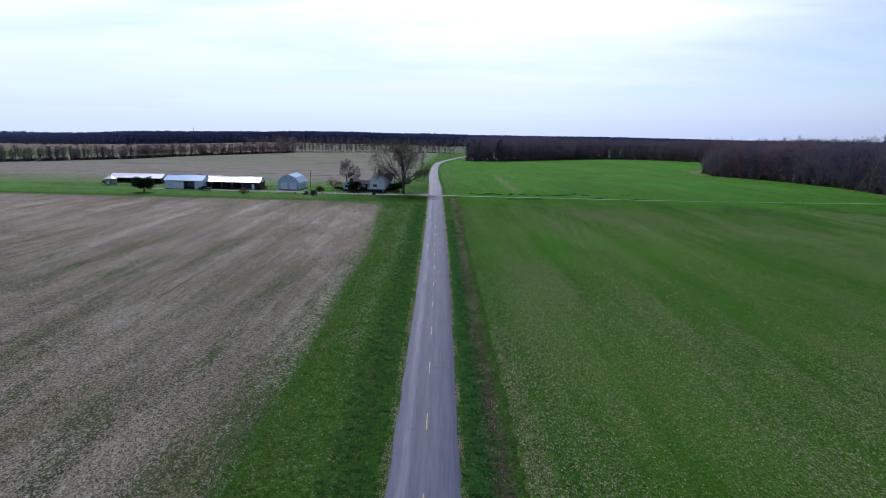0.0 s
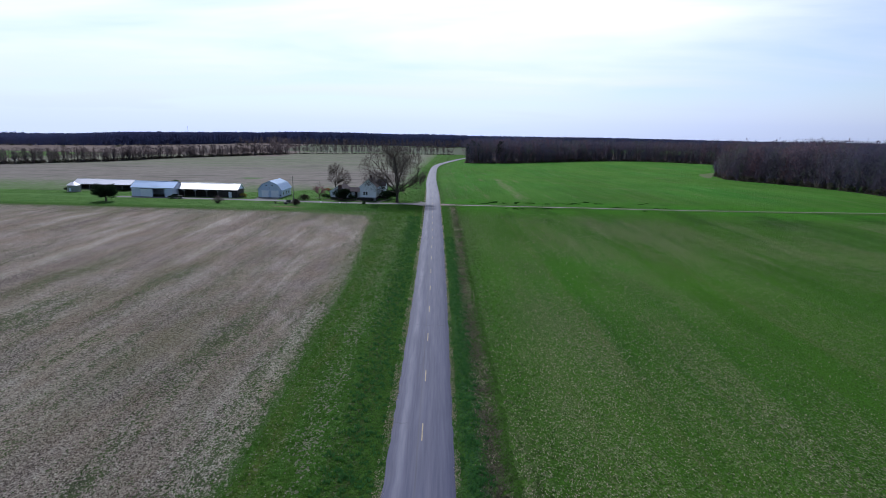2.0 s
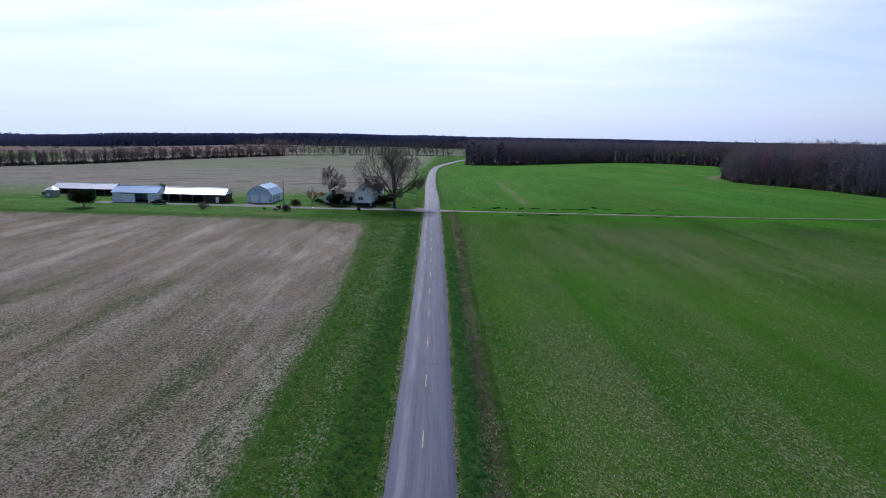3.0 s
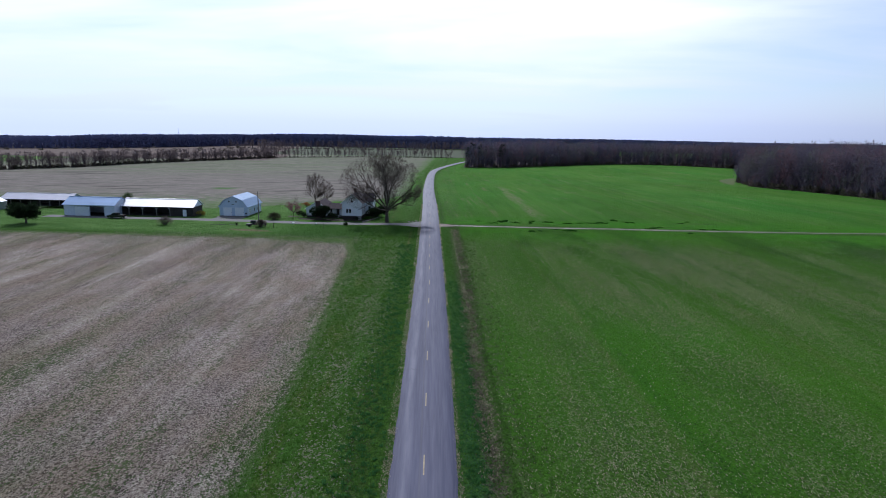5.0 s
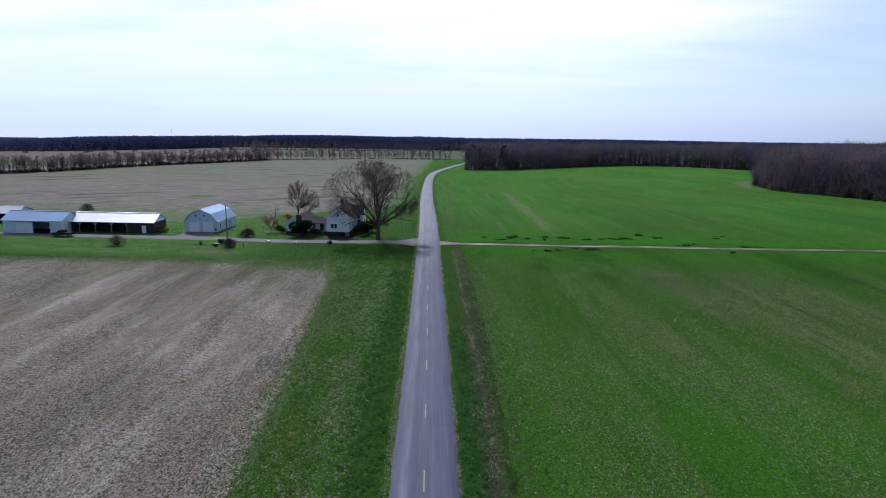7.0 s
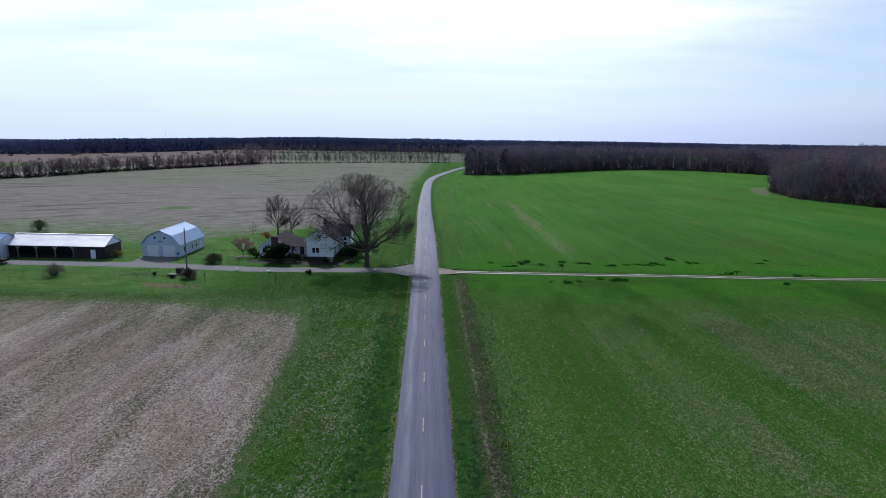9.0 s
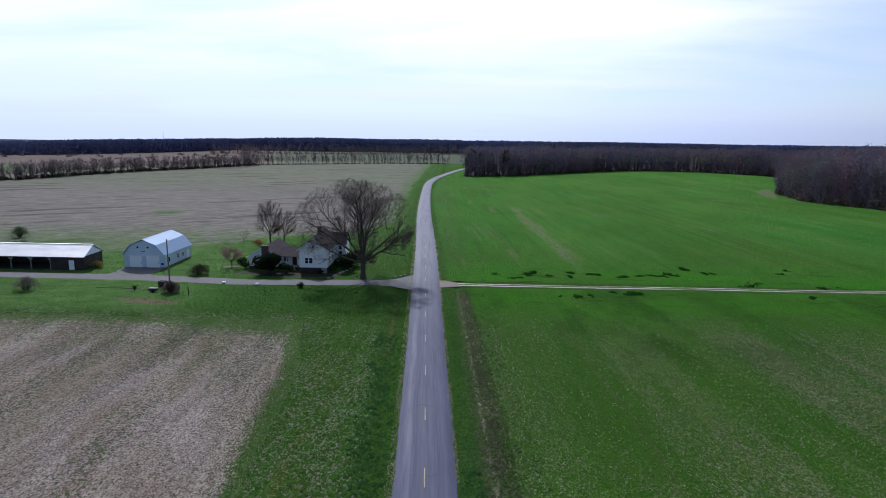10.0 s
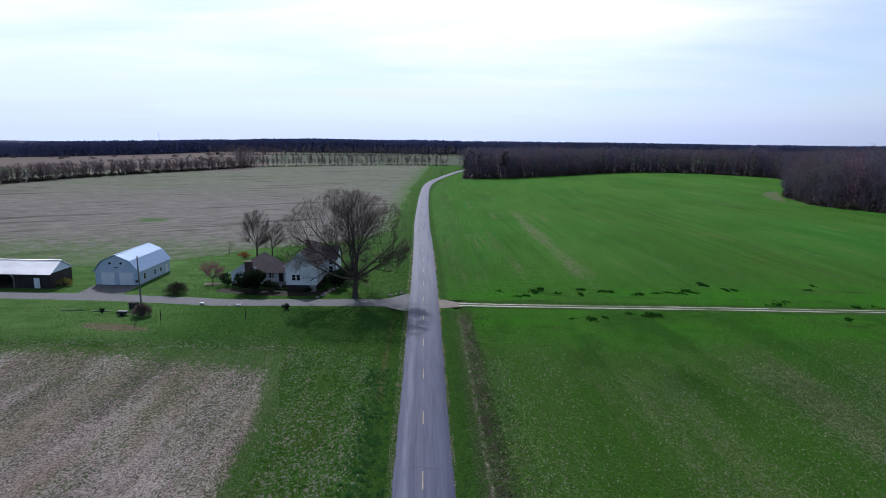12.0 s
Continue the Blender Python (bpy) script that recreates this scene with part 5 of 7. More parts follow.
def build_far_woods():
    """Woods along the horizon: an edge of bare trees, with the canopy going on behind it."""
    rnd = random.Random(41)
    coarse = [billow_template(600 + i, 40) for i in range(7)]
    top = [billow_template(660 + i, 22) for i in range(7)]
    edge, canopy = [], []
    left = [(-2300, 540), (-1300, 750), (-900, 830), (-650, 900), (-570, 980), (-510, 1120), (-480, 1250), (-460, 1330)]
    right = [(-560, 1310), (-460, 1330), (-250, 1335), (0, 1360), (300, 1420), (900, 1500), (1700, 1400)]
    for line, high in ((left, 14.5), (right, 27.0)):
        for k in range(26):
            back = 7.0 * k if k < 5 else 28 + 22.0 * (k - 4)
            gap = 5.2 if k < 5 else 17
            for x, y in along([(a - (0.5 * back if line is left else 0), b + back) for a, b in line], gap, rnd, gap * 0.6):
                lump = noise.noise(Vector((x * 0.006, y * 0.006, 1.7)))
                h = high + 10.0 * smooth((x + 750) / 280) * (line is left) - 6.0 * smooth((-380 - x) / 150) * (line is right) + 2.2 * lump + rnd.uniform(-0.9, 0.9)
                spot = (x, y, land(y), h, rnd.uniform(0.9, 1.3) if k < 5 else rnd.uniform(1.3, 2.0), rnd.random())
                (edge if k < 5 else canopy).append(spot)
    for nm, line in (("far_woods_floor", left), ("far_woods_floor", right)):
        bm = bmesh.new()
        a = [bm.verts.new((x, y - 4, land(y) + 0.35)) for x, y in line]
        b = [bm.verts.new((x - (260 if line is left else 0), y + 560, land(y) + 0.35)) for x, y in line]
        for i in range(len(line) - 1):
            bm.faces.new((a[i], a[i + 1], b[i + 1], b[i]))
        tagged(part(nm, bm, M_LITTER), "dark floor of the distant woods", kind="structure")
    plant("far_woods", edge, coarse, M_HAZED_TWIG, "dark bare woods along the horizon, haze blue in their colour", 13, category="woods")
    plant("far_woods_canopy", canopy, top, M_HAZED_TWIG, "dark canopy of the distant woods", 14, category="woods")
    # woods behind the camera and out of sight to both sides, to close the place
    ring = [(x, y, 0, rnd.uniform(19, 25), rnd.uniform(1.0, 1.5), rnd.random()) for x, y in along([(-1800, 600), (-1500, -700), (0, -1100), (1500, -700), (1400, 600)], 14, rnd, 10)]
    plant("woods_behind", ring, coarse, M_HAZED_TWIG, "dark woods closing the fields", 15, category="woods")


build_far_woods()


# ---- farm buildings ----
M_WHITE = simple("white_painted_wall", (0.70, 0.74, 0.82), 0.6, 0.08, 2.0)
M_SIDING = simple("white_siding", (0.84, 0.85, 0.87), 0.55, 0.06, 1.5)
M_BARNWALL = simple("pale_blue_metal_wall", (0.55, 0.63, 0.75), 0.5, 0.08, 1.2)
M_DOOR = simple("white_door_paint", (0.84, 0.85, 0.87), 0.5, 0.06, 3.0)
M_DARKWOOD = simple("dark_weathered_boards", (0.045, 0.036, 0.034), 0.85, 0.4, 4.0)
M_POST = simple("grey_weathered_post", (0.20, 0.185, 0.17), 0.85, 0.3, 5.0)
M_ROOF_BRIGHT = mat_metal_roof("bright_galvanised_roof", (0.92, 0.92, 0.95), 0.53, 0.9)
M_ROOF_BLUE = mat_metal_roof("pale_blue_metal_roof", (0.27, 0.40, 0.64), 0.45, 0.25)
M_ROOF_BARN = mat_metal_roof("barn_sheet_roof", (0.30, 0.42, 0.62), 0.6, 0.1)
M_ROOF_GREY = mat_metal_roof("grey_lilac_metal_roof", (0.52, 0.53, 0.62), 0.42, 0.45)
M_SHINGLE = simple("brown_grey_shingle", (0.052, 0.043, 0.050), 0.95, 0.35, 5.0, spec=0.06, bump=0.4)
M_BRICK = simple("dark_red_brick", (0.10, 0.06, 0.055), 0.9, 0.35, 7.0)
M_GLASS = simple("dark_window_glass", (0.012, 0.014, 0.018), 0.12, 0.1, 1.0, spec=0.25)
M_CONCRETE = simple("grey_concrete", (0.30, 0.29, 0.28), 0.9, 0.2, 2.0)
M_DARK = simple("dark_shed_floor", (0.06, 0.052, 0.045), 0.95, 0.3, 1.5)
M_BLACKPAINT = simple("black_car_paint", (0.012, 0.012, 0.015), 0.25, 0.1, 1.0, spec=0.5)
M_RUBBER = simple("rubber", (0.02, 0.02, 0.02), 0.9, 0.2, 6.0)
M_CHROME = simple("chrome", (0.6, 0.6, 0.62), 0.2, 0.05, 3.0, metal=1.0)
M_LAMP = simple("lamp_glass", (0.75, 0.72, 0.68), 0.15, 0.05, 3.0)
M_RED = simple("red_lamp", (0.25, 0.02, 0.02), 0.25, 0.05, 3.0)
M_WIREDARK = simple("dark_metal", (0.05, 0.05, 0.055), 0.5, 0.2, 4.0, metal=0.4)
M_GALV = mat_metal_roof("galvanised_bin", (0.30, 0.31, 0.29), 0.5, 0.4)
M_WHITEBOX = simple("white_enamel", (0.82, 0.82, 0.82), 0.35, 0.04, 4.0)
M_STONE = simple("pale_fieldstone", (0.20, 0.185, 0.17), 0.9, 0.25, 2.0)


def roof_panel(parent, a, b, c, d, mat, name="roof_panel", ribs=0, thick=0.07, rib_h=0.018):
    """A roof slope as a slab: eave a to b, ridge c above b, d above a; raised ribs run up the slope."""
    a, b, c, d = (Vector(p) for p in (a, b, c, d))
    nrm = (b - a).cross(d - a).normalized()
    if nrm.z < 0:
        nrm = -nrm
    bm = bmesh.new()
    lo = [bm.verts.new(p) for p in (a, b, c, d)]
    hi = [bm.verts.new(p + nrm * thick) for p in (a, b, c, d)]
    bm.faces.new(lo)
    bm.faces.new(hi[::-1])
    for i in range(4):
        bm.faces.new((lo[i], lo[(i + 1) % 4], hi[(i + 1) % 4], hi[i]))
    ob = part(name, bm, mat, parent)
    if ribs:
        bm = bmesh.new()
        for i in range(ribs + 1):
            t = i / ribs
            p, q = a.lerp(b, t) + nrm * thick, d.lerp(c, t) + nrm * thick
            w = (b - a).normalized() * 0.025
            vs = [bm.verts.new(v) for v in (p - w, p + w, q + w, q - w)]
            ws = [bm.verts.new(v + nrm * rib_h) for v in (p - w * 0.5, p + w * 0.5, q + w * 0.5, q - w * 0.5)]
            bm.faces.new(ws)
            for k in range(4):
                bm.faces.new((vs[k], vs[(k + 1) % 4], ws[(k + 1) % 4], ws[k]))
        part("roof_rib", bm, mat, ob)
    return ob


def window(parent, x, y, z, w, h, face="y", name="window"):
    """A window in a wall: proud frame with sill, dark pane set in it, one meeting rail."""
    def slab(a0, a1, z0, z1, d0, d1):
        return boxed(a0, a1, y - d1, y - d0, z0, z1) if face == "y" else boxed(x + d0, x + d1, a0, a1, z0, z1)
    c = x if face == "y" else y
    win = part(name, slab(c - w / 2, c + w / 2, z, z + h, 0.04, 0.055), M_GLASS, parent, "dark glass pane")
    bm = bmesh.new()
    for a0, a1, z0, z1 in ((c - w / 2 - 0.09, c - w / 2, z - 0.09, z + h + 0.09), (c + w / 2, c + w / 2 + 0.09, z - 0.09, z + h + 0.09),
                           (c - w / 2, c + w / 2, z + h, z + h + 0.09), (c - w / 2, c + w / 2, z - 0.09, z), (c - w / 2, c + w / 2, z + h * 0.5 - 0.02, z + h * 0.5 + 0.02)):
        if face == "y":
            box(bm, a0, a1, y - 0.09, y - 0.037, z0, z1)
        else:
            box(bm, x + 0.033, x + 0.09, a0, a1, z0, z1)
    part("window_frame", bm, M_DOOR, win)
    return win


def boards(parent, x0, x1, y, z0, z1, step, mat, name="board", gap=0.03, depth=0.035):
    """Upright sheets or boards on a wall that faces the road's near end."""
    n = max(1, round((x1 - x0) / step))
    for i in range(n):
        a, b = x0 + (x1 - x0) * i / n, x0 + (x1 - x0) * (i + 1) / n
        part(name, boxed(a + gap / 2, b - gap / 2, y - depth, y - 0.003, z0, z1), mat, parent)


def build_barn():
    """Gambrel barn, doors towards the drive."""
    x0, x1, y0, y1 = -82.3, -72.9, 256.2, 269.8
    ob = empty("barn", (x0 + x1) / 2, y0, 0, 0, "pale blue gambrel-roofed metal barn with two white doors", "barn")
    w, ln = (x1 - x0) / 2, y1 - y0
    out = [(-w, 0.0), (w, 0.0), (w, 3.15), (w - 1.75, 5.25), (0, 6.45), (-w + 1.75, 5.25), (-w, 3.15)]
    body = part("wall", prism(out, 0, ln), M_BARNWALL, ob)
    for i in range(int(2 * w / 0.62)):
        x = -w + 0.31 + i * 0.62
        ax = abs(x)
        top = 3.15 + (w - ax) * 1.2 if ax > w - 1.75 else 5.25 + (w - 1.75 - ax) * (1.2 / (w - 1.75))
        part("wall_rib", boxed(x - 0.03, x + 0.03, -0.03, -0.002, 0.02, top - 0.12), M_BARNWALL, body)
    for i in range(int(ln / 0.8)):
        y = 0.4 + i * 0.8
        part("wall_rib", boxed(w + 0.002, w + 0.03, y - 0.03, y + 0.03, 0.02, 3.05), M_BARNWALL, body)
    o = 0.35
    for s in (-1, 1):
        roof_panel(ob, (s * (w + 0.28), -o, 2.9), (s * (w + 0.28), ln + o, 2.9), (s * (w - 1.72), ln + o, 5.32), (s * (w - 1.72), -o, 5.32), M_ROOF_BARN, ribs=16)
        roof_panel(ob, (s * (w - 1.70), -o, 5.30), (s * (w - 1.70), ln + o, 5.30), (0, ln + o, 6.58), (0, -o, 6.58), M_ROOF_BARN, ribs=16)
    part("ridge_cap", boxed(-0.18, 0.18, -o, ln + o, 6.6, 6.68, bevel=0.03), M_ROOF_BARN, ob)
    for a, b in ((-3.35, -0.5), (0.55, 3.55)):
        d = part("door", boxed(a, b, -0.10, -0.035, 0.04, 2.75), M_DOOR, ob, "white sliding barn door")
        for k in range(1, 4):
            x = a + (b - a) * k / 4
            part("door_batten", boxed(x - 0.04, x + 0.04, -0.125, -0.102, 0.06, 2.72), M_DOOR, d)
        part("handle", boxed(b - 0.18, b - 0.12, -0.16, -0.102, 1.0, 1.35), M_WIREDARK, d)
    part("door_rail", boxed(-3.7, 3.9, -0.14, -0.035, 2.8, 2.95), M_WHITE, ob)
    for x in (-1.35, 1.05):
        bm = bmesh.new()
        bmesh.ops.create_cone(bm, cap_ends=True, segments=14, radius1=0.24, radius2=0.24, depth=0.08, matrix=pose(x, -0.05, 4.75, 90))
        part("vent_window", bm, M_GLASS, ob, "small round dark window")
    part("sign", boxed(-0.5, 0.35, -0.06, -0.033, 3.75, 3.9), M_DARKWOOD, ob, "small dark plate over the doors")
    part("meter_box", boxed(w - 0.65, w - 0.2, -0.3, -0.035, 0.7, 1.15), M_WIREDARK, ob)
    for y, h in ((2.2, 1.3), (6.6, 1.2), (9.2, 1.0)):
        window(ob, w, y, 1.0, 0.7, h * 0.9, "x")
    part("side_door", boxed(w + 0.032, w + 0.08, 11.4, 12.4, 0.03, 2.1), M_DOOR, ob)
    part("plinth", boxed(-w - 0.06, w + 0.06, -0.05, ln + 0.06, -0.15, 0.10), M_CONCRETE, ob)


def gable_shed(ob, x0, x1, y0, y1, eave, ridge, roof, wall, over=0.45, ribs=24, front_eave=None):
    """Roof slopes, gable ends and back wall of a shed whose ridge runs along x."""
    ym = (y0 + y1) / 2
    fe = eave if front_eave is None else front_eave
    slope = (ridge - fe) / (ym - y0)
    roof_panel(ob, (x0 - 0.4, y0 - over, fe - over * slope), (x1 + 0.4, y0 - over, fe - over * slope), (x1 + 0.4, ym, ridge), (x0 - 0.4, ym, ridge), roof, ribs=ribs)
    slope = (ridge - eave) / (y1 - ym)
    roof_panel(ob, (x0 - 0.4, y1 + over, eave - over * slope), (x1 + 0.4, y1 + over, eave - over * slope), (x1 + 0.4, ym, ridge), (x0 - 0.4, ym, ridge), roof, ribs=ribs)
    part("ridge_cap", boxed(x0 - 0.4, x1 + 0.4, ym - 0.15, ym + 0.15, ridge + 0.06, ridge + 0.13), roof, ob)
    part("back_wall", boxed(x0, x1, y1 - 0.12, y1, -0.1, eave - 0.06), wall, ob)
    part("floor_slab", boxed(x0, x1, y0, y1 - 0.121, -0.1, 0.06), M_DARK, ob)


def end_wall(ob, x, y0, y1, eave, ridge, mat, upper=None, thick=0.12, fe=None):
    ym, fe = (y0 + y1) / 2, eave if fe is None else fe
    if upper is None:
        part("end_wall", prism([(y0, -0.1), (y1, -0.1), (y1, eave - 0.05), (ym, ridge - 0.05), (y0, fe - 0.05)], x, x + thick, "x"), mat, ob)
    else:
        part("end_wall", boxed(x, x + thick, y0, y1, -0.1, fe - 0.12), mat, ob)
        part("gable_wall", prism([(y0, fe - 0.118), (y1, eave - 0.118), (ym, ridge - 0.05)], x, x + thick, "x"), upper, ob)


def build_pole_shed():
    x0, x1, y0, y1 = 0.0, 23.6, 0.0, 6.9
    ob = empty("pole_shed", -113.0, 252.4, 0, 0, "long open-fronted dark pole shed with a bright metal roof", "shed")
    gable_shed(ob, x0, x1, y0, y1, 3.25, 5.25, M_ROOF_BRIGHT, M_DARKWOOD, ribs=30)
    end_wall(ob, x1 - 0.12, y0, y1, 3.25, 5.25, M_DARKWOOD, M_WHITE)
    end_wall(ob, x0, y0, y1, 3.25, 5.25, M_DARKWOOD)
    for x in (2.2, 6.7, 11.3, 15.8):
        p = part("post", boxed(x - 0.12, x + 0.12, 0.0, 0.24, -0.1, 3.05), M_POST, ob)
        for s in (-1, 1):
            bm = bmesh.new()
            bmesh.ops.create_cube(bm, size=1, matrix=Matrix.Translation((x + s * 0.45, 0.12, 2.6)) @ Matrix.Rotation(s * radians(42), 4, "Y") @ Matrix.Diagonal((0.1, 0.1, 1.15, 1)))
            part("brace", bm, M_WHITE, p)
    part("header_beam", boxed(x0, x1 - 0.13, -0.06, -0.002, 2.78, 3.06), M_DARKWOOD, ob)
    boards(ob, 15.95, 20.0, 0.05, 0.0, 2.76, 0.45, M_DARKWOOD)
    boards(ob, 21.4, 23.4, 0.05, 0.0, 2.76, 0.45, M_DARKWOOD)
    boards(ob, 20.05, 21.35, 0.05, 2.25, 2.76, 0.65, M_DARKWOOD)
    d = part("door", boxed(20.1, 21.3, -0.03, 0.03, 0.02, 2.2), M_DOOR, ob, "white side-hung door")
    part("handle", boxed(21.08, 21.16, -0.08, -0.031, 0.95, 1.1), M_WIREDARK, d)
    part("wing_wall", boxed(15.8, 23.4, 0.052, 0.14, 0.0, 2.78), M_DARKWOOD, ob)


def build_machine_shed():
    x0, x1, y0, y1 = 0.0, 16.6, 0.0, 8.0
    ob = empty("machine_shed", -130.0, 248.9, 0, 0, "white metal machine shed with one open bay", "shed")
    gable_shed(ob, x0, x1, y0, y1, 3.75, 5.75, M_ROOF_BLUE, M_WHITE, ribs=22)
    end_wall(ob, x0, y0, y1, 3.75, 5.75, M_WHITE)
    end_wall(ob, x1 - 0.12, y0, y1, 3.75, 5.75, M_WHITE)
    boards(ob, 0.13, 8.4, 0.08, 0.0, 3.62, 0.92, M_WHITE)
    boards(ob, 13.1, 16.45, 0.08, 0.0, 3.62, 0.92, M_WHITE)
    part("header", boxed(8.4, 13.1, 0.0, 0.08, 3.05, 3.62), M_WHITE, ob)
    part("front_wall", boxed(0.13, 8.4, 0.082, 0.16, 0.0, 3.62), M_WHITE, ob)
    part("front_wall", boxed(13.1, 16.45, 0.082, 0.16, 0.0, 3.62), M_WHITE, ob)
    part("sliding_door", boxed(3.6, 8.2, -0.06, 0.04, 0.05, 3.05), M_SIDING, ob, "white sliding door pushed open")
    part("door_rail", boxed(3.4, 13.2, -0.1, -0.002, 3.08, 3.2), M_WIREDARK, ob)


def build_long_shed():
    x0, x1, y0, y1 = 0.0, 25.0, 0.0, 8.0
    ob = empty("long_shed", -168.0, 270.5, 0, 0, "long low open-fronted shed with a pale metal roof", "shed")
    gable_shed(ob, x0, x1, y0, y1, 2.4, 4.1, M_ROOF_GREY, M_DARKWOOD, ribs=30)
    end_wall(ob, x0, y0, y1, 2.4, 4.1, M_DARKWOOD)
    end_wall(ob, x1 - 0.12, y0, y1, 2.4, 4.1, M_DARKWOOD, M_WHITE)
    for i in range(1, 7):
        x = x0 + 25.0 * i / 7
        part("post", boxed(x - 0.1, x + 0.1, 0.0, 0.2, -0.1, 2.25), M_POST, ob)
    part("header_beam", boxed(x0 + 0.13, x1 - 0.13, -0.06, -0.002, 2.05, 2.3), M_DARKWOOD, ob)
    bm = bmesh.new()
    box(bm, 18, 27, -6.4, -0.6, -0.05, 0.03)
    part("apron", bm, M_DIRT, ob, "pale bare ground in front of the shed")


def build_bin():
    ob = empty("grain_bin", -161.0, 260.6, 0, 0, "small round galvanised grain bin with a conical roof", "grain bin")
    bm = cyl(bmesh.new(), 0, 0, 0.0, 2.75, 2.4, n=28)
    body = part("wall", bm, M_GALV, ob)
    for i in range(5):
        part("hoop", cyl(bmesh.new(), 0, 0, 0.3 + 0.52 * i, 0.36 + 0.52 * i, 2.44, n=28), M_GALV, body)
    part("roof", cyl(bmesh.new(), 0, 0, 2.7, 4.05, 2.6, 0.35, n=28), M_ROOF_GREY, ob)
    part("cap", cyl(bmesh.new(), 0, 0, 4.03, 4.3, 0.36, 0.3, n=14), M_GALV, ob)
    part("hatch", boxed(-0.45, 0.45, -2.47, -2.3, 0.3, 1.6), M_WHITE, ob)
    part("plinth", cyl(bmesh.new(), 0, 0, -0.12, 0.1, 2.6, n=28), M_CONCRETE, ob)


def siding(parent, x0, x1, y, z0, z1, step=0.22, gable=None):
    """Lapped boards on a front wall, as thin sloping strips in one part; gable is the peak's height."""
    bm = bmesh.new()
    z = z0
    xm = (x0 + x1) / 2
    while z < (gable or z1) - 0.25:
        a, b = x0, x1
        if gable and z + step > z1:
            f = max(0.0, 1 - (z + step - z1) / (gable - z1))
            a, b = xm - (xm - x0) * f, xm + (x1 - xm) * f
        vs = [bm.verts.new(p) for p in ((a, y - 0.035, z), (b, y - 0.035, z), (b, y - 0.004, z + step), (a, y - 0.004, z + step))]
        bm.faces.new(vs)
        lo = [bm.verts.new(p) for p in ((a, y - 0.002, z), (b, y - 0.002, z))]
        bm.faces.new((vs[1], vs[0], lo[0], lo[1]))
        z += step
    return tagged(part("clapboard", bm, M_SIDING, parent), kind="stuff")


def build_house():
    ob = empty("farmhouse", -37.6, 254.5, 0.66, 0, "white clapboard farmhouse with brown-grey roof and brick chimney", "house")
    w, ln, ev, rg = 3.2, 13.0, 4.75, 7.55
    wall = part("wall", prism([(-w, 0.5), (w, 0.5), (w, ev), (0, rg), (-w, ev)], 0, ln), M_SIDING, ob)
    siding(wall, -w, w, 0.0, 0.5, ev, gable=rg)
    # foundations in near-black board colour, standing in for shade under the walls
    part("foundation", boxed(-w + 0.02, w - 0.02, 0.02, ln - 0.02, -0.8, 0.5), M_DARKWOOD, ob)
    part("foundation", boxed(-15.68, -8.72, 2.43, 13.98, -0.8, -0.002), M_DARKWOOD, ob)
    part("foundation", boxed(-8.67, -3.34, 2.44, 9.48, -0.8, -0.101), M_DARKWOOD, ob)
    part("foundation", boxed(w + 0.03, w + 2.58, 8.02, 13.58, -0.8, 0.299), M_DARKWOOD, ob)
    sl = (rg - ev) / w
    for s in (-1, 1):
        roof_panel(ob, (s * (w + 0.35), -0.35, ev - 0.35 * sl), (s * (w + 0.35), ln + 0.35, ev - 0.35 * sl), (0, ln + 0.35, rg), (0, -0.35, rg), M_SHINGLE, name="roof", thick=0.14)
        roof_panel(ob, (s * (w + 0.42), -0.40, ev - 0.42 * sl - 0.02), (s * (w + 0.42), -0.352, ev - 0.42 * sl - 0.02), (0, -0.352, rg + 0.0), (0, -0.40, rg + 0.0), M_DOOR, name="barge_board", thick=0.2)
    for s in (-1, 1):
        part("corner_board", boxed(s * w - 0.08, s * w + 0.08, -0.06, -0.036, 0.5, ev - 0.1), M_DOOR, ob)
    for x in (-1.55, -0.62):
        window(ob, x, 0.0, 1.5, 0.72, 1.2)
    window(ob, 0.0, 0.0, 5.1, 0.4, 0.5)
    for y in (2.0, 5.2, 8.6, 11.4):
        window(ob, w, y, 1.4, 0.8, 1.4, "x")
        window(ob, w, y, 3.35, 0.7, 0.9, "x")
    ch = part("chimney", boxed(-0.4, 0.4, 6.4, 7.2, rg - 0.7, rg + 1.5, bevel=0.02), M_BRICK, ob)
    part("chimney_cap", boxed(-0.48, 0.48, 6.32, 7.28, rg + 1.5, rg + 1.62), M_CONCRETE, ch)
    # rear cross wing beyond the tall block
    part("cross_wing", prism([(8.0, 0.3), (13.6, 0.3), (13.6, 4.6), (10.8, 6.9), (8.0, 4.6)], w + 0.02, w + 2.6, "x"), M_SIDING, ob)
    for a, b in ((7.7, 10.8), (13.9, 10.8)):
        roof_panel(ob, (w - 1.0, a, 4.42), (w + 2.9, a, 4.42), (w + 2.9, b, 6.95), (w - 1.0, b, 6.95), M_SHINGLE, name="roof", thick=0.14)
    for x in (w + 1.4,):
        window(ob, x, 8.0, 1.4, 0.8, 1.4)
        window(ob, x, 8.0, 3.3, 0.7, 0.9)
    # low step and bulkhead by the front
    part("step", boxed(1.9, 3.1, -0.9, -0.05, -0.7, 0.55, bevel=0.02), M_CONCRETE, ob)
    part("step", boxed(-6.1, -4.9, 1.7, 2.415, -0.7, -0.15, bevel=0.02), M_CONCRETE, ob)
    # low wing with its own gable, and the link with a porch
    wing = part("wing_wall", prism([(-15.7, 0.0), (-8.7, 0.0), (-8.7, 2.35), (-12.2, 4.45), (-15.7, 2.35)], 2.4, 14.0), M_SIDING, ob)
    siding(wing, -15.7, -8.7, 2.4, 0.1, 2.35, gable=4.45)
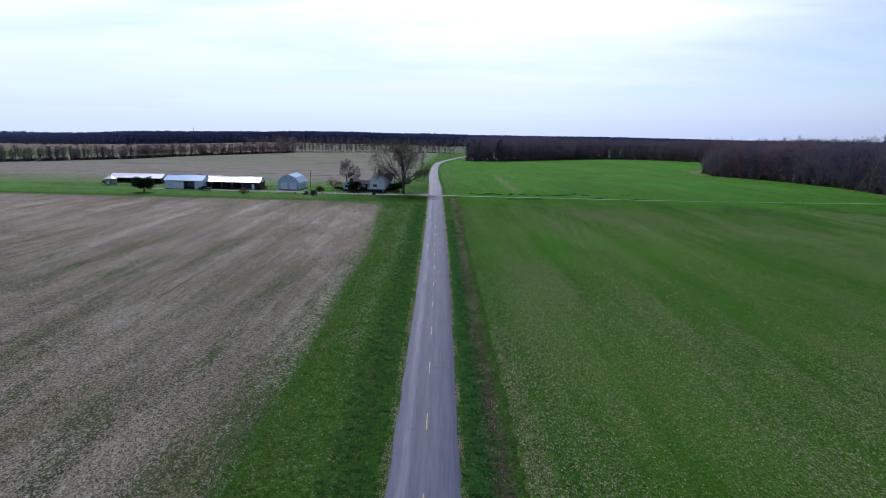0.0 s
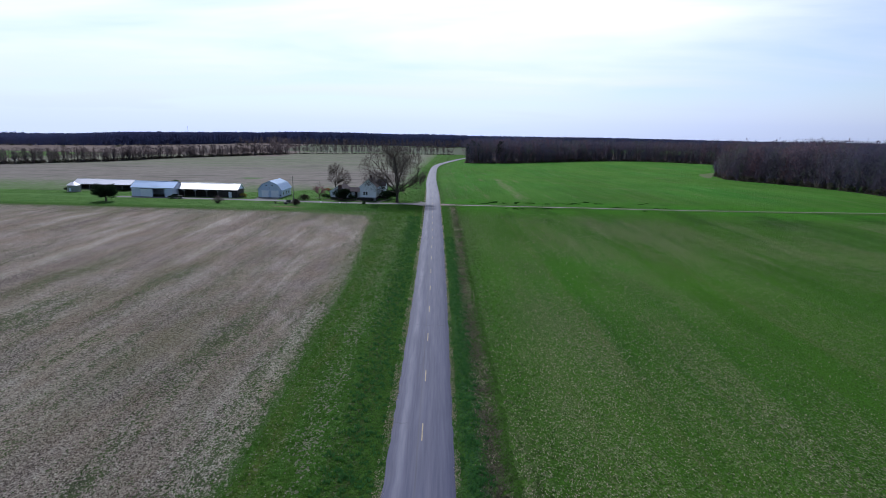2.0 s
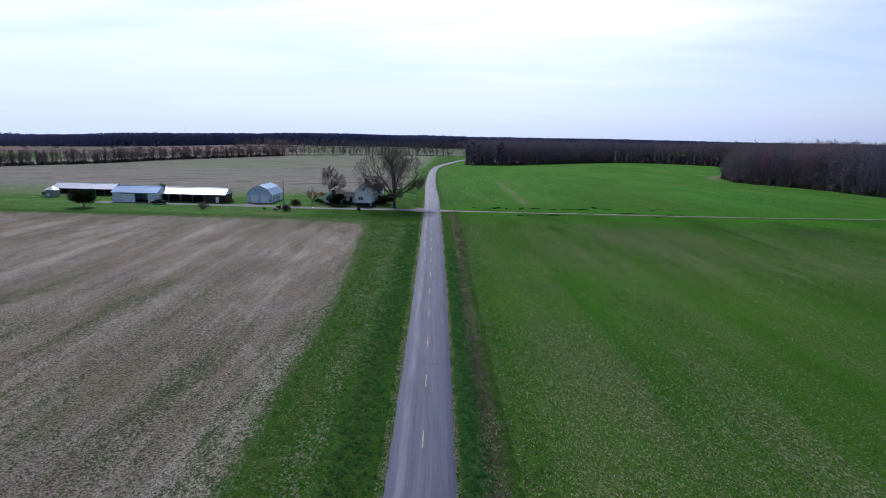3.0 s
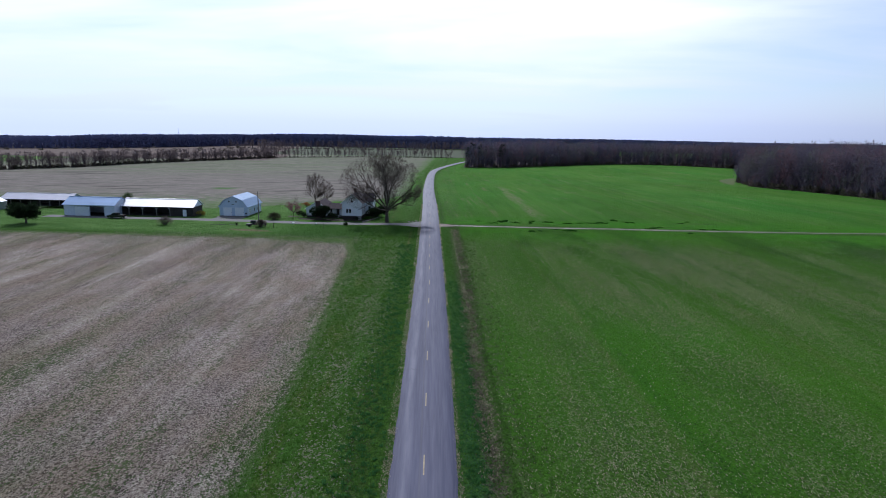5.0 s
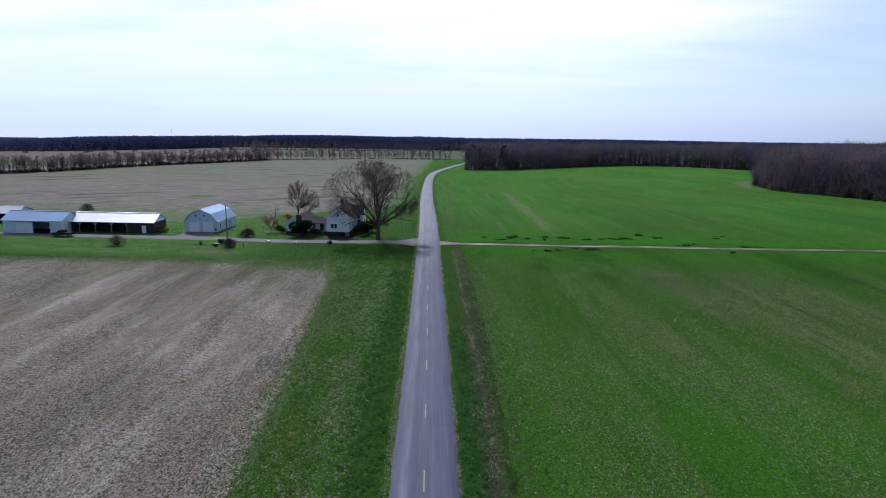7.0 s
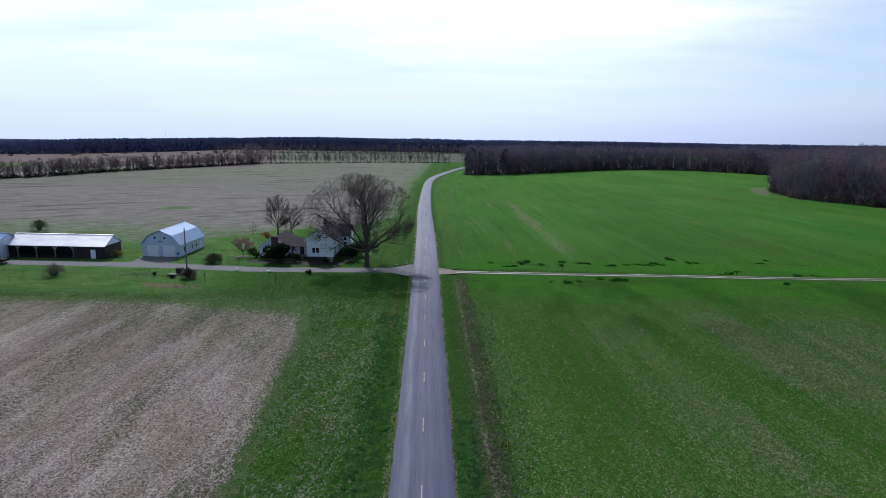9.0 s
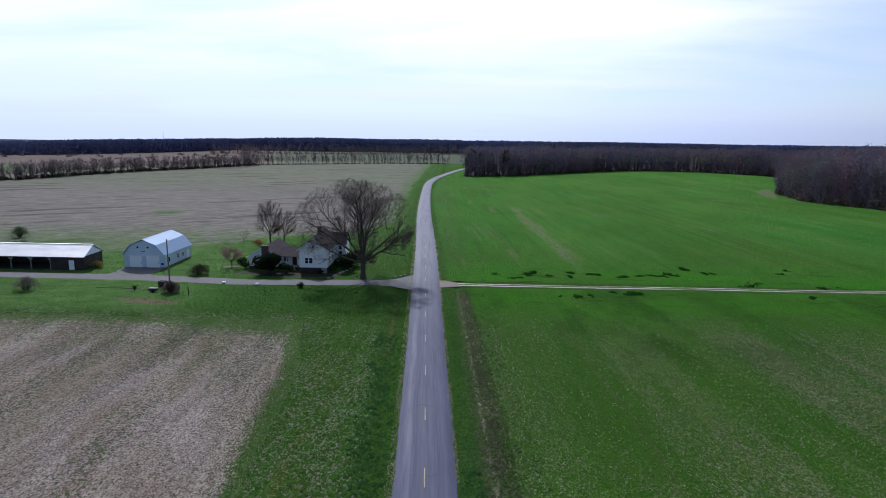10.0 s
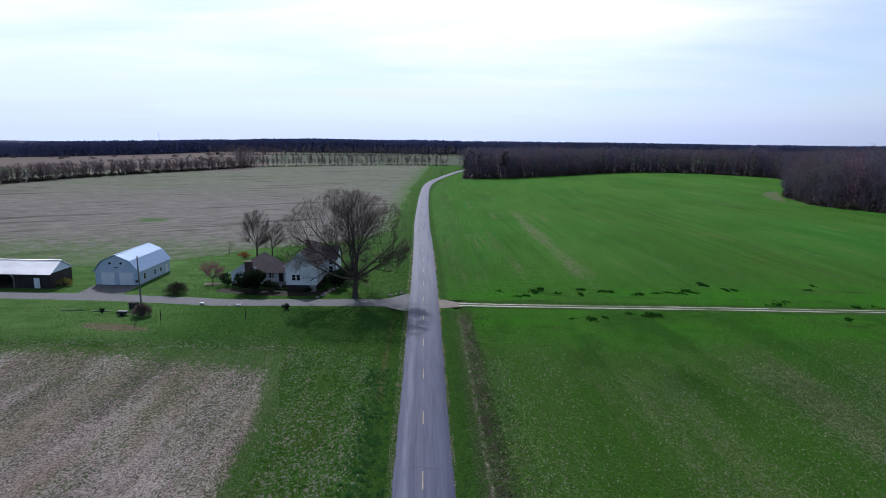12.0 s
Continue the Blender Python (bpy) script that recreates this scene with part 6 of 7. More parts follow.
    for s in (-1, 1):
        roof_panel(ob, (-12.2 + s * 3.9, 2.0, 2.14), (-12.2 + s * 3.9, 14.4, 2.14), (-12.2, 14.4, 4.5), (-12.2, 2.0, 4.5), M_SHINGLE, name="roof", thick=0.12)
        roof_panel(ob, (-12.2 + s * 3.95, 1.95, 2.10), (-12.2 + s * 3.95, 1.998, 2.10), (-12.2, 1.998, 4.5), (-12.2, 1.95, 4.5), M_DOOR, name="barge_board", thick=0.18)
    window(ob, -10.0, 2.4, 0.9, 0.8, 1.1)
    window(ob, -14.4, 2.4, 0.9, 0.8, 1.1)
    stack = part("chimney", boxed(-12.4, -10.9, 1.5, 2.36, -0.8, 4.9, bevel=0.03), M_BRICK, ob, "broad dark brick chimney on the low wing")
    part("chimney_cap", boxed(-12.5, -10.8, 1.42, 2.44, 4.9, 5.02), M_BRICK, stack)
    part("link_wall", boxed(-8.68, -3.32, 4.2, 9.5, 0.0, 2.6), M_SIDING, ob)
    roof_panel(ob, (-8.9, 2.3, 2.35), (-3.32, 2.3, 2.35), (-3.32, 6.6, 3.7), (-8.9, 6.6, 3.7), M_SHINGLE, name="porch_roof", thick=0.12)
    roof_panel(ob, (-8.9, 10.0, 2.5), (-3.32, 10.0, 2.5), (-3.32, 6.6, 3.7), (-8.9, 6.6, 3.7), M_SHINGLE, name="porch_roof", thick=0.12)
    for x in (-8.4, -7.0, -3.6):
        part("porch_post", boxed(x - 0.07, x + 0.07, 2.45, 2.6, 0.1, 2.34), M_DOOR, ob)
    part("porch_floor", boxed(-8.68, -3.34, 2.42, 4.19, -0.1, 0.12), M_CONCRETE, ob)
    part("porch_door", boxed(-6.0, -5.0, 4.13, 4.197, 0.13, 2.15), M_DARKWOOD, ob)
    window(ob, -7.6, 4.2, 0.95, 0.9, 1.1)


build_barn()
build_pole_shed()
build_machine_shed()
build_long_shed()
build_bin()
build_house()


# ---- trees and shrubs of the yard ----
bare_tree("shade_tree", -25.5, 249.8, 21.4, 25.4, 0.5, 4.9, 3, "large spreading leafless tree beside the farmhouse", limbs=13, kids=(10, 7, 5, 6), top=3, twig_len=0.9, twig_w=0.012, shift=-1.8, wiggle=0.12, stout=1.3, forks=(0.42, 1.05))
bare_tree("yard_tree", -57.5, 286.0, 12.5, 9.5, 0.22, 3.6, 11, "slim leafless yard tree behind the house", limbs=14, kids=(8, 7, 8), top=2, twig_len=0.9, twig_w=0.014)
bare_tree("yard_tree", -54.6, 289.5, 9.5, 7.0, 0.16, 2.4, 12, "slim leafless yard tree behind the house", limbs=12, kids=(7, 6, 7), top=2, twig_len=0.8, twig_w=0.013)
M_LEAF_DARK = mat_twig("dark_evergreen_leaves", (0.014, 0.026, 0.012), (0.022, 0.036, 0.016), (0.010, 0.016, 0.010), 0.35)
M_LEAF_BROWN = mat_twig("brown_shrub_twigs", (0.06, 0.045, 0.04), (0.08, 0.06, 0.05), (0.045, 0.05, 0.03), 0.35)
M_LEAF_YELLOW = mat_twig("forsythia_bloom", (0.26, 0.21, 0.035), (0.34, 0.27, 0.06), (0.10, 0.10, 0.04), 0.35)
M_LEAF_ORANGE = mat_twig("orange_leaves", (0.22, 0.09, 0.03), (0.28, 0.12, 0.04), (0.14, 0.05, 0.03), 0.35)
M_BLOSSOM = mat_twig("pink_blossom", (0.22, 0.095, 0.125), (0.28, 0.13, 0.16), (0.12, 0.055, 0.07), 0.35)
M_LEAF_GREEN = mat_twig("young_green_leaves", (0.05, 0.085, 0.025), (0.07, 0.11, 0.035), (0.03, 0.06, 0.018), 0.35)
M_SHRUB_TWIG = mat_twig("shrub_twigs", (0.115, 0.088, 0.088), (0.15, 0.115, 0.112), (0.08, 0.066, 0.06), 0.3)
M_SHRUB_GREEN = mat_twig("budding_twigs", (0.055, 0.055, 0.034), (0.075, 0.07, 0.045), (0.035, 0.04, 0.022), 0.3)


def twig_shrub(x, y, r, h, seed, mat, label, n=1400):
    """A leafless bush: stems fanning from the ground, each with a spray of fine twigs."""
    rnd = random.Random(seed)
    wood, tw = Sticks(), Sticks()
    ob = empty("twiggy_shrub", x, y, land(y), 0, label, "shrub")
    for i in range(60):
        a, lean = rnd.uniform(0, 6.28), rnd.uniform(0.05, 1.25)
        tip = Vector((math.cos(a) * math.sin(lean) * r * 0.85, math.sin(a) * math.sin(lean) * r * 0.85, math.cos(lean * 0.86) * h * rnd.uniform(0.6, 0.9)))
        root = Vector((math.cos(a) * 0.25, math.sin(a) * 0.25, -0.08))
        wood.tube([root, root.lerp(tip, 0.5) + Vector((0, 0, 0.12 * h)), tip], [0.035, 0.022, 0.008], 4)
    # a dense rounded coat of short twigs
    for k in range(n):
        a, e, q = rnd.uniform(0, 6.28), rnd.uniform(0, 1) ** 0.8 * 1.5, rnd.uniform(0.35, 1.0) ** 0.5
        lump = 0.88 + 0.16 * math.sin(3 * a + seed) * math.cos(4 * e)
        p = Vector((math.cos(a) * math.cos(e) * r, math.sin(a) * math.cos(e) * r, 0.12 * h + math.sin(e) * h * 0.84)) * q * lump
        w = Vector((math.cos(a) * 0.6 + rnd.gauss(0, 0.7), math.sin(a) * 0.6 + rnd.gauss(0, 0.7), rnd.uniform(0.0, 1.1))).normalized()
        tw.sliver(p, p + w * rnd.uniform(0.18, 0.42), 0.026, rnd.random())
    new("stem", wood.mesh("stem", M_BARK)).parent = ob
    new("twigs", tw.mesh("twigs", mat)).parent = ob


twig_shrub(-62.3, 250.4, 2.7, 2.5, 9, M_SHRUB_GREEN, "brown-green budding bush beside the barn", 6500)
twig_shrub(-61.4, 235.4, 2.1, 2.4, 10, M_SHRUB_TWIG, "rounded leafless grey-pink bush by the utility pole", 6000)
twig_shrub(-90.2, 235.2, 2.9, 2.9, 11, M_SHRUB_TWIG, "leafless brown bush on the grass below the drive", 2600)
bare_tree("yard_tree", -35.5, 279.0, 9.5, 8.0, 0.2, 2.2, 13, "reddish twiggy leafless tree behind the farmhouse", limbs=10, kids=(7, 6, 5), top=2, twig_len=0.9, twig_w=0.026)
bare_tree("yard_tree", -66.5, 290.0, 4.2, 3.4, 0.08, 1.2, 14, "young leafless tree on the lawn edge", limbs=7, kids=(5, 4, 4), top=1, twig_len=0.6, twig_w=0.014)

shrub("evergreen_shrub", -47.4, 251.6, 3.5, 5.2, 1, M_LEAF_DARK, "large dark evergreen bush before the low wing", n=3600, leaf=0.22)
shrub("evergreen_shrub", -43.6, 253.4, 2.0, 2.8, 2, M_LEAF_DARK, "dark evergreen bush by the porch", n=900, leaf=0.16)
shrub("evergreen_shrub", -35.6, 253.4, 1.2, 1.1, 3, M_LEAF_DARK, "small dark bush under the house wall", n=300, leaf=0.12)
shrub("evergreen_shrub", -54.4, 257.4, 1.9, 1.8, 4, M_LEAF_DARK, "dark spreading bush at the corner of the house", n=600, leaf=0.16)
shrub("evergreen_shrub", -57.2, 262.6, 1.6, 1.5, 5, M_LEAF_DARK, "dark bush on the lawn beside the house", n=400, leaf=0.16)
shrub("evergreen_shrub", -31.4, 257.0, 2.6, 4.4, 6, M_LEAF_DARK, "dark evergreen bush beside the house", n=1900, leaf=0.18)
shrub("evergreen_shrub", -29.0, 261.8, 3.0, 4.8, 7, M_LEAF_DARK, "dark evergreen bush beside the house", n=2200, leaf=0.18)
shrub("evergreen_shrub", -37.2, 240.9, 0.95, 1.3, 8, M_LEAF_DARK, "small dark evergreen at the edge of the drive", n=320, leaf=0.13)
shrub("flowering_shrub", -88.2, 254.6, 1.7, 2.1, 12, M_LEAF_YELLOW, "yellow flowering bush at the end of the shed", n=700, leaf=0.11)
shrub("orange_shrub", -61.0, 285.8, 1.9, 1.7, 13, M_LEAF_ORANGE, "rust-orange bush on the back lawn", n=650, leaf=0.12)
twig_shrub(-133.4, 291.0, 3.0, 3.6, 14, M_LEAF_GREEN, "tall hazy bush with young green leaves behind the sheds", 5200)
shrub("deciduous_shrub", -118.0, 272.0, 2.4, 3.6, 15, M_LEAF_BROWN, "bush behind the machine shed", n=600, leaf=0.14)
shrub("evergreen_shrub", -165.0, 262.0, 1.8, 1.7, 16, M_LEAF_DARK, "dark bush beside the grain bin", n=400, leaf=0.16)


def blossom_tree():
    rnd = random.Random(17)
    ob = empty("blossom_tree", -58.1, 258.6, 0, 0, "small ornamental tree in pink bloom", "tree")
    wood, tw = Sticks(), Sticks()
    wood.tube([Vector((0, 0, -0.1)), Vector((0.05, 0, 0.7)), Vector((0, 0.05, 1.4))], [0.12, 0.1, 0.08], 7)
    for i in range(8):
        a = i * 2.4
        grow(wood, tw, rnd, Vector((0, 0, 1.0 + 0.05 * i)), Vector((math.cos(a) * 0.9, math.sin(a) * 0.9, 0.8)), 2.7, 0.06, 0, 1, 0.08, (5, 4), 0.5, 0.012)
    bloom = Sticks()
    for v in tw.v[2::3]:
        for k in range(7):
            bloom.leafy(Vector(v) + Vector((rnd.gauss(0, 0.22), rnd.gauss(0, 0.22), rnd.gauss(0, 0.2))), rnd.uniform(0.06, 0.13), rnd, rnd.random())
    for nm, s, m in (("trunk", wood, M_BARK), ("twigs", tw, M_TWIG), ("crown", bloom, M_BLOSSOM)):
        new(nm, s.mesh(nm, m)).parent = ob


blossom_tree()


def round_evergreen():
    """Broad dark evergreen with a short clear trunk and a flat-bottomed crown."""
    rnd = random.Random(18)
    ob = empty("evergreen_tree", -130.0, 232.0, 0, 0, "broad dark evergreen tree with a short trunk", "tree")
    wood, leaf = Sticks(), Sticks()
    wood.tube([Vector((0, 0, -0.15)), Vector((0.05, 0, 1.0)), Vector((-0.2, 0, 2.6)), Vector((-0.3, 0.1, 5.2))], [0.34, 0.25, 0.2, 0.06], 8)
    for i in range(26):
        a, z = i * 2.4, 1.6 + 3.6 * i / 26
        r = 3.8 * math.sqrt(max(0.05, 1 - ((z - 2.7) / 3.7) ** 2))
        tip = Vector((math.cos(a) * r - 0.3, math.sin(a) * r, z + 0.5))
        wood.tube([Vector((-0.1, 0, z * 0.9)), tip * 0.5 + Vector((0, 0, z * 0.45)), tip], [0.09, 0.06, 0.02], 4)
        for k in range(230):
            t = rnd.uniform(0.35, 1.05)
            c = Vector((-0.1, 0, z * 0.95)).lerp(tip, t)
            leaf.leafy(c + Vector((rnd.gauss(0, 0.42), rnd.gauss(0, 0.42), rnd.gauss(0.15, 0.32))), rnd.uniform(0.14, 0.3), rnd, rnd.random())
    new("trunk", wood.mesh("trunk", M_BARK)).parent = ob
    new("crown", leaf.mesh("crown", M_LEAF_DARK)).parent = ob


round_evergreen()


# ---- loose things about the yard ----
def utility_pole():
    ob = empty("utility_pole", -62.9, 238.3, 0, 0, "tall dark wooden utility pole beside the drive", "utility pole")
    part("pole", cyl(bmesh.new(), 0, 0, -0.3, 10.2, 0.17, 0.11, 10), M_POST, ob)
    part("cap", cyl(bmesh.new(), 0, 0, 10.202, 10.26, 0.13, 0.06, 10), M_WIREDARK, ob)


def marker_post(x, y, h):
    ob = empty("marker_post", x, y, 0, 0, "thin dark post in the grass by the drive", "post", "posts along the drive")
    part("stake", boxed(-0.06, 0.06, -0.06, 0.06, -0.2, h, bevel=0.01), M_DARKWOOD, ob)
    part("cap", boxed(-0.09, 0.09, -0.09, 0.09, h + 0.002, h + 0.06), M_DARKWOOD, ob)


def white_box(x, y):
    ob = empty("utility_box", x, y, 0, 8, "low white enamel box at the drive's edge", "utility box", "white boxes by the drive")
    part("case", boxed(-0.32, 0.32, -0.2, 0.2, 0.1, 0.36, bevel=0.04), M_WHITEBOX, ob)
    part("lid", boxed(-0.35, 0.35, -0.23, 0.23, 0.362, 0.42, bevel=0.02), M_WHITEBOX, ob)
    part("base", boxed(-0.28, 0.28, -0.16, 0.16, -0.08, 0.098), M_CONCRETE, ob)


def cart(x, y):
    ob = empty("cart", x, y, 0, 14, "small dark cart with a pale top", "cart")
    tub = part("tub", boxed(-0.85, 0.85, -0.5, 0.5, 0.35, 0.8, bevel=0.05), M_WIREDARK, ob)
    part("load", boxed(-0.75, 0.1, -0.3, 0.3, 0.802, 0.92, bevel=0.05), M_CONCRETE, tub)
    for s in (-1, 1):
        bm = bmesh.new()
        bmesh.ops.create_cone(bm, cap_ends=True, segments=14, radius1=0.33, radius2=0.33, depth=0.14, matrix=pose(0, s * 0.6, 0.33, 90))
        part("wheel", bm, M_RUBBER, ob)
    part("drawbar", boxed(0.86, 1.7, -0.04, 0.04, 0.4, 0.48), M_WIREDARK, ob)


def log_row():
    """Two old logs end to end in the grass."""
    for x, y, ln, turn in ((-75.3, 237.9, 4.6, 2), (-69.9, 237.5, 3.6, -3)):
        ob = empty("log", x, y, 0.0, turn, "dark weathered log lying in the grass", "log", "logs below the drive")
        bm = bmesh.new()
        bmesh.ops.create_cone(bm, cap_ends=True, segments=10, radius1=0.09, radius2=0.06, depth=ln, matrix=pose(0, 0, 0.06, 0, 90, 0))
        for v in bm.verts:
            v.co += Vector((0, 0.05, 0.04)) * noise.noise(v.co * 1.7)
        part("stem", bm, M_POST, ob)
        bm = bmesh.new()
        bmesh.ops.create_cone(bm, cap_ends=True, segments=7, radius1=0.05, radius2=0.03, depth=0.5, matrix=pose(ln * 0.2, 0.26, 0.12, 84, 0, 20))
        part("branch_stub", bm, M_DARKWOOD, ob)


def dark_bin(x, y):
    ob = empty("refuse_bin", x, y, 0, -6, "dark square bin beside the bush", "bin")
    part("body", boxed(-0.7, 0.7, -0.5, 0.5, -0.03, 1.05, bevel=0.04), M_WIREDARK, ob)
    part("lid", boxed(-0.75, 0.75, -0.55, 0.55, 1.052, 1.14, bevel=0.03), M_RUBBER, ob)


def pickup(x, y, turn):
    """Black pickup truck, nose towards +x."""
    ob = empty("pickup_truck", x, y, 0.05, turn, "black pickup truck parked before the sheds", "pickup truck")
    low = [(-2.65, 0.45), (2.5, 0.45), (2.7, 0.6), (2.66, 0.98), (1.3, 1.12), (-0.75, 1.12), (-2.62, 1.1), (-2.7, 0.7)]
    bm = prism(low, -0.92, 0.92)
    bmesh.ops.bevel(bm, geom=list(bm.edges), offset=0.05, segments=2, affect="EDGES")
    body = part("body", bm, M_BLACKPAINT, ob)
    bm = prism([(-0.85, 1.08), (1.45, 1.08), (0.75, 1.74), (-0.65, 1.76)], -0.8, 0.8)
    bmesh.ops.bevel(bm, geom=list(bm.edges), offset=0.06, segments=2, affect="EDGES")
    cab = part("cab", bm, M_BLACKPAINT, ob)
    for s in (-1, 1):
        part("side_window", prism([(-0.68, 1.18), (1.15, 1.18), (0.66, 1.62), (-0.55, 1.64)], s * 0.803, s * 0.815), M_GLASS, cab)
    for x0, z0, x1, z1, nm in ((1.40, 1.16, 0.84, 1.68, "windscreen"), (-0.84, 1.2, -0.68, 1.66, "rear_window")):
        bm = bmesh.new()
        dx = 0.03 if nm == "windscreen" else -0.03
        bm.faces.new([bm.verts.new(p) for p in ((x0 + dx, -0.68, z0), (x0 + dx, 0.68, z0), (x1 + dx, 0.62, z1), (x1 + dx, -0.62, z1))])
        bmesh.ops.solidify(bm, geom=list(bm.faces), thickness=0.012)
        part(nm, bm, M_GLASS, cab)
    part("bed_liner", boxed(-2.5, -0.95, -0.75, 0.75, 1.105, 1.135), M_RUBBER, body)
    for wx in (-1.75, 1.75):
        for s in (-1, 1):
            bm = bmesh.new()
            bmesh.ops.create_cone(bm, cap_ends=True, segments=20, radius1=0.39, radius2=0.39, depth=0.26, matrix=pose(wx, s * 0.84, 0.37, 90))
            bmesh.ops.bevel(bm, geom=[e for e in bm.edges if len(e.link_faces) == 2 and any(len(f.verts) > 4 for f in e.link_faces)], offset=0.05, segments=2, affect="EDGES")
            tyre = part("wheel", bm, M_RUBBER, ob)
            bm = bmesh.new()
            bmesh.ops.create_cone(bm, cap_ends=True, segments=16, radius1=0.22, radius2=0.19, depth=0.03, matrix=pose(wx, s * 0.985, 0.37, 90))
            part("rim", bm, M_CHROME, tyre)
    for s in (-1, 1):
        part("headlight", boxed(2.62, 2.71, s * 0.72 - 0.16, s * 0.72 + 0.16, 0.74, 0.9, bevel=0.02), M_LAMP, ob)
        part("tail_light", boxed(-2.72, -2.63, s * 0.84 - 0.06, s * 0.84 + 0.06, 0.72, 1.02, bevel=0.02), M_RED, ob)
    part("bumper", boxed(2.6, 2.78, -0.88, 0.88, 0.42, 0.6, bevel=0.03), M_CHROME, ob)
    part("bumper", boxed(-2.8, -2.62, -0.88, 0.88, 0.42, 0.6, bevel=0.03), M_CHROME, ob)


utility_pole()
for px, py, ph in ((-42.3, 234.4, 1.7), (-56.9, 233.4, 1.6)):
    marker_post(px, py, ph)
shrub("evergreen_shrub", -69.1, 236.4, 0.5, 1.3, 19, M_LEAF_DARK, "small dark bush in the grass below the drive", n=160, leaf=0.1)
white_box(-46.5, 242.4)
white_box(-53.8, 243.0)
cart(-64.9, 235.6)
log_row()
dark_bin(-65.2, 239.9)
pickup(-110.8, 245.3, 184)


def rock(x, y, s, seed):
    rnd = random.Random(seed)
    bm = bmesh.new()
    bmesh.ops.create_icosphere(bm, subdivisions=2, radius=1.0)
    for v in bm.verts:
        v.co *= 1 + 0.35 * noise.noise(v.co * 1.3 + Vector((seed, 0, 0)))
        v.co = Vector((v.co.x * s * 1.3, v.co.y * s, max(v.co.z * s * 0.75, -0.05)))
    ob = part("rock", bm, M_STONE)
    ob.matrix_basis = pose(x, y, 0.0, 0, 0, rnd.uniform(0, 360))
    tagged(ob, "pale rough fieldstone on the lawn", "rock", "stones edging the lawn")


rk = random.Random(5)
for i in range(9):
    rock(-33.0 + 0.5 * i + rk.uniform(-0.3, 0.3), 248.9 + 1.7 * i + rk.uniform(-0.4, 0.4), rk.uniform(0.22, 0.48), i)
for i in range(8):
    a = i * 0.785
    rock(-58.1 + 1.7 * math.cos(a), 258.4 + 1.3 * math.sin(a), rk.uniform(0.09, 0.16), 20 + i)
for i in range(3):
    rock(-18.6 + 1.1 * i, 252.0 + 0.9 * i, rk.uniform(0.22, 0.4), 40 + i)

# bed added under the house's cast shadow to make it blacker
ribbon("house_bed", [(-55.0, 253.6), (-51.0, 253.2), (-44.0, 252.6), (-38.0, 252.2), (-33.0, 253.0), (-30.8, 256.5)], lambda s: 2.0 + 3.2 * math.sin(math.pi * min(1, s * 1.05)) ** 0.6, M_SHADE_MULCH, "mulched bed along the house front, darkened for the house's shadow", lift=0.045, ragged=0.25, step=0.5)
ribbon("mulch_bed", [(-60.0, 258.3), (-58.1, 258.4), (-56.4, 258.6)], lambda s: 0.9 + 1.9 * math.sin(math.pi * s), M_SOIL, "brown mulch bed under the blossom tree", lift=0.04, ragged=0.2, step=0.4)
ribbon("wood_corner_patch", [(192, 484), (196, 498), (203, 516), (214, 540), (230, 564)], lambda s: 2 + 9 * math.sin(math.pi * s) ** 0.8, M_THATCH, "dry olive-brown grass at the woodland corner", lift=0.08, ragged=1.4, step=2)


def radio_mast():
    ob = empty("radio_mast", -733.0, 1577.0, land(1577), 0, "thin distant radio mast over the woods", "mast")
    part("mast", cyl(bmesh.new(), 0, 0, 0, 34, 0.5, 0.2, 6), M_WIREDARK, ob)
    part("beacon", cyl(bmesh.new(), 0, 0, 34, 35, 0.35, 0.35, 6), M_RED, ob)


radio_mast()


# ---- grass, stubble and young wheat, as loose growth on the ground ----
def value_noise(x, y, cell, seed):
    """Smooth random numbers between 0 and 1 over the plan."""
    rs = np.random.RandomState(seed)
    grid = rs.rand(257, 257)
    u, v = x / cell, y / cell
    i, j = np.floor(u).astype(int), np.floor(v).astype(int)
    fu, fv = u - i, v - j
    fu, fv = fu * fu * (3 - 2 * fu), fv * fv * (3 - 2 * fv)
    i, j, i1, j1 = i % 257, j % 257, (i + 1) % 257, (j + 1) % 257
    return (grid[i, j] * (1 - fu) + grid[i1, j] * fu) * (1 - fv) + (grid[i, j1] * (1 - fu) + grid[i1, j1] * fu) * fv


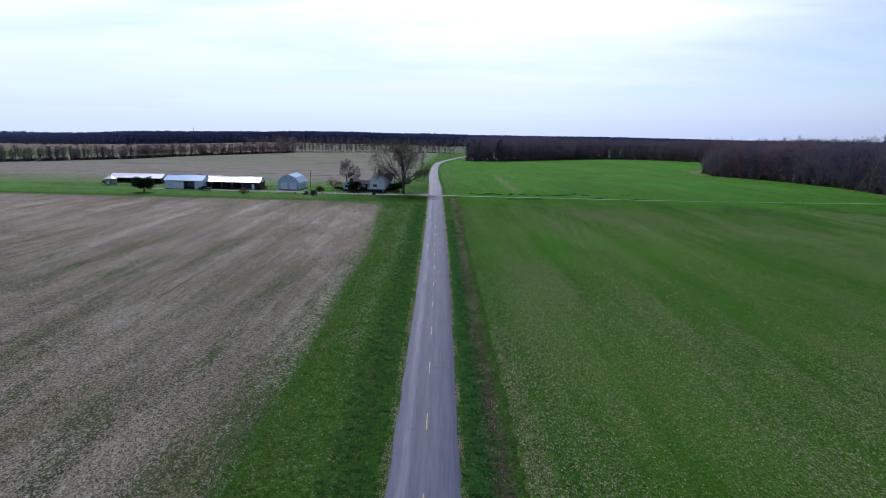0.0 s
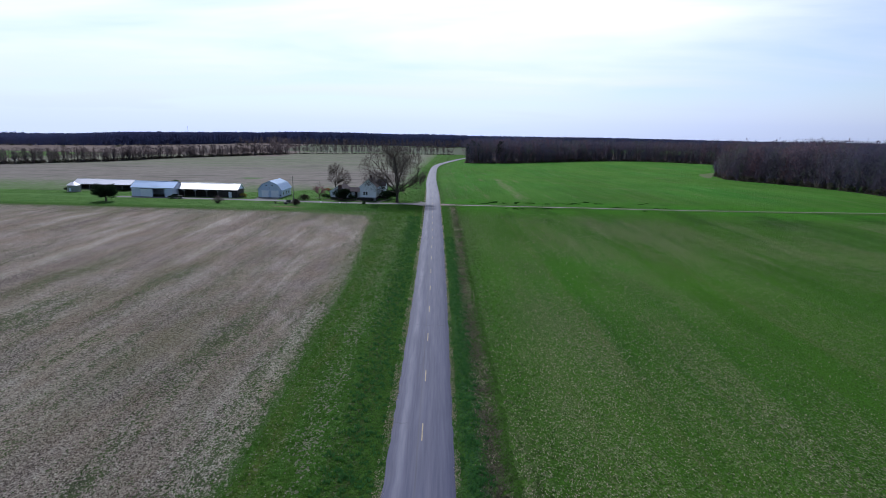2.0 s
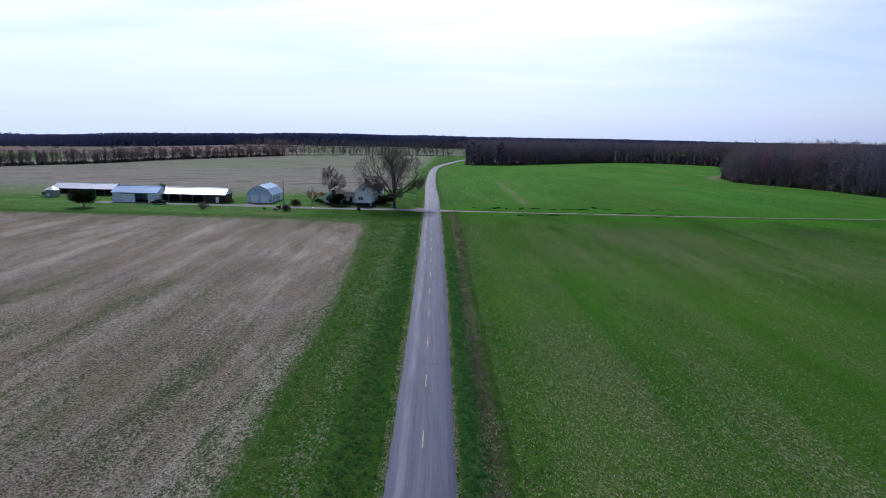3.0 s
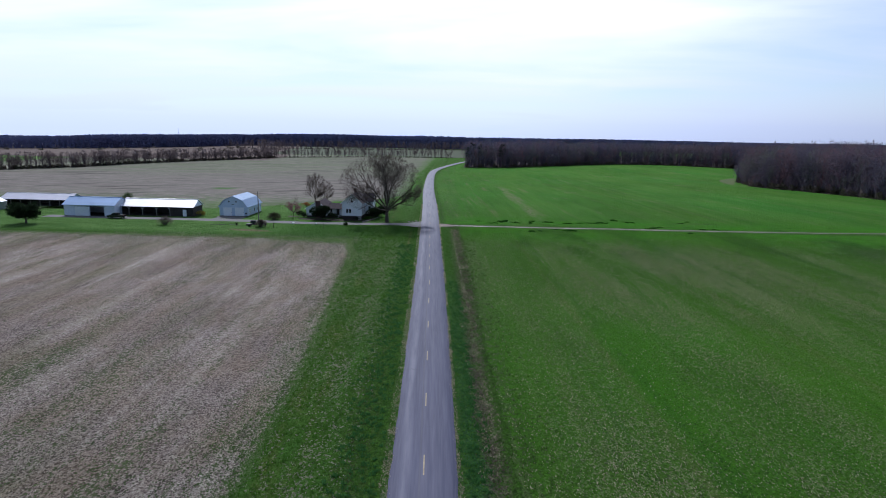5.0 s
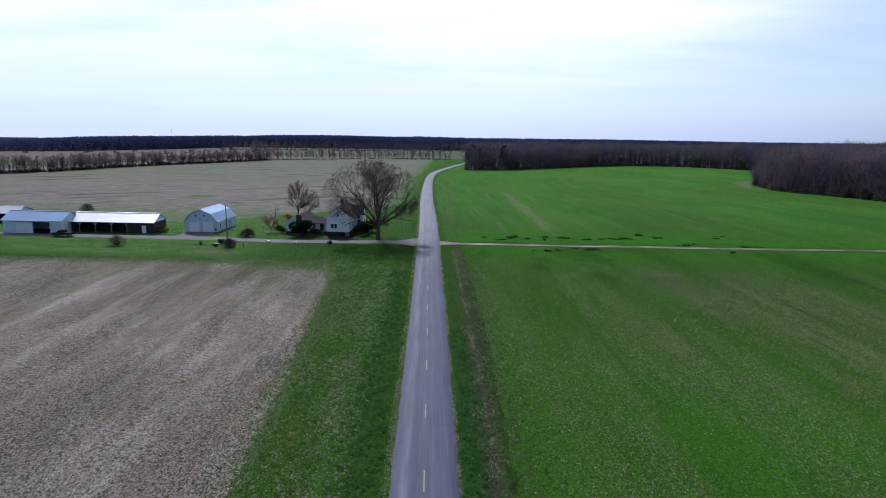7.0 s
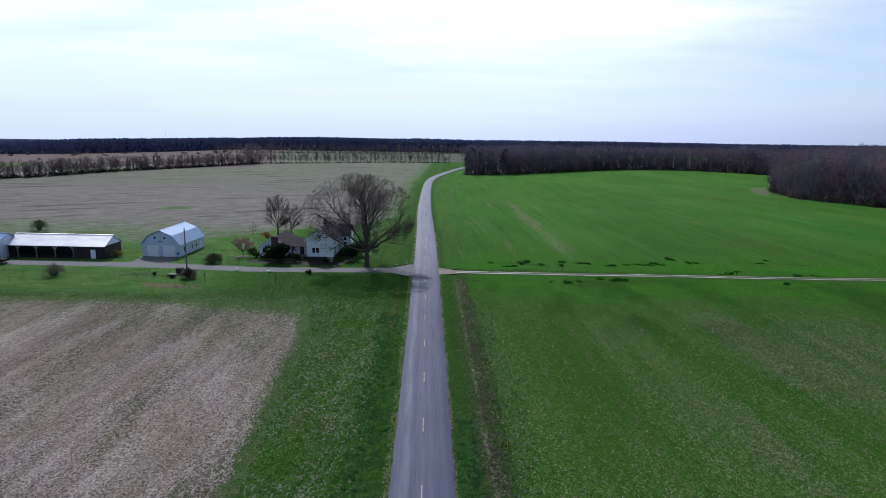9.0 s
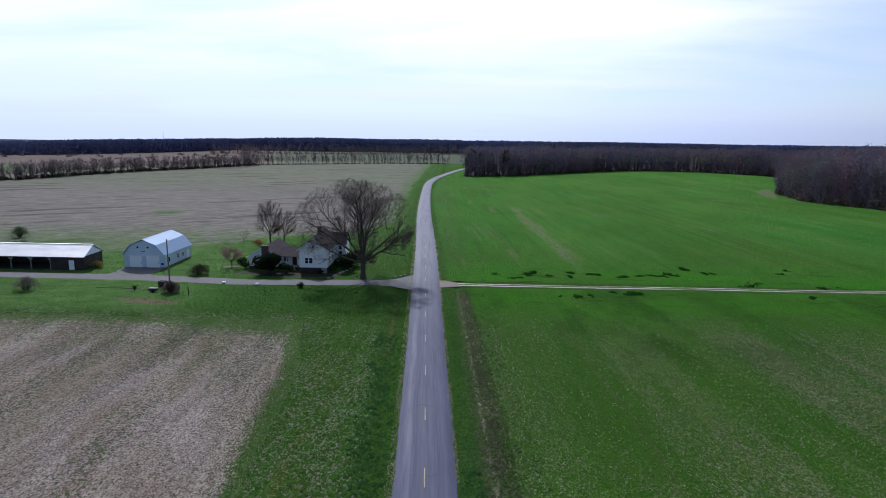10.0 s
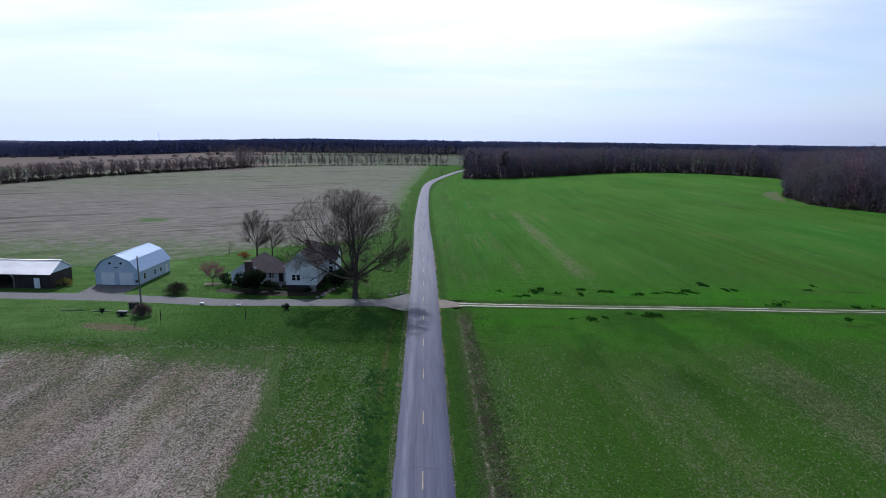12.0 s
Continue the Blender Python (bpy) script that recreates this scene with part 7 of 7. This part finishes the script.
def strew(name, d, y, size, tall, mat, label, seed, blades=2, flat=False, lift=0.0, category="grass", aim=6.283):
    """Small blades (upright) or flakes (lying) at the places given by distance from the road's middle and y."""
    rs = np.random.RandomState(seed)
    n = len(d)
    mid = np.interp(y, np.arange(-120, 560), [base_x(t) for t in range(-120, 560)])
    x = mid + d
    z = -4.0 * np.clip((y - 280) / 280, 0, 1) ** 2 + lift
    z = z - 0.32 * np.exp(-((d - 6.3) / 1.0) ** 2) - 0.28 * np.exp(-((d + 5.2) / 1.2) ** 2)
    tri, tint = [], []
    t0 = rs.rand(n)
    for b in range(blades):
        a = 1.571 + rs.uniform(-0.5, 0.5, n) * aim
        s = size * rs.uniform(0.6, 1.5, n)
        ox, oy = rs.normal(0, 0.35, n) * size, rs.normal(0, 0.35, n) * size
        if flat:
            w = s * rs.uniform(0.3, 0.65, n)
            e = rs.uniform(0.0, 0.10, n)
            p0 = np.stack([x + ox - np.cos(a) * s * 0.5, y + oy - np.sin(a) * s * 0.5, z + 0.02 + 0 * x], 1)
            p1 = np.stack([x + ox + np.cos(a) * s * 0.5, y + oy + np.sin(a) * s * 0.5, z + 0.02 + e], 1)
            p2 = np.stack([x + ox - np.sin(a) * w, y + oy + np.cos(a) * w, z + 0.03 + e], 1)
        else:
            h = tall * rs.uniform(0.5, 1.4, n)
            p0 = np.stack([x + ox - np.cos(a) * s * 0.5, y + oy - np.sin(a) * s * 0.5, z - 0.01], 1)
            p1 = np.stack([x + ox + np.cos(a) * s * 0.5, y + oy + np.sin(a) * s * 0.5, z - 0.01], 1)
            p2 = np.stack([x + ox + rs.normal(0, 0.5, n) * s, y + oy + rs.normal(0, 0.5, n) * s, z + h], 1)
        tri.append(np.stack([p0, p1, p2], 1))
        tint.append(t0)
    v = np.concatenate(tri).reshape(-1, 3)
    u = np.repeat(np.concatenate(tint), 3)
    m = len(v)
    me = bpy.data.meshes.new(name)
    me.vertices.add(m)
    me.vertices.foreach_set("co", v.astype(np.float32).ravel())
    me.loops.add(m)
    me.loops.foreach_set("vertex_index", np.arange(m, dtype=np.int32))
    me.polygons.add(m // 3)
    me.polygons.foreach_set("loop_start", np.arange(0, m, 3, dtype=np.int32))
    uv = me.uv_layers.new(name="UVMap")
    uv.data.foreach_set("uv", np.stack([u, np.full(m, 0.5)], 1).astype(np.float32).ravel())
    me.materials.append(mat)
    me.update()
    me.validate()
    return tagged(new(name, me), label, category, kind="stuff")


def spots(n, d0, d1, y0, y1, seed, near=1.6):
    """Random places, denser towards the start of the walk's ground and the road."""
    rs = np.random.RandomState(seed)
    return d0 + (d1 - d0) * rs.rand(n), y0 + (y1 - y0) * rs.rand(n) ** near


def keep(d, y, weight, seed):
    k = np.random.RandomState(seed).rand(len(d)) < weight
    return d[k], y[k]


M_STRAW = mat_twig("straw", (0.33, 0.292, 0.250), (0.49, 0.435, 0.375), (0.235, 0.208, 0.176), 0.5)
M_WEED = mat_twig("weeds", (0.050, 0.092, 0.028), (0.082, 0.130, 0.042), (0.036, 0.066, 0.020), 0.55)
M_BLADE = mat_twig("wheat_blades", (0.066, 0.175, 0.018), (0.120, 0.250, 0.032), (0.040, 0.115, 0.013), 0.6)
M_TURF = mat_twig("grass_blades", (0.052, 0.140, 0.020), (0.092, 0.190, 0.034), (0.036, 0.10, 0.014), 0.55)
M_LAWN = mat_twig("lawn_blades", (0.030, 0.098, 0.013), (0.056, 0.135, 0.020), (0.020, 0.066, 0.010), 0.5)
M_RANK = mat_twig("rank_grass", (0.040, 0.125, 0.036), (0.066, 0.165, 0.048), (0.028, 0.085, 0.026), 0.55)
M_WET = mat_twig("wet_rank_grass", (0.017, 0.066, 0.010), (0.028, 0.090, 0.014), (0.012, 0.045, 0.007), 0.4)
M_CLOD = mat_twig("soil_clods", (0.13, 0.108, 0.085), (0.20, 0.17, 0.135), (0.085, 0.07, 0.056), 0.3)
M_STALK = mat_twig("cut_stalks", (0.35, 0.305, 0.245), (0.49, 0.435, 0.355), (0.235, 0.205, 0.162), 0.4)
M_DRY = mat_twig("dry_stalks", (0.33, 0.29, 0.20), (0.48, 0.43, 0.32), (0.20, 0.175, 0.12), 0.5)


def rows_of(d, gap, seed):
    """Draw places in to drilled rows that run along the road."""
    return np.round(d / gap) * gap + np.random.RandomState(seed).normal(0, gap * 0.16, len(d))


def tufts(n, d0, d1, y0, y1, seed, blades, reach):
    """Clumps of blades, some close together, some alone."""
    rs = np.random.RandomState(seed)
    cd, cy = d0 + (d1 - d0) * rs.beta(2.2, 2.2, n), y0 + (y1 - y0) * rs.rand(n) ** 1.15
    k = rs.randint(blades // 2, blades * 2, n)
    r = reach * rs.uniform(0.5, 1.5, n)
    return np.repeat(cd, k) + rs.normal(0, 1, k.sum()) * np.repeat(r, k), np.repeat(cy, k) + rs.normal(0, 1, k.sum()) * np.repeat(r, k)


def grow_fields():
    # stubble residue in streaks along the rows, short standing stalks, weeds between
    d, y = spots(330000, -150, -15.0, 30, 221.0, 1, 1.2)
    streak = value_noise(d, y * 0.05, 1.6, 11) * 0.6 + value_noise(d, y * 0.1, 6.0, 12) * 0.55
    patch = value_noise(d, y * 0.4, 14.0, 13)
    inside_field = np.clip((222 - y) / 14, 0, 1) * (d + 1.8 * np.clip((y - 130) / 60, 0, 1) + 3.5 * np.clip((y - 196) / 20, 0, 1) < -14.9)
    dd, yy = keep(d, y, np.clip(streak * 1.5 - 0.25, 0.1, 1) * np.clip(0.4 + patch, 0, 1) * inside_field, 2)
    strew("stubble_residue", dd, yy, 0.11, 0.08, M_STRAW, "pale broken maize stalks lying on the field", 3, blades=1, flat=True, lift=0.045, category="crop residue")
    dd, yy = keep(d, y, 0.42 * inside_field * np.clip(1.25 - patch, 0, 1), 61)
    strew("stubble_stalks", rows_of(dd, 0.76, 62), yy, 0.07, 0.15, M_STALK, "short cut maize stalks standing in rows", 63, blades=1, lift=0.03, category="crop residue")
    d, y = spots(120000, -150, -15.6, 30, 221.0, 4, 1.2)
    patch = value_noise(d, y * 0.3, 9.0, 14)
    edge = np.clip((d + 25) / 8, 0, 1) * 0.45 * np.clip((y - 95) / 50, 0.15, 1) + np.clip((y - 202) / 18, 0, 1) * 0.4
    dd, yy = keep(d, y, np.clip((patch - 0.46) * 1.2, 0.04, 0.5) + edge, 5)
    strew("field_weeds", dd, yy, 0.12, 0.10, M_WEED, "green weeds coming up through the stubble", 6, blades=2, lift=0.03, category="weeds")
    # young wheat in drilled rows
    d, y = spots(420000, 8.0, 120, 28, 243.2, 7, 1.25)
    thin = value_noise(d, y * 0.2, 10.0, 15)
    dd, yy = keep(d, y, np.clip(1.35 - thin, 0.3, 1) * np.clip((120 - d) / 45, 0, 1), 8)
    strew("wheat_plants", rows_of(dd, 0.25, 64), yy, 0.10, 0.11, M_BLADE, "young wheat plants in drilled rows", 9, blades=1, lift=0.03, category="wheat")
    dd, yy = keep(d, y, 0.55 * (np.clip((thin - 0.34) * 1.6, 0.14, 0.8) * np.clip((235 - y) / 60, 0, 1) + np.clip((20 - d) / 14, 0, 0.35) * np.clip((140 - y) / 40, 0, 1)), 10)
    strew("wheat_field_residue", dd, yy, 0.17, 0.08, M_DRY, "old pale residue between the wheat rows", 11, blades=1, flat=True, lift=0.09, category="crop residue", aim=1.6)
    # yard and lawn
    d, y = spots(60000, -175, -3.2, 217.5, 300, 43, 1.0)
    clear = (np.abs(y - 246.5) > 3.2) & (np.random.RandomState(45).rand(len(y)) < np.where(d > -60, np.clip((300 - y) / 26, 0, 1), np.clip((276 - y) / 14, 0, 1)))
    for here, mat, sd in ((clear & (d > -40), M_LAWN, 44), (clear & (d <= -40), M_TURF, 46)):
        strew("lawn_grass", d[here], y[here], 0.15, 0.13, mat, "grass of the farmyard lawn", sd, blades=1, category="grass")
    # residue blown on to the verge beside the field
    d, y = spots(60000, -19.5, -6.0, 28, 219, 51, 1.1)
    dd, yy = keep(d, y, np.clip((value_noise(d, y * 0.15, 2.6, 52) - 0.22) * 1.1, 0.06, 0.8) * np.clip((-d - 5) / 9, 0.1, 1) * np.where(np.abs(d + 10.2) < 1.5, 1.0, 0.45) * np.clip((y - 60) / 90, 0.3, 1), 53)
    strew("verge_residue", dd, yy, 0.1, 0.08, M_STRAW, "pale residue scattered on the verge", 54, blades=1, flat=True, lift=0.05, category="crop residue")
    # verges
    d, y = spots(110000, -19.5, -3.1, 28, 243.0, 12, 1.3)
    dd, yy = keep(d, y, 0.45 + 0.5 * value_noise(d, y, 3.0, 16), 13)
    strew("verge_grass", dd, yy, 0.11, 0.11, M_TURF, "short grass on the road verge", 14, blades=1, category="grass")
    dd, yy = tufts(3000, -19.0, -4.5, 28, 226, 72, 8, 0.11)
    strew("verge_tufts", dd, yy, 0.12, 0.15, M_TURF, "small tufts standing in the verge grass", 73, blades=1, category="grass")
    dd, yy = tufts(1250, -8.4, -3.2, 28, 214, 15, 14, 0.14)
    strew("ditch_grass", dd, yy, 0.12, 0.22, M_RANK, "rank green tufts in the roadside ditch", 16, blades=1, category="grass")
    d, y = spots(26000, 3.0, 8.0, 28, 242.0, 17, 1.2)
    strew("verge_grass", d, y, 0.11, 0.11, M_TURF, "short grass on the road verge", 65, blades=1, category="grass")
    dd, yy = tufts(800, 3.0, 6.2, 28, 176, 18, 14, 0.14)
    strew("ditch_grass", dd, yy, 0.12, 0.20, M_RANK, "dark rank tufts in the roadside ditch", 19, blades=1, category="grass")
    dd, yy = tufts(1000, 6.2, 13.0, 34, 242, 66, 8, 0.12)
    strew("ditch_weeds", dd, yy, 0.12, 0.15, M_WEED, "dark coarse weeds between ditch and wheat", 67, blades=1, category="weeds")
    d, y = spots(42000, 4.6, 9.0, 28, 240.0, 68, 1.2)
    centre = 6.1 + 1.2 * np.clip((y - 138) / 47, 0, 1)
    dd, yy = keep(d, y, np.exp(-((d - centre) / 0.8) ** 2) * np.clip(value_noise(d, y, 1.2, 19) * 1.7 - 0.3, 0, 1), 20)
    strew("soil_clods", dd, yy, 0.18, 0.10, M_CLOD, "brown clods in the bare ditch", 21, blades=2, category="soil")
    dd, yy = keep(d, y, 0.4 * np.exp(-((d - centre) / 1.0) ** 2) * np.clip(value_noise(d, y * 0.5, 1.5, 69) * 1.9 - 0.6, 0, 1), 70)
    strew("dry_stalks", dd, yy, 0.14, 0.16, M_DRY, "pale dry stalks in the bare ditch", 71, blades=1, category="dry grass")
    for lo, hi, sd in ((-3.6, -2.75, 22), (2.75, 3.25, 25)):
        d, y = spots(9000, lo, hi, 25, 300, sd, 1.25)
        dd, yy = keep(d, y, np.clip(value_noise(d, y, 2.4, sd) * 1.6 - 0.45, 0, 1), sd + 1)
        strew("dry_stalks", dd, yy, 0.12, 0.10, M_DRY, "pale dry stalks and grit along the asphalt", sd + 2, blades=2, category="dry grass")
    # rank clumps in the wet ground along the farm track
    rs = np.random.RandomState(33)
    spread = ((10.7, 255.2, 3.0), (13.5, 257.6, 2.4), (19.7, 255.8, 4.0), (32.2, 240.2, 1.3), (30.5, 242.3, 1.0), (55.8, 260.5, 1.4), (59.8, 250.0, 1.2), (75.2, 264.2, 2.6),
              (50.1, 264.5, 0.8), (33.4, 255.8, 2.2), (39.8, 257.1, 1.4), (20.0, 238.4, 3.5), (75.9, 249.1, 1.6), (66.0, 240.5, 1.2), (24.0, 258.5, 2.6), (45.0, 259.0, 1.0), (8.0, 253.6, 2.0))
    ds, ys = [], []
    for a, b, wide in spread:
        for q in range(rs.randint(2, 6)):
            n = rs.randint(10, 44)
            ds.append(a - base_x(b) + rs.normal(0, wide) + rs.normal(0, rs.uniform(0.2, 0.7), n))
            ys.append(b + rs.normal(0, 0.8) + rs.normal(0, rs.uniform(0.3, 0.7), n))
    strew("rank_clumps", np.concatenate(ds), np.concatenate(ys), 0.28, 0.2, M_WET, "dark rank clumps in the wet wheat", 34, blades=4, category="grass")


grow_fields()
